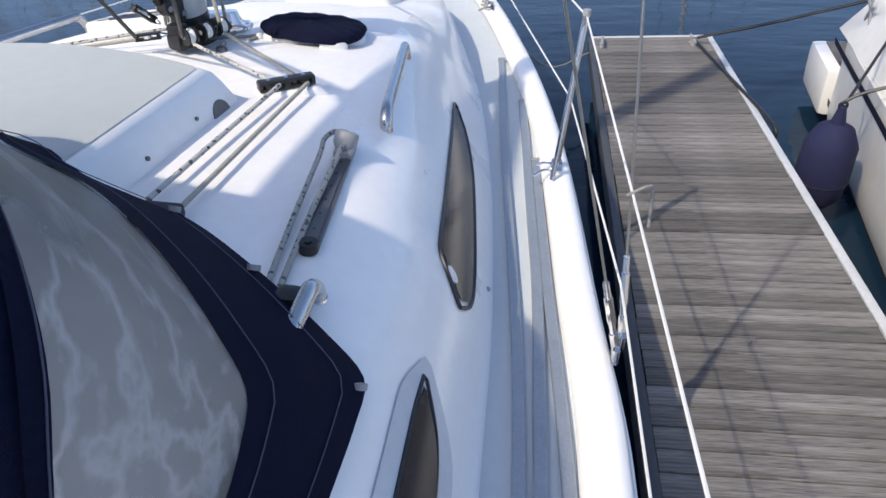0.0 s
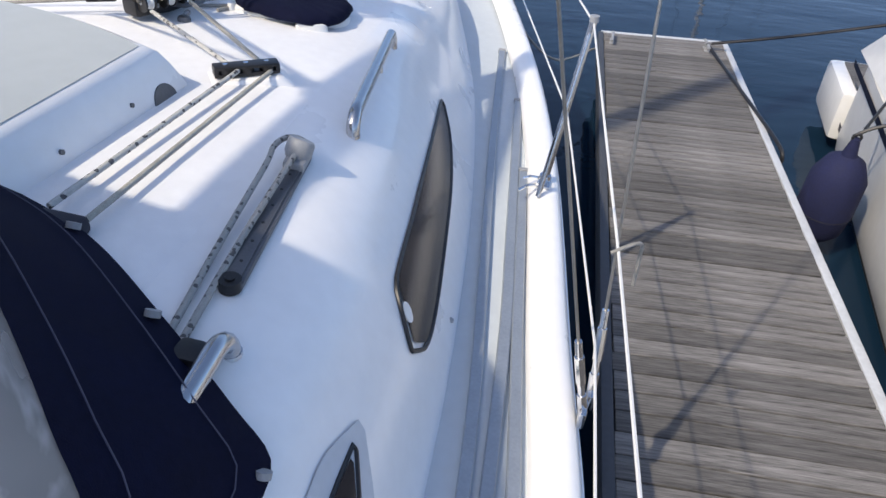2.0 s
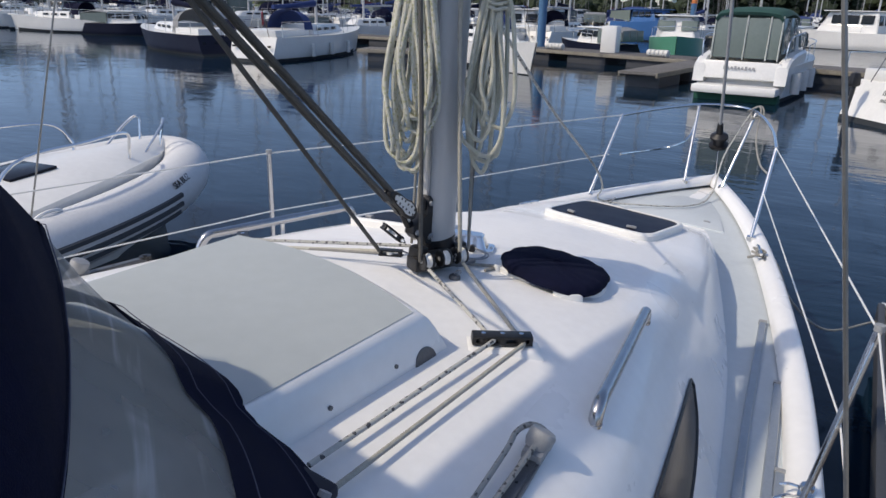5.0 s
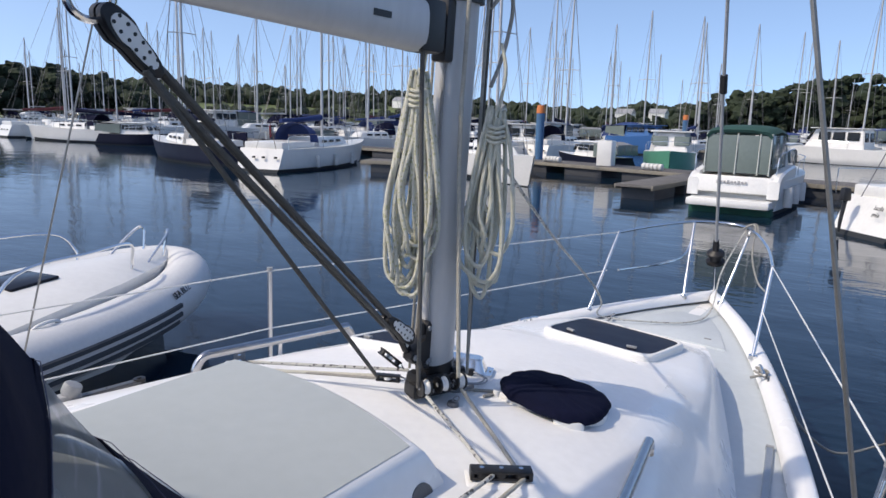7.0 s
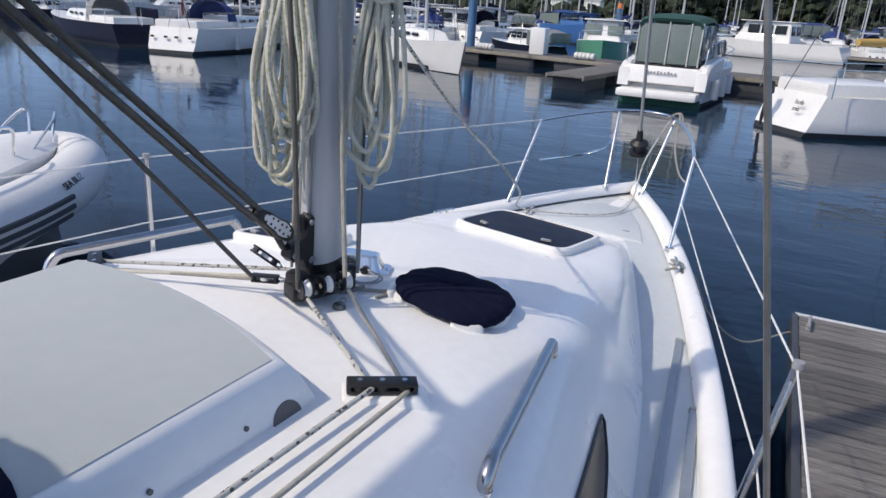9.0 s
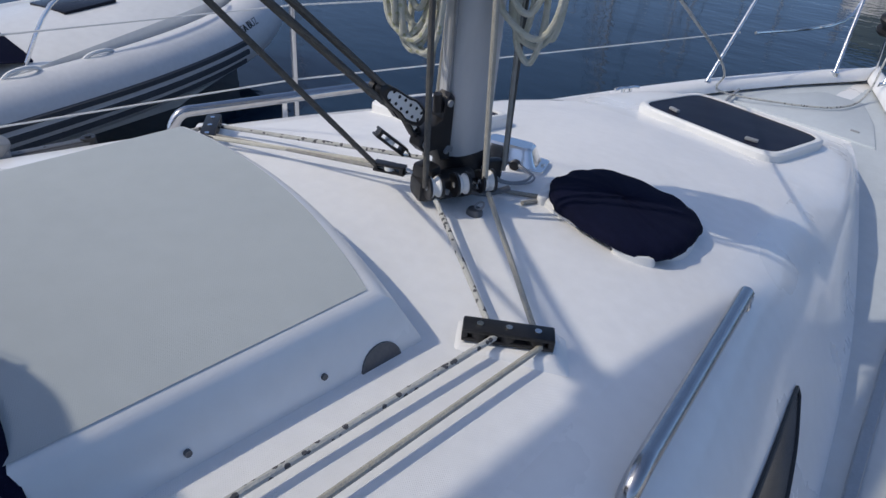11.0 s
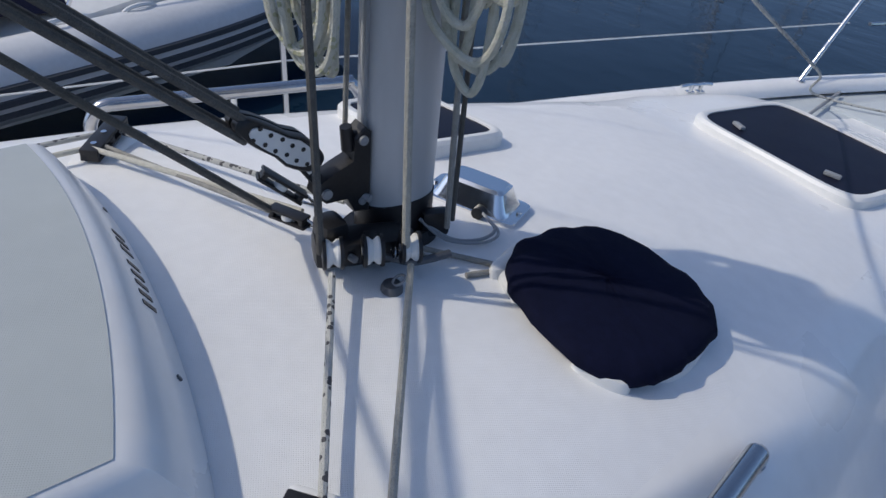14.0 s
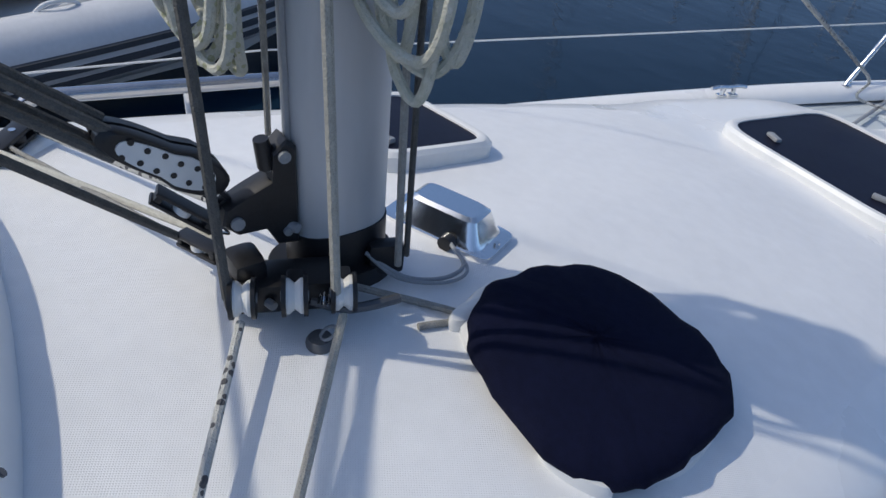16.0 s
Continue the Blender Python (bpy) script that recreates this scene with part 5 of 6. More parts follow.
rope("jib_sheet", [(0.075, 0.10, 2.52), (-0.02, 0.9, 2.08), (-0.17, 1.9, 1.62), (-0.42, 2.75, 1.28), (-0.50, 2.95, 1.12), (-0.25, 3.15, 1.09), (0.05, 3.45, 1.085), (0.12, 3.8, 1.12), (0.10, 4.1, 1.40), (0.18, 4.38, 1.72)], 0.0065, ROPE_F, "flecked line led from the mast over the foredeck to the pulpit", n=10)
rope("pulpit_lashing", [(0.15, 4.40, 1.74), (0.24, 4.46, 1.79), (0.28, 4.40, 1.72), (0.20, 4.36, 1.70), (0.18, 4.46, 1.76), (0.25, 4.42, 1.77), (0.30, 4.2, 1.55), (0.45, 3.7, 1.45), (0.62, 3.12, 1.50)], 0.007, ROPE_G, "grey line knotted on the pulpit")
bm = bmesh.new()
for pts in ([(-0.40, 2.75, 1.085), (-0.47, 3.2, 1.085)],):
    rod(bm, pts[0], pts[1], 0.009, 8)
thing("foredeck_bar", bm, GREYPL, (-0.4, 2.75, 1.06), "thin grey bar lying along the port foredeck", "deck bar")
# anchor locker lid
bm = bmesh.new()
ring = [(-0.42, 3.02), (0.42, 3.02), (0.30, 3.42), (0.13, 3.78), (-0.13, 3.78), (-0.30, 3.42)]
prism(bm, ring, 1.05, 1.066, 0.004)
lk = root("anchor_locker", (0, 3.3, 1.05), "grey non-slip anchor locker lid in the foredeck", "anchor locker")
part("lid", bm, GREYSKID, lk)
bm = bmesh.new()
block(bm, (0.26, 3.18, 1.068), (0.05, 0.02, 0.008), 0.003)
part("latch", bm, GREYPL, lk)
bm = bmesh.new()
tube(bm, [(1.352, 0.20, 1.095), (1.30, 0.15, 1.11), (1.27, 0.12, 1.10)], 0.006, 8)
tube(bm, [(1.352, 0.25, 1.095), (1.30, 0.22, 1.11), (1.275, 0.215, 1.10)], 0.006, 8)
block(bm, (1.355, 0.22, 1.095), (0.05, 0.09, 0.012), 0.004)
thing("gate_fitting", bm, STEEL, (1.35, 0.2, 1.085), "steel shackles and pins at the gate stanchion foot", "rail fitting")
bm = bmesh.new()
tube(bm, smooth_path([(1.545, -0.90, 1.60), (1.60, -0.86, 1.61), (1.61, -0.84, 1.56), (1.615, -0.83, 1.48)], 4), 0.004, 6)
thing("loose_tie", bm, ROPE_G, (1.545, -0.9, 1.6), "short pale line tied to the lifeline", "rope")

# line ends on the finger pontoon
cleat((1.60, 3.60, 0.468), 90, "galvanised pontoon cleat with a mooring line", WORLD, GREYPL, 1.2)
cleat((2.33, 3.66, 0.468), 95, "galvanised pontoon cleat with a black line", WORLD, GREYPL, 1.2)
b_ = bmesh.new()
tube(b_, smooth_path([(2.33, 3.64, 0.52), (2.43, 3.3, 0.478), (2.56, 2.6, 0.478), (2.66, 2.05, 0.47), (2.68, 1.98, 0.40)], 8), 0.012, 8)
thing("black_mooring_line", b_, BLACK, (2.33, 3.64, 0.47), "black mooring line along the pontoon edge", "rope", m=WORLD)
b_ = bmesh.new()
tube(b_, smooth_path([(2.36, 3.66, 0.52), (3.0, 3.55, 0.70), (4.2, 3.3, 1.1)], 8), 0.012, 8)
thing("black_mooring_line", b_, BLACK, (2.36, 3.66, 0.5), "black mooring line stretched to the neighbouring boat", "rope", m=WORLD)

bm = bmesh.new()
pz_ = deck_z(1.192, -0.614)
skin(bm, [[bm.verts.new((1.192 + r * math.cos(t), -0.614 + r * math.sin(t), pz_ + z)) for t in [2 * math.pi * k / 14 for k in range(14)]] for r, z in ((0.009, -0.003), (0.009, 0.003), (0.005, 0.007), (0.003, 0.0075))], True, True)
thing("press_stud", bm, GREYPL, (1.192, -0.614, pz_), "small steel press stud beside the coachroof window", "press stud")


# ---- neighbouring boats ----
def paint(name, col, rough=0.3, var=0.08):
    return mat(name, col, rough, var=var, scale=1.5, coat=0.2)


WHITE_P = paint("white_boat_paint", (0.74, 0.74, 0.72))
CREAM_P = paint("cream_boat_paint", (0.68, 0.66, 0.6))
NAVY_P = mat("navy_boat_paint", (0.010, 0.013, 0.030), 0.5, var=0.2, scale=1.5, ior=1.25)
GREEN_P = paint("sea_green_boat_paint", (0.10, 0.33, 0.23))
BLUE_P = paint("mid_blue_paint", (0.03, 0.12, 0.32), 0.5)
BLUE_C = mat("blue_canvas", (0.02, 0.045, 0.16), 0.9, var=0.25, scale=6)
GREYC = mat("grey_canvas", (0.22, 0.23, 0.24), 0.9, var=0.2, scale=6)
GREENC = mat("dark_green_canvas", (0.02, 0.07, 0.06), 0.9, var=0.2, scale=6)
RED = mat("red_plastic", (0.45, 0.02, 0.03), 0.5)
MAROON = mat("faded_maroon_canvas", (0.11, 0.025, 0.03), 0.9, var=0.3, scale=6)
ORANGE = mat("orange_paint", (0.55, 0.17, 0.05), 0.6)
TEAK = mat("weathered_teak", (0.25, 0.19, 0.13), 0.8, var=0.3, scale=6)
DARKW = mat("dark_boat_window", (0.012, 0.016, 0.02), 0.12, ior=1.3)
PALEW = mat("pale_tinted_screen", (0.16, 0.2, 0.19), 0.15, ior=1.35)
MASTM = mat("mast_aluminium", (0.5, 0.5, 0.5), 0.4, 0.3, var=0.1)
FENDM = mat("white_fender_vinyl", (0.62, 0.62, 0.6), 0.5)
RIG = mat("dull_rigging", (0.16, 0.16, 0.17), 0.5, 0.3)
ANTIF = mat("dark_antifouling", (0.02, 0.025, 0.03), 0.8)


def hull_mesh(L, B, free, fine=1.0, transom=0.8, rake=0.12, n=18):
    """A boat hull with a raked stern at y = -L/2 and its bow at L/2, dark below the waterline."""
    bm = bmesh.new()
    rows = []
    for i in range(n + 1):
        q = i / n
        w = B / 2 * min(1.0, transom + (1 - transom) * math.sin(min(1, q / 0.45) * math.pi / 2)) * (1 - max(0, (q - 0.45) / 0.55) ** (2.2 * fine))
        w = max(w, 0.015)
        h = free * (0.97 + 0.5 * max(0, q - 0.35) ** 2)
        ring = []
        for k in range(10):
            v = k / 9
            z = h * (1 - v) - 0.3 * v
            belly = 1 - 0.06 * v - 0.55 * max(0, v - 0.55) ** 1.5 - 0.5 * v * max(0, q - 0.5)
            y = -L / 2 + L * q + rake * L * 0.4 * (1 - v) * max(0, q - 0.7) / 0.3 + rake * 3.2 * (1 - v) * max(0, 0.12 - q) / 0.12
            ring.append((w * belly, y, z))
        rows.append([bm.verts.new((-x, y, z)) for x, y, z in ring] + [bm.verts.new(p) for p in reversed(ring)])
    for f in skin(bm, rows, False):
        if f.calc_center_median().z < 0.10:
            f.material_index = 2
    f = rows[0]
    m = len(f) // 2
    for k in range(m - 1):
        bm.faces.new([f[k], f[k + 1], f[-2 - k], f[-1 - k]]).material_index = 2 if f[k + 1].co.z < 0.05 else 0
    for a, b in zip(rows, rows[1:]):
        g = bm.faces.new([a[0], b[0], b[-1], a[-1]])
        g.material_index = 1
    return bm


def trunk(bm, y0, y1, w0, w1, z0, z1, slope=0.5, mi=0):
    """A cabin: longer at its foot, with a raked front."""
    pts = [(-w0, y0, z0), (w0, y0, z0), (w1, y1, z0), (-w1, y1, z0)]
    d = (z1 - z0) * slope
    top = [(-w0 * 0.86, y0 + d * 0.2, z1), (w0 * 0.86, y0 + d * 0.2, z1), (w1 * 0.8, y1 - d, z1 - 0.03), (-w1 * 0.8, y1 - d, z1 - 0.03)]
    a = [bm.verts.new(p) for p in pts]
    b = [bm.verts.new(p) for p in top]
    skin(bm, [a, b], True, True, mi)
    g = bmesh.ops.bevel(bm, geom=list({e for v in b for e in v.link_edges}), offset=0.06, segments=2, affect="EDGES")


def stays(bm, mast_y, H, L, B, free):
    for a, b in (((0, L / 2 - 0.1, free * 1.2), (0, mast_y, H * 0.97)), ((0, -L / 2 + 0.1, free), (0, mast_y, H)), ((B * 0.46, mast_y, free), (0.03, mast_y, H)), ((-B * 0.46, mast_y, free), (-0.03, mast_y, H))):
        tube(bm, [a, b], 0.012, 4)


def yacht(label, L, B, free, hullm, mx, coverm=None, H=None, hood=None, fenders=0, flag=False, group="", ports=True):
    """A moored sailing yacht with the bow towards its own +y."""
    top = root("moored_yacht", (0, 0, 0), label, "sailing yacht", group, m=mx)
    H = H or L * 1.25
    part("hull", hull_mesh(L, B, free, 1.0, 0.68, 0.16), [hullm, CREAM_P, ANTIF], top)
    for s in (-1, 1) if ports else ():
        for k in range(2):
            bm = bmesh.new()
            block(bm, (s * B * 0.19 * (k + 0.4), -L * 0.5 + 0.24, free * 0.62), (0.16, 0.05, 0.09), 0.02, pose(0, 0, 0, -24, 0, 0))
            part("stern_port", bm, DARKW, top)
    bm = bmesh.new()
    trunk(bm, -L * 0.12, L * 0.27, B * 0.30, B * 0.17, free * 0.97, free + 0.42, 1.2)
    cab = part("cabin", bm, WHITE_P, top, "white coachroof")
    for s in (-1, 1):
        for k in range(3):
            bm = bmesh.new()
            block(bm, (s * B * (0.272 - 0.03 * k), -L * 0.05 + L * 0.09 * k, free + 0.22), (0.03, L * 0.06, 0.13), 0.02, pose(0, 0, 0, 0, -8 * s, 8 * s))
            part("window", bm, DARKW, cab)
    bm = bmesh.new()
    block(bm, (0, -L * 0.30, free + 0.1), (B * 0.6, L * 0.28, 0.3), 0.05)
    part("cockpit_coaming", bm, WHITE_P, top)
    bm = bmesh.new()
    tube(bm, [(0, L * 0.08, free), (0, L * 0.08, H)], 0.075, 10, 0.055)
    mst = part("mast", bm, MASTM, top, "silver mast")
    bm = bmesh.new()
    tube(bm, [(-B * 0.25, L * 0.07, H * 0.52), (0, L * 0.08, H * 0.525), (B * 0.25, L * 0.07, H * 0.52)], 0.025, 6)
    part("spreader", bm, MASTM, mst)
    bm = bmesh.new()
    if coverm:
        tube(bm, smooth_path([(0, L * 0.06, free + 1.35), (0, -L * 0.02, free + 1.3), (0, -L * 0.15, free + 1.22), (0, -L * 0.30, free + 1.18)], 4), 0.17, 10, 0.09)
        part("sail_cover", bm, coverm, top, "canvas cover over the stowed mainsail")
    else:
        tube(bm, [(0, L * 0.07, free + 1.2), (0, -L * 0.31, free + 1.25)], 0.06, 8)
        part("boom", bm, MASTM, top)
    bm = bmesh.new()
    stays(bm, L * 0.08, H, L, B, free)
    part("rigging", bm, RIG, top)
    bm = bmesh.new()
    for s in (-1, 1):
        pts = [(s * B * 0.44, -L * 0.46, free + 0.6), (s * B * 0.48, 0, free + 0.62), (s * B * 0.25, L * 0.36, free + 0.7), (0, L * 0.5, free + 0.75)]
        tube(bm, smooth_path(pts, 4), 0.012, 4)
        for q in (0.0, 0.25, 0.5, 0.75):
            k = smooth_path(pts, 8)[int(q * 23)]
            tube(bm, [k, (k.x, k.y, free * 0.95)], 0.014, 4)
    part("guardrail", bm, STEEL, top)
    if hood:
        bm = bmesh.new()
        rows = []
        for y, w, h in ((-L * 0.10, 0.26, 0.36), (-L * 0.13, 0.30, 0.85), (-L * 0.20, 0.30, 0.95)):
            rows.append([bm.verts.new((B * w * math.cos(t), y, free + 0.15 + h * math.sin(t) ** 0.7)) for t in [0.02 + (math.pi - 0.04) * k / 10 for k in range(11)]])
        skin(bm, rows, False)
        bmesh.ops.solidify(bm, geom=bm.faces[:], thickness=0.02)
        part("sprayhood", bm, hood, top, "canvas sprayhood")
    for k in range(fenders):
        for s in (-1, 1):
            bm = bmesh.new()
            y = -L * 0.25 + L * 0.17 * k
            tube(bm, [(s * B * 0.52, y, 0.15), (s * B * 0.52, y, 0.22), (s * B * 0.52, y, 0.62), (s * B * 0.515, y, 0.70)], 0.10, 10, 0.10)
            part("fender", bm, FENDM, top)
    if flag:
        bm = bmesh.new()
        tube(bm, [(B * 0.3, -L * 0.49, free), (B * 0.3, -L * 0.53, free + 1.1)], 0.015, 6)
        block(bm, (B * 0.3, -L * 0.53, free + 0.75), (0.03, 0.25, 0.5), 0.0, pose(0, 0, 0, 14, 0, 20), mi=1)
        part("ensign", bm, [TEAK, RED], top, "red ensign on a staff")
    return top


def cruiser(label, L, B, free, hullm, mx, cabm=None, high=1.0, canopy=None, screen=DARKW, group=""):
    """A moored motor cruiser with a cabin and windows; bow towards its own +y."""
    top = root("moored_motorboat", (0, 0, 0), label, "motorboat", group, m=mx)
    part("hull", hull_mesh(L, B, free, 1.2, 0.92, 0.2), [hullm, CREAM_P, ANTIF], top)
    cabm = cabm or WHITE_P
    bm = bmesh.new()
    trunk(bm, -L * 0.14, L * 0.24, B * 0.40, B * 0.30, free * 0.97, free + high, 0.5)
    cab = part("cabin", bm, cabm, top, "cabin")
    bm = bmesh.new()
    block(bm, (0, L * 0.02, free + high + 0.03), (B * 0.76, L * 0.36, 0.06), 0.02)
    part("roof", bm, cabm, cab)
    for s in (-1, 1):
        for k in range(3):
            bm = bmesh.new()
            block(bm, (s * B * (0.365 - 0.018 * k), -L * 0.07 + L * 0.09 * k, free + high * 0.62), (0.05, L * 0.075, high * 0.42), 0.03, pose(0, 0, 0, 0, -7 * s, 4 * s))
            part("window", bm, screen, cab)
    for x in (-0.19, 0.19):
        for y, r, dy in ((L * 0.24 - high * 0.26, 26, 0), (-L * 0.135, -6, 0)):
            bm = bmesh.new()
            block(bm, (x * B, y + 0.02, free + high * 0.58), (B * 0.27, 0.05, high * 0.48), 0.03, pose(0, 0, 0, r, 0, 0))
            part("windscreen", bm, screen, cab)
    bm = bmesh.new()
    for s in (-1, 1):
        pts = [(s * B * 0.46, -L * 0.05, free + 0.45), (s * B * 0.40, L * 0.25, free + 0.55), (0.0, L * 0.5, free + 0.65)]
        tube(bm, smooth_path(pts, 5), 0.014, 5)
        for p in pts[:2]:
            tube(bm, [p, (p[0], p[1], free)], 0.014, 5)
    part("bow_rail", bm, STEEL, top)
    if canopy:
        bm = bmesh.new()
        rows = []
        for y, z in ((-L * 0.12, free + high + 0.05), (-L * 0.30, free + high + 0.10), (-L * 0.44, free + high - 0.05), (-L * 0.46, free + 0.25)):
            rows.append([bm.verts.new((B * 0.43 * x, y, z - 0.10 * abs(x) ** 3)) for x in [-1 + 0.2 * k for k in range(11)]])
        skin(bm, rows, False)
        bmesh.ops.solidify(bm, geom=bm.faces[:], thickness=0.02)
        part("canopy", bm, canopy, top, "canvas cockpit canopy")
        for x in (-0.28, 0.0, 0.28):
            bm = bmesh.new()
            block(bm, (x * B, -L * 0.457, free + high * 0.55), (B * 0.255, 0.03, high * 0.72), 0.02, pose(0, 0, 0, -3, 0, 0))
            part("aft_screen", bm, PALEW, top, "pale tinted aft screen")
        for s in (-1, 1):
            bm = bmesh.new()
            v = [bm.verts.new(p) for p in ((s * B * 0.43, -L * 0.12, free), (s * B * 0.43, -L * 0.12, free + high - 0.05), (s * B * 0.43, -L * 0.44, free + high - 0.15), (s * B * 0.43, -L * 0.46, free + 0.2))]
            bm.faces.new(v)
            bmesh.ops.solidify(bm, geom=bm.faces[:], thickness=0.015)
            part("side_screen", bm, PALEW, top, "pale tinted side screen")
    return top


def heading(x, y, dx, dy):
    """A pose at (x, y) on the water with the bow towards (dx, dy)."""
    return pose(x, y, 0, 0, 0, math.degrees(math.atan2(-dx, dy)))


# the sports boat with inflatable tubes, on our port side
def rib():
    m = heading(-5.42, 0.34, -0.2, 0.98) @ Matrix.Translation((0, 0, -0.07))
    top = root("tube_sports_boat", (0, 0, 0), "white and grey sports boat with inflatable tubes, moored alongside", "motorboat", m=m)
    L, W = 5.6, 1.02
    path = smooth_path([(-W, -L / 2, 0.52), (-W, -1.0, 0.53), (-W * 0.98, 0.6, 0.57), (-W * 0.80, 1.75, 0.64), (-0.45, 2.5, 0.72), (0, 2.75, 0.75), (0.45, 2.5, 0.72), (W * 0.80, 1.75, 0.64), (W * 0.98, 0.6, 0.57), (W, -1.0, 0.53), (W, -L / 2, 0.52)], 8)
    bm = bmesh.new()
    tube(bm, path, 0.27, 20)
    collar = part("collar", bm, RUBBER, top, "pale grey inflatable collar")
    for dz, rr in ((0.04, 0.276), (-0.05, 0.276), (-0.14, 0.272)):
        for s in (-1, 1):
            bm = bmesh.new()
            rows = []
            side = [p for p in path if (p.x * s > 0.3 and p.y < 1.75)]
            for p in side:
                o = math.sqrt(max(rr ** 2 - dz ** 2, 0))
                n = Vector((s, max(0, p.y - 0.6) * 0.35, 0)).normalized()
                rows.append([bm.verts.new(p + n * (o + a) + Vector((0, 0, dz + b))) for a, b in ((-0.02, -0.028), (0.014, -0.02), (0.014, 0.02), (-0.02, 0.028))])
            skin(bm, rows, False)
            part("rubbing_strake", bm, RUBD, collar, "dark grey rubbing strake")
    bm = bmesh.new()
    rows = []
    for y, w, z in ((-2.7, 0.85, 0.62), (-0.6, 0.86, 0.74), (0.4, 0.84, 0.86), (1.4, 0.66, 0.92), (2.2, 0.36, 0.93), (2.62, 0.10, 0.92)):
        rows.append([bm.verts.new((-w * 0.97, y, z - 0.34))] + [bm.verts.new((w * x, y, z + 0.12 * (1 - x * x))) for x in [-1 + 0.2 * k for k in range(11)]] + [bm.verts.new((w * 0.97, y, z - 0.34))])
    skin(bm, rows, False)
    part("foredeck", bm, WHITE_P, top, "white moulded foredeck")
    bm = bmesh.new()
    rows = [[bm.verts.new((x * k, y, z)) for x, z in ((-0.9, 0.5), (-0.7, 0.0), (0, -0.3), (0.7, 0.0), (0.9, 0.5))] for y, k in ((-2.75, 1), (1.2, 0.9), (2.4, 0.2))]
    skin(bm, rows, False)
    part("hull", bm, WHITE_P, top)
    bm = bmesh.new()
    block(bm, (0.0, 0.75, 1.0), (0.52, 0.5, 0.03), 0.01, pose(0, 0, 0, 4, 0, 0))
    part("hatch", bm, SMOKE, top, "smoked foredeck hatch")
    for s in (-1, 1):
        bm = bmesh.new()
        tube(bm, smooth_path([(s * 0.78, -0.2, 0.80), (s * 0.76, 0.2, 1.25), (s * 0.70, 1.0, 1.30), (s * 0.55, 1.6, 1.28), (s * 0.42, 1.75, 1.10), (s * 0.40, 1.75, 0.95)], 6), 0.016, 8)
        part("bow_rail", bm, STEEL, top, "steel bow rail")
        bm = bmesh.new()
        tube(bm, smooth_path([(s * 0.30, 2.05, 0.95), (s * 0.26, 2.4, 1.22), (s * 0.18, 2.5, 1.26), (s * 0.15, 2.45, 0.95)], 6), 0.016, 8)
        part("bow_loop", bm, STEEL, top, "short steel bow loop")
    for k in range(5):
        bm = bmesh.new()
        y = -2.2 + 0.62 * k
        tube(bm, smooth_path([(W - 0.05, y - 0.16, 0.78), (W - 0.02, y - 0.1, 0.84), (W, y, 0.86), (W - 0.02, y + 0.1, 0.84), (W - 0.05, y + 0.16, 0.78)], 4), 0.016, 6)
        part("grab_handle", bm, PLASTW, collar, "pale grab handle")
    bm = bmesh.new()
    rows = []
    for y, w, z in ((-2.8, 0.80, 0.85), (-2.5, 0.84, 1.10), (-1.3, 0.84, 1.14), (-0.5, 0.82, 1.10), (-0.12, 0.78, 1.02), (-0.02, 0.76, 0.90)):
        rows.append([bm.verts.new((w * x, y, z - 0.22 * x * x + 0.012 * math.sin(9 * x + 5 * y))) for x in [-1 + 0.125 * k for k in range(17)]])
    skin(bm, rows, False)
    part("cockpit_cover", bm, NAVY, top, "navy cockpit cover")
    # the name that can be read on the bow
    cu = bpy.data.curves.new("name", "FONT")
    cu.body, cu.size, cu.extrude = "SEA BUZZ", 0.10, 0.004
    tmp = new("tmp", cu)
    me = bpy.data.meshes.new_from_object(tmp.evaluated_get(bpy.context.evaluated_depsgraph_get()))
    bpy.data.objects.remove(tmp)
    ob = new("name_lettering", me)
    me.materials.append(BLACK)
    ob.parent = collar
    d = Vector((-0.36, 0.93, 0.073)).normalized()
    n = Vector((0.80, 0.42, 0.62))
    n = (n - d * n.dot(d)).normalized()
    u = n.cross(d)
    at = Vector((0.875, 1.55, 0.622)) + n * 0.287 - u * 0.04
    ob.matrix_basis = Matrix(((d.x, u.x, n.x, at.x), (d.y, u.y, n.y, at.y), (d.z, u.z, n.z, at.z), (0, 0, 0, 1)))
    tagged(ob, "dark bow lettering")


rib()


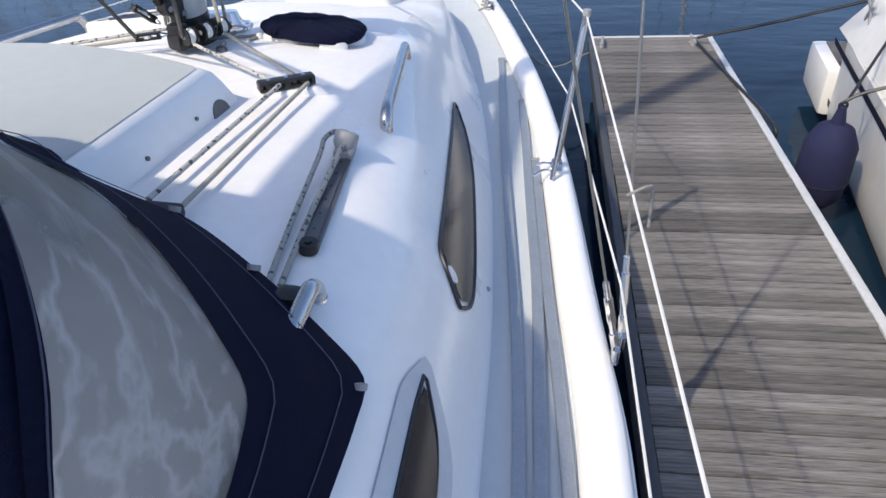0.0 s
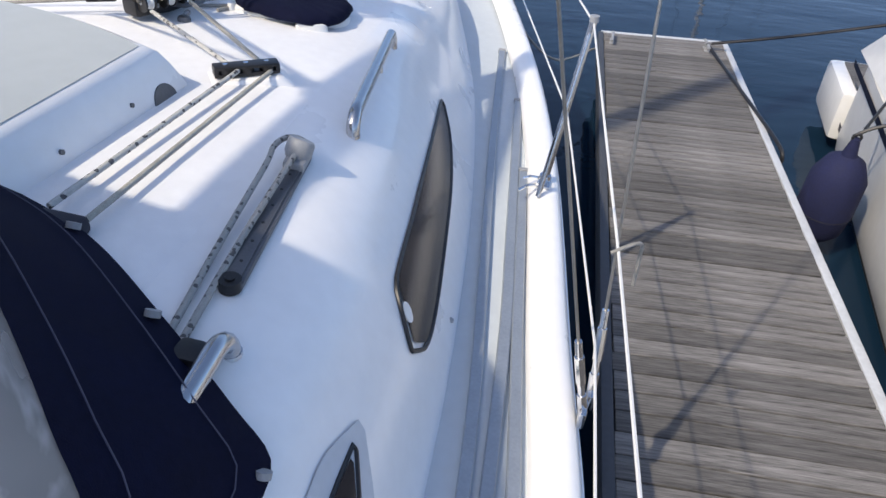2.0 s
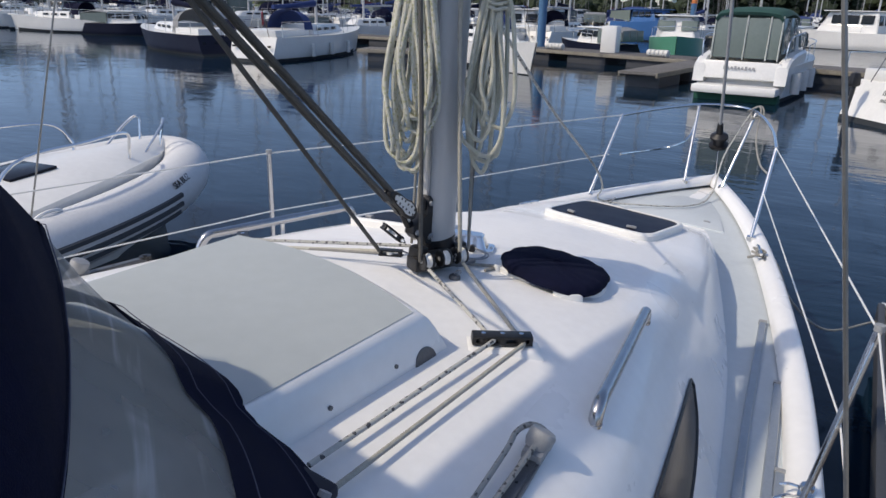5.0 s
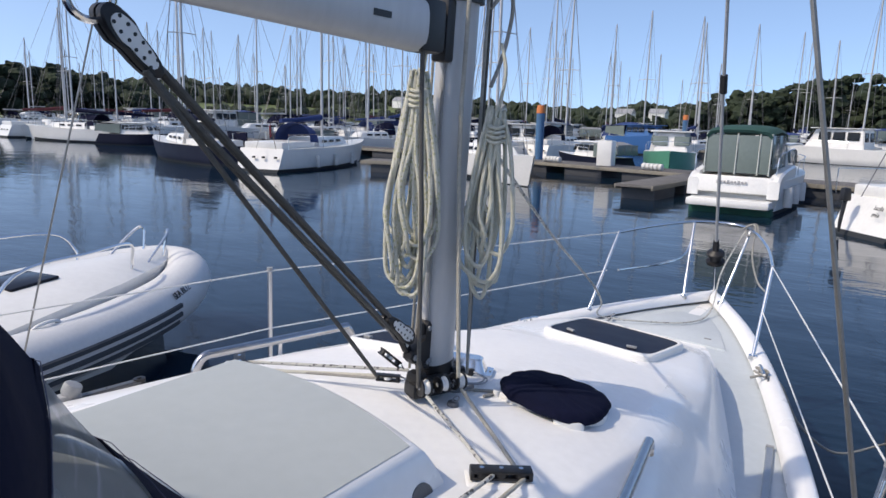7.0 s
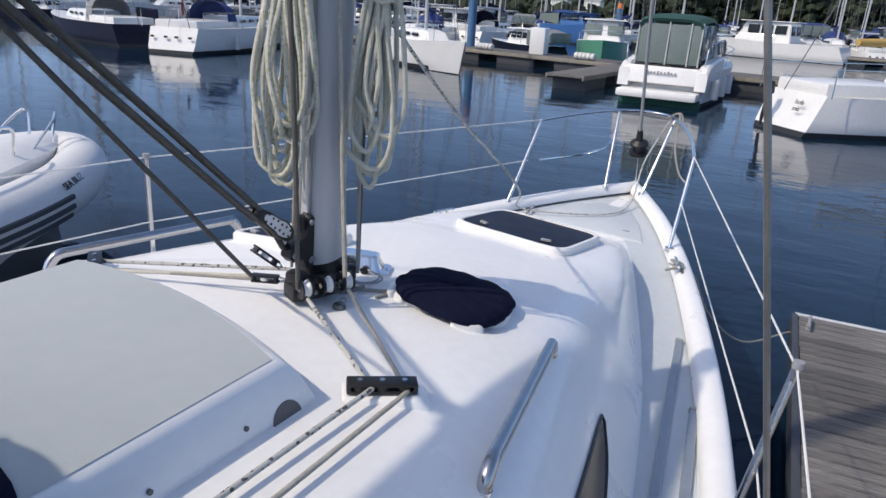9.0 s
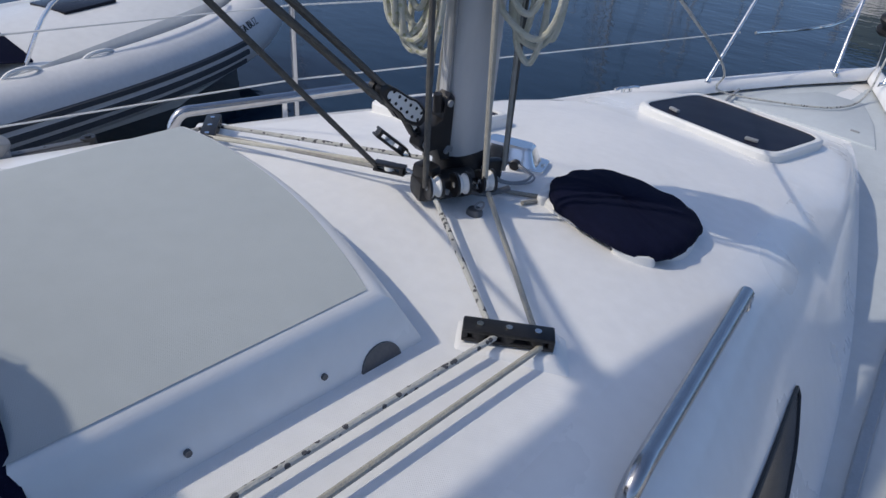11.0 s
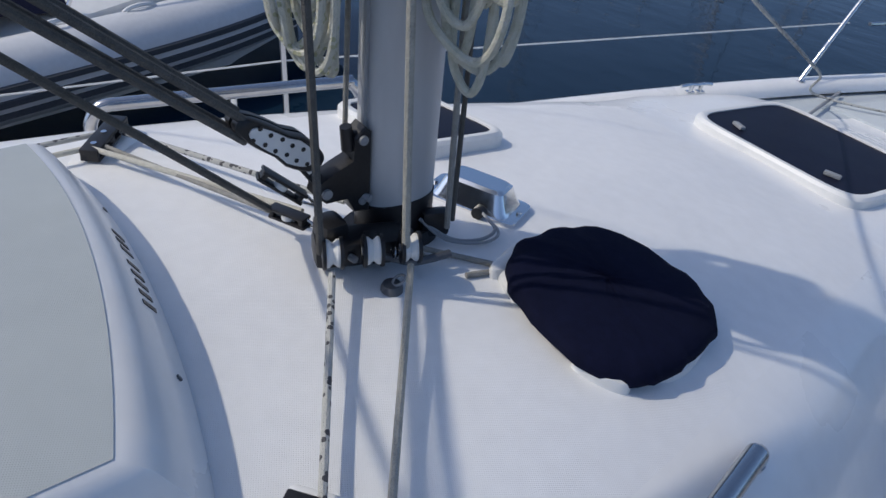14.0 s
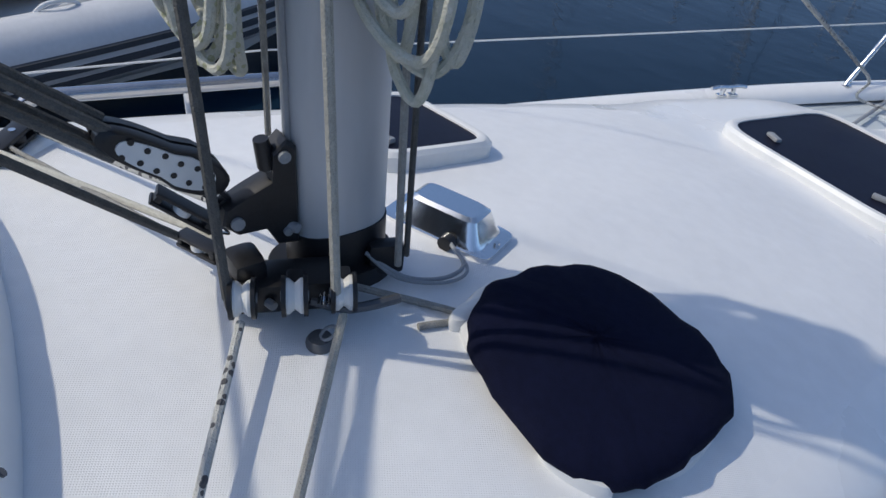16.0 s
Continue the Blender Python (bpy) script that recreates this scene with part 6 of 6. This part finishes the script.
def stern_boat():
    """The white boat berthed on the far side of our finger, seen at its stern."""
    m = pose(3.98, -0.1, 0, 0, 0, 180 - 4)
    top = root("berthed_motorboat", (0, 0, 0), "white motor cruiser with a navy stripe berthed across the finger", "motorboat", m=m)
    part("hull", hull_mesh(6.4, 2.0, 0.78, 1.2, 0.95, 0.1), [WHITE_P, CREAM_P, ANTIF], top)
    for z, h in ((0.66, 0.05), (0.22, 0.06)):
        bm = bmesh.new()
        for s in (-1, 1):
            rows = []
            for k in range(13):
                q = k / 12
                rows.append([bm.verts.new((s * (1.0 * (0.955 + 0.045 * min(1, q * 2)) - (0.78 - z - dz) * 0.09 + 0.012), -3.2 + 4.2 * q, z + dz)) for dz in (-h / 2, h / 2)])
            skin(bm, rows, False)
        bmesh.ops.solidify(bm, geom=bm.faces[:], thickness=0.012)
        part("stripe", bm, NAVY_P, top, "navy hull stripe")
    bm = bmesh.new()
    block(bm, (0.50, -3.5, 0.28), (0.95, 0.75, 0.36), 0.05)
    plat = part("swim_platform", bm, WHITE_P, top, "white swim platform")
    bm = bmesh.new()
    block(bm, (0.50, -3.5, 0.465), (0.75, 0.58, 0.012), 0.003)
    part("platform_deck", bm, WOOD, plat, "grey slatted platform top")
    bm = bmesh.new()
    rows = []
    for y, w, z in ((-3.15, 0.88, 0.78), (-2.8, 0.80, 1.15), (-2.0, 0.78, 1.35), (0.2, 0.74, 1.4)):
        rows.append([bm.verts.new((x, y, zz)) for x, zz in ((0.96, 0.76), (w, z), (-w, z), (-0.96, 0.76))])
    skin(bm, rows, False, False)
    bm.faces.new(rows[0])
    part("coaming", bm, WHITE_P, top, "white moulded cockpit sides", angle=20)
    bm = bmesh.new()
    for a in range(5):
        t = radians(72 * a + 15)
        block(bm, (0.9 + 0.0, -2.75 + 0.06 * math.cos(t), 1.0 + 0.06 * math.sin(t)), (0.012, 0.02, 0.1), 0.0, pose(0, 0, 0, math.degrees(t) + 90, 0, 0))
    part("emblem", bm, GREYPL, top, "dark star-shaped emblem")
    # fender
    bm = bmesh.new()
    rows = []
    for z, r in ((0.10, 0.03), (0.12, 0.09), (0.18, 0.135), (0.32, 0.15), (0.52, 0.145), (0.62, 0.10), (0.66, 0.04), (0.76, 0.02)):
        rows.append([bm.verts.new((r * math.cos(t), r * math.sin(t), z)) for t in [2 * math.pi * k / 18 for k in range(18)]])
    skin(bm, rows, True, True)
    fd = root("fender", (0, 0, 0), "navy fender in a fabric sock between boat and pontoon", "fender", m=pose(2.90, 1.72, 0.0, 6, 0, 0))
    part("body", bm, mat("navy_fender_sock", (0.010, 0.014, 0.055), 0.85, var=0.3, scale=10, bump=0.6, bscale=90), fd)
    bm = bmesh.new()
    tube(bm, [(0.02 * math.cos(t), 0, 0.765 + 0.022 * math.sin(t)) for t in [2 * math.pi * k / 14 for k in range(15)]], 0.008, 6)
    part("eye", bm, BLACK, fd, "black rope eye")
    bm = bmesh.new()
    tube(bm, [(0.148 * math.cos(t), 0.148 * math.sin(t), 0.30) for t in [2 * math.pi * k / 24 for k in range(25)]], 0.004, 5)
    part("seam", bm, NAVYP, fd)
    b = bmesh.new()
    tube(b, smooth_path([(2.90, 1.70, 0.74), (2.98, 1.70, 0.80), (3.12, 1.68, 0.86)], 4), 0.010, 6)
    tube(b, smooth_path([(2.95, 1.72, 0.78), (3.3, 2.3, 1.0), (3.6, 2.8, 1.25)], 4), 0.009, 6)
    thing("fender_line", b, BLACK, (2.9, 1.7, 0.74), "black fender line on the white boat", "rope", m=WORLD)


stern_boat()

# ---- the marina beyond ----
yacht("white sailing yacht with blue covers and sprayhood, stern towards us", 10.5, 3.2, 1.05, WHITE_P, heading(-24.0, 23.6, -0.28, 0.96), BLUE_C, 13.5, BLUE_C, 3, True)
bel = yacht("dark-hulled sailing yacht with a navy sail cover", 10.0, 3.0, 0.95, NAVY_P, heading(-30.6, 21.2, -0.96, 0.26), NAVY, 12.5, GREYC)
cu = bpy.data.curves.new("name", "FONT")
cu.body, cu.size, cu.extrude = "BELULU", 0.42, 0.004
tmp = new("tmp", cu)
me = bpy.data.meshes.new_from_object(tmp.evaluated_get(bpy.context.evaluated_depsgraph_get()))
bpy.data.objects.remove(tmp)
bm = bmesh.new()
block(bm, (1.35, -2.7, 1.28), (0.05, 2.3, 0.62), 0.02)
dodger = part("name_dodger", bm, NAVY, bel, "navy canvas dodger with the boat's name")
ob = new("name_lettering", me)
me.materials.append(PLASTW)
ob.parent = dodger
ob.matrix_basis = Matrix.Translation((1.385, -3.55, 1.13)) @ pose(0, 0, 0, 90, 0, 90)
yacht("white sailing yacht lying across the end of a pontoon", 9.5, 3.0, 1.05, WHITE_P, heading(-14.9, 25.6, 0.75, -0.65), None, 12.0, None)
yacht("white sailing yacht with folded canvas", 9.5, 3.0, 1.0, WHITE_P, heading(-52.0, 27.0, -0.9, -0.3), NAVY, 12.0, NAVY)
cruiser("navy and white day boat under a grey canvas cover", 6.0, 2.2, 0.8, NAVY_P, heading(-45.5, 27.5, 0.9, 0.4), WHITE_P, 0.75, GREYC)
cruiser("white motor cruiser with a wheelhouse", 7.5, 2.7, 1.0, WHITE_P, heading(-22.5, 43.0, 0.4, -0.9), WHITE_P, 1.25)
cruiser("small navy cuddy boat with a white cabin", 5.0, 2.0, 0.7, NAVY_P, heading(-14.0, 35.8, -0.85, 0.3), WHITE_P, 0.75, GREYC)
cruiser("sea-green fishing boat with a white wheelhouse", 6.6, 2.9, 1.05, GREEN_P, heading(-10.4, 37.8, 0.3, -1.0), WHITE_P, 1.1, None, PALEW)
GREEN_A = mat("green_antifouling", (0.01, 0.09, 0.06), 0.7, var=0.25, scale=3)
FRAMEW = mat("pale_screen_frame", (0.5, 0.53, 0.5), 0.5)


def sports_cruiser():
    L, B, free = 8.0, 2.75, 1.05
    top = cruiser("white sports cruiser with a green cockpit canopy, stern towards us", L, B, free, WHITE_P, heading(-3.2, 24.0, 0.0, 1.0), WHITE_P, 0.95, None, PALEW)
    bm = bmesh.new()
    block(bm, (0, -4.15, 0.34), (2.35, 0.75, 0.24), 0.09)
    part("swim_platform", bm, WHITE_P, top, "white swim platform")
    bm = bmesh.new()
    block(bm, (0, -3.82, 0.10), (2.36, 0.5, 0.28), 0.06)
    part("boot_top", bm, GREEN_A, top, "green antifouling at the stern")
    # moulded cockpit sides rising from the stern
    for s in (-1, 1):
        bm = bmesh.new()
        rows = []
        for y, z in ((-3.95, 0.55), (-3.9, 1.02), (-3.6, 1.20), (-2.6, 1.34), (-1.1, 1.40)):
            rows.append([bm.verts.new((s * x, y, zz)) for x, zz in ((1.30, 0.5), (1.30, z - 0.06), (1.24, z), (1.04, z), (0.98, z - 0.07), (0.98, 0.5))])
        skin(bm, rows, True, True)
        part("coaming", bm, WHITE_P, top, "white moulded cockpit side")
    bm = bmesh.new()
    block(bm, (0, -3.82, 0.86), (2.2, 0.16, 0.52), 0.07, pose(0, 0, 0, -10, 0, 0))
    part("transom_seat", bm, WHITE_P, top, "white transom moulding")
    # tall tent: rounded green top over framed screens
    bm = bmesh.new()
    rows = []
    for y, w, z in ((-3.62, 0.90, 2.30), (-3.66, 0.94, 2.38), (-3.5, 0.95, 2.46), (-2.4, 0.98, 2.53), (-1.2, 0.96, 2.44), (-0.7, 0.9, 2.2)):
        rows.append([bm.verts.new((w * x, y, z + 0.10 * (1 - abs(x) ** 3) - 0.10 * (abs(x) > 0.95))) for x in [-1 + 0.125 * k for k in range(17)]])
    skin(bm, rows, False)
    bmesh.ops.solidify(bm, geom=bm.faces[:], thickness=0.05)
    part("canopy", bm, GREENC, top, "dark green canvas canopy top")
    for x0, x1 in ((-0.90, -0.06), (0.0, 0.58), (0.62, 0.90)):
        bm = bmesh.new()
        block(bm, ((x0 + x1) / 2, -3.60, 1.76), (x1 - x0, 0.02, 1.12), 0.008, pose(0, 0, 0, -2, 0, 0))
        part("aft_screen", bm, PALEW, top, "pale tinted aft screen")
    for x in (-0.92, -0.03, 0.60, 0.92):
        bm = bmesh.new()
        rod(bm, (x, -3.66, 1.15), (x, -3.60, 2.38), 0.022, 8)
        part("screen_post", bm, FRAMEW, top, "pale screen post")
    for s in (-1, 1):
        for y0, y1 in ((-3.55, -2.5), (-2.42, -1.3)):
            bm = bmesh.new()
            block(bm, (s * 0.955, (y0 + y1) / 2, 1.84), (0.02, y1 - y0, 0.98), 0.006, pose(0, 0, 0, 0, -3 * s, 0))
            part("side_screen", bm, PALEW, top, "pale tinted side screen")
        bm = bmesh.new()
        tube(bm, smooth_path([(s * 1.15, -3.7, 1.2), (s * 1.18, -3.6, 1.75), (s * 1.2, -2.6, 1.85), (s * 1.22, -1.2, 1.9), (s * 1.2, -1.0, 1.4)], 5), 0.018, 6)
        part("side_rail", bm, STEEL, top)
    for k in range(9):
        bm = bmesh.new()
        block(bm, (-0.42 + 0.1 * k, -3.93, 0.93), (0.06, 0.02, 0.07 if k % 3 else 0.11), 0.0, pose(0, 0, 0, -10, 0, 0))
        part("name_bar", bm, GREYPL, top, "unreadable dark lettering")
    return top


sport = sports_cruiser()
for k in range(3):
    bm = bmesh.new()
    tube(bm, [(1.45, -3.2 + 1.3 * k, 0.25), (1.45, -3.2 + 1.3 * k, 0.32), (1.45, -3.2 + 1.3 * k, 0.75), (1.43, -3.2 + 1.3 * k, 0.82)], 0.13, 12)
    part("fender", bm, FENDM, sport, "white fender")
iso = yacht("white sailing yacht with a red fender and its stern towards us", 9.5, 2.9, 1.0, WHITE_P, heading(3.75, 20.6, 0.74, 0.67), mat("tan_canvas", (0.45, 0.3, 0.1), 0.9), 12.5, None, ports=False)
bm = bmesh.new()
tube(bm, [(-1.55, -3.4, 0.35), (-1.55, -3.4, 0.45), (-1.55, -3.4, 0.85), (-1.55, -3.4, 0.92)], 0.16, 12)
part("red_fender", bm, RED, iso, "red fender")
bm = bmesh.new()
block(bm, (-0.35, -4.80, 1.02), (0.22, 0.26, 0.34), 0.08, taper=0.8)
tube(bm, [(-0.35, -4.78, 0.9), (-0.35, -4.85, 0.35), (-0.35, -4.86, 0.1)], 0.055, 8, 0.035)
part("outboard_motor", bm, BLACK, iso, "black outboard motor")
cu = bpy.data.curves.new("name", "FONT")
cu.body, cu.size, cu.extrude, cu.align_x = "Isola\nmia", 0.17, 0.004, "CENTER"
tmp = new("tmp", cu)
me = bpy.data.meshes.new_from_object(tmp.evaluated_get(bpy.context.evaluated_depsgraph_get()))
bpy.data.objects.remove(tmp)
ob = new("name_lettering", me)
me.materials.append(BLACK)
ob.parent = iso
ob.matrix_basis = Matrix.Translation((0.42, -4.50, 0.72)) @ pose(0, 0, 0, 90 - 24, 0, 0)
cruiser("long white cabin cruiser", 11.0, 3.4, 1.2, WHITE_P, heading(-3.5, 58.0, -0.95, 0.2), WHITE_P, 1.4)
cruiser("blue workboat under a blue tarpaulin", 8.0, 3.0, 1.5, BLUE_P, heading(-18.5, 57.0, 0.8, -0.5), BLUE_P, 0.9, BLUE_C)


FAREDGE = mat("weathered_pontoon_edge", (0.27, 0.25, 0.21), 0.8, var=0.35, scale=2)


def walkway(a, b, w, label, planks=True):
    a, b = Vector((*a, 0)), Vector((*b, 0))
    d = b - a
    m = Matrix.Translation(a) @ pose(0, 0, 0, 0, 0, math.degrees(math.atan2(-d.x, d.y)))
    L = d.length
    top = root("walkway_pontoon", (0, 0, 0), label, "pontoon", "far pontoons", m=m, kind="structure")
    bm = bmesh.new()
    block(bm, (0, L / 2, 0.48), (w, L, 0.10), 0.02)
    part("deck", bm, WOOD, top)
    k = 0
    while k * 3.2 + 1.5 < L:
        bm = bmesh.new()
        block(bm, (0, 1.5 + 3.2 * k, 0.15), (w * 0.92, 2.1, 0.52), 0.03)
        part("float", bm, RUBD, top)
        k += 1
    for s in (-1, 1):
        bm = bmesh.new()
        block(bm, (s * w / 2, L / 2, 0.44), (0.06, L, 0.16), 0.01)
        part("edge_beam", bm, FAREDGE, top)


walkway((-20.5, 23.6), (-14.5, 25.8), 1.6, "timber walkway pontoon with dark floats")
walkway((-16.5, 31.5), (-6.0, 29.5), 2.2, "long timber walkway pontoon with dark floats")
walkway((-6.6, 21.2), (-6.3, 29.5), 1.3, "finger pontoon with grey decking")
walkway((-60, 36.0), (-22, 33.0), 2.0, "long walkway pontoon behind the yachts")
walkway((-6.0, 29.5), (20, 25.0), 2.2, "long walkway pontoon behind the sports cruiser")
walkway((-70, 62), (40, 56), 2.2, "distant walkway pontoon")


def pile(x, y, h, label):
    top = root("mooring_pile", (x, y, 0), label, "mooring pile", "mooring piles", m=WORLD)
    bm = bmesh.new()
    tube(bm, [(x, y, -0.5), (x, y, h)], 0.22, 14)
    part("post", bm, mat("faded_blue_sleeve", (0.06, 0.16, 0.3), 0.6, var=0.25, scale=3), top, "faded blue sleeve")
    bm = bmesh.new()
    tube(bm, [(x, y, h - 0.05), (x, y, h + 0.30), (x, y, h + 0.36)], 0.24, 14, 0.18)
    part("cap", bm, ORANGE, top, "orange cap")


pile(-15.6, 31.9, 3.0, "blue mooring pile with an orange cap")
pile(-15.5, 58.5, 3.0, "distant blue mooring pile with an orange cap")
bm = bmesh.new()
block(bm, (-11.2, 30.3, 1.12), (0.75, 0.6, 1.2), 0.06)
thing("service_box", bm, WHITE_P, (-11.2, 30.3, 0.53), "white service box on the walkway", "service box", m=WORLD)



def roll_fender(x, y, turn):
    """A ribbed white roll lying along a walkway's edge."""
    m = pose(x, y, 0.69, 0, 0, turn)
    top = root("roll_fender", (0, 0, 0), "ribbed white roll fender lying on the walkway edge", "fender", "roll fenders", m=m)
    for k in range(5):
        bm = bmesh.new()
        x0 = -0.5 + 0.2 * k
        rows = [[bm.verts.new((x0 + d, r * math.cos(t), r * math.sin(t))) for t in [2 * math.pi * i / 14 for i in range(14)]] for d, r in ((0.0, 0.11), (0.03, 0.15), (0.10, 0.16), (0.17, 0.15), (0.2, 0.11))]
        skin(bm, rows, True, True)
        part("ring", bm, FENDM, top)


roll_fender(-13.9, 30.05, -11)
roll_fender(-8.5, 29.0, -11)

# rows of further boats
rnd = random.Random(21)
protos = [yacht("white sailing yacht berthed in a far row", 9.0, 2.9, 1.0, WHITE_P, heading(-40, 48, 0.2, 1), BLUE_C, 12.0, BLUE_C, 0, False, "yachts in the far rows"),
          yacht("navy-hulled sailing yacht berthed in a far row", 10.0, 3.1, 1.05, NAVY_P, heading(-31, 50, 0.1, 1), NAVY, 13.5, None, 0, False, "yachts in the far rows"),
          yacht("white sailing yacht with a bare boom in a far row", 8.0, 2.6, 0.95, WHITE_P, heading(-50, 52, -0.1, 1), None, 10.5, NAVY, 0, False, "yachts in the far rows"),
          cruiser("white motor cruiser berthed in a far row", 7.5, 2.7, 1.1, WHITE_P, heading(-26, 54, 0.1, -1), WHITE_P, 1.2, BLUE_C, group="motorboats in the far rows"),
          yacht("white sailing yacht with a dark red cover, berthed far off", 9.0, 2.8, 1.0, WHITE_P, heading(-36, 68, 0.1, 1), MAROON, 12.5, None, 0, False, "yachts in the far rows"),
          cruiser("small grey-covered motorboat in a far row", 5.5, 2.2, 0.9, NAVY_P, heading(-44, 62, 0.1, -1), WHITE_P, 0.9, GREYC, group="motorboats in the far rows")]
slots = []
for row, dist in enumerate((47, 66, 88, 112, 138)):
    n = (14, 30, 36, 34, 32)[row]
    for k in range(n):
        az = -66 + 78 * (k + 0.5) / n + rnd.uniform(-1.0, 1.0)
        if row == 0 and (-20 < az < 8 or az < -50):
            continue
        d = dist + rnd.uniform(-5, 5)
        slots.append((d * math.sin(radians(az)), d * math.cos(radians(az)), row))
for x, y, row in slots:
    p_ = rnd.choices(protos, (4, 2, 4, 2, 1, 2))[0]
    a_ = rnd.choice((0, 180)) + rnd.uniform(-14, 14) + 8
    copy_thing(p_, pose(x, y, 0, 0, rnd.uniform(-1, 1), a_) @ Matrix.Diagonal((*(rnd.uniform(0.9, 1.15),) * 3, 1)))


# ---- shore ----
LEAF = mat("dark_woodland", (0.028, 0.042, 0.020), 0.95, var=0.5, scale=0.25, col2=(0.009, 0.016, 0.008))
FIELD = mat("summer_field", (0.13, 0.17, 0.06), 0.95, var=0.35, scale=0.02)
SHOREM = mat("shingle_shore", (0.2, 0.18, 0.15), 0.95, var=0.3, scale=0.3)


def land_h(az, d):
    """Height of the far shore, by bearing (degrees) and distance."""
    r = max(0, d - 190) / 260
    h = 11 * min(1, r) ** 1.2 * (0.75 + 0.35 * math.sin(az * 0.11 + 0.6) + 0.2 * math.sin(az * 0.31))
    return 0.4 + h


bm = bmesh.new()
rows = []
for i in range(121):
    az = -180 + 3 * i
    rows.append([bm.verts.new((d * math.sin(radians(az)), d * math.cos(radians(az)), -0.6 if d < 190 else land_h(az, d))) for d in (186, 192, 220, 260, 320, 400, 520, 700)])
skin(bm, rows, False)
thing("far_shore", bm, FIELD, (0, 200, 0), "low green hills with fields beyond the marina", "hills", kind="structure", m=WORLD)


def clumps(bm, x, y, z, r, h, rn, n=5):
    """A crown of uneven leaf clumps standing at (x, y, z)."""
    for k in range(n):
        a = rn.uniform(0, 6.28)
        o = r * (rn.uniform(0.0, 0.7) if n < 6 else rn.uniform(0.0, 1.0))
        s = r * (rn.uniform(0.45, 0.8) if n < 6 else rn.uniform(0.16, 0.36))
        zc = z + h * (rn.uniform(0.3, 0.85) if n < 6 else rn.uniform(0.1, 0.95))
        g = bmesh.ops.create_icosphere(bm, subdivisions=1 if n < 6 else 2, radius=1.0)
        for v in g["verts"]:
            q = 1 + 0.8 * (noise.noise(v.co * 1.7 + Vector((x + k * 3.1, y, k))) + 0.4 * noise.noise(v.co * 4.1 + Vector((y, x, k))))
            v.co = Vector((x + math.cos(a) * o + v.co.x * s * q, y + math.sin(a) * o + v.co.y * s * q, zc + v.co.z * s * 0.8 * q))


def woods(name, items, label):
    me = bpy.data.meshes.new(name)
    bm = bmesh.new()
    rn = random.Random(5)
    parts_v, parts_f, off = [], [], 0
    for x, y, z, r, h, n in items:
        b = bmesh.new()
        clumps(b, x, y, z, r, h, rn, n)
        b.verts.index_update()
        parts_v += [tuple(v.co) for v in b.verts]
        parts_f += [tuple(v.index + off for v in f.verts) for f in b.faces]
        off += len(b.verts)
        b.free()
    bm.free()
    me.from_pydata(parts_v, [], parts_f)
    me.materials.append(LEAF)
    tagged(new(name, me), label, "woodland", kind="stuff")


items = []
rn = random.Random(9)
for k in range(1000):        # wooded skyline
    az = -95 + 130 * k / 1000 + rn.uniform(-0.5, 0.5)
    d = rn.choice((330, 370, 410, 440)) + rn.uniform(-20, 20)
    if rn.random() < 0.25 and -45 < az < -22 and d < 400:
        continue
    items.append((d * math.sin(radians(az)), d * math.cos(radians(az)), land_h(az, d) - 2, rn.uniform(3.5, 6), rn.uniform(6, 10), 5))
for k in range(420):        # hedges and trees along the shore
    az = -95 + 130 * k / 420 + rn.uniform(-0.6, 0.6)
    d = 198 + rn.uniform(-3, 40)
    items.append((d * math.sin(radians(az)), d * math.cos(radians(az)), 0.3, rn.uniform(1.6, 3.6), rn.uniform(2, 5), 3))
woods("far_woods", items, "dark green far woods along the hills")
items = []
for k in range(110):         # nearer trees on both sides
    az = -72 + 15 * k / 46 + rn.uniform(-0.5, 0.5) if k < 46 else -15 + 27 * (k - 46) / 64
    d = 165 + rn.uniform(-8, 22)
    hh = rn.uniform(8, 13) * (1.1 if k >= 46 else 1.2 - 0.6 * (k / 46)) * (min(1, 0.55 + (k - 46) / 40) if k >= 46 else 1)
    items.append((d * math.sin(radians(az)), d * math.cos(radians(az)), 0.0, rn.uniform(3, 5), hh, 36))
woods("near_woods", items, "tall dark trees on the near shore")
# a few houses on the hill
for az, d in ((-20, 240), (-17.5, 250), (-6, 260), (2.5, 250), (-38, 300), (-30, 320), (-33, 310), (8, 245), (-11, 235)):
    x, y = d * math.sin(radians(az)), d * math.cos(radians(az))
    z = land_h(az, d) + (4.5 if az in (2.5, 8) else 1.5)
    h_ = root("house", (x, y, z), "white house with a grey roof on the far hillside", "house", "far houses", m=WORLD)
    bm = bmesh.new()
    block(bm, (x, y, z + 1.5), (5.5, 4.4, 3))
    part("wall", bm, WHITE_P, h_)
    bm = bmesh.new()
    v = [bm.verts.new(p) for p in ((x - 2.9, y - 2.4, z + 3), (x + 2.9, y - 2.4, z + 3), (x + 2.9, y + 2.4, z + 3), (x - 2.9, y + 2.4, z + 3), (x - 2.9, y, z + 4.6), (x + 2.9, y, z + 4.6))]
    for q in ((0, 1, 5, 4), (2, 3, 4, 5), (0, 4, 3), (1, 2, 5), (0, 3, 2, 1)):
        bm.faces.new([v[i] for i in q])
    part("roof", bm, GREYPL, h_)
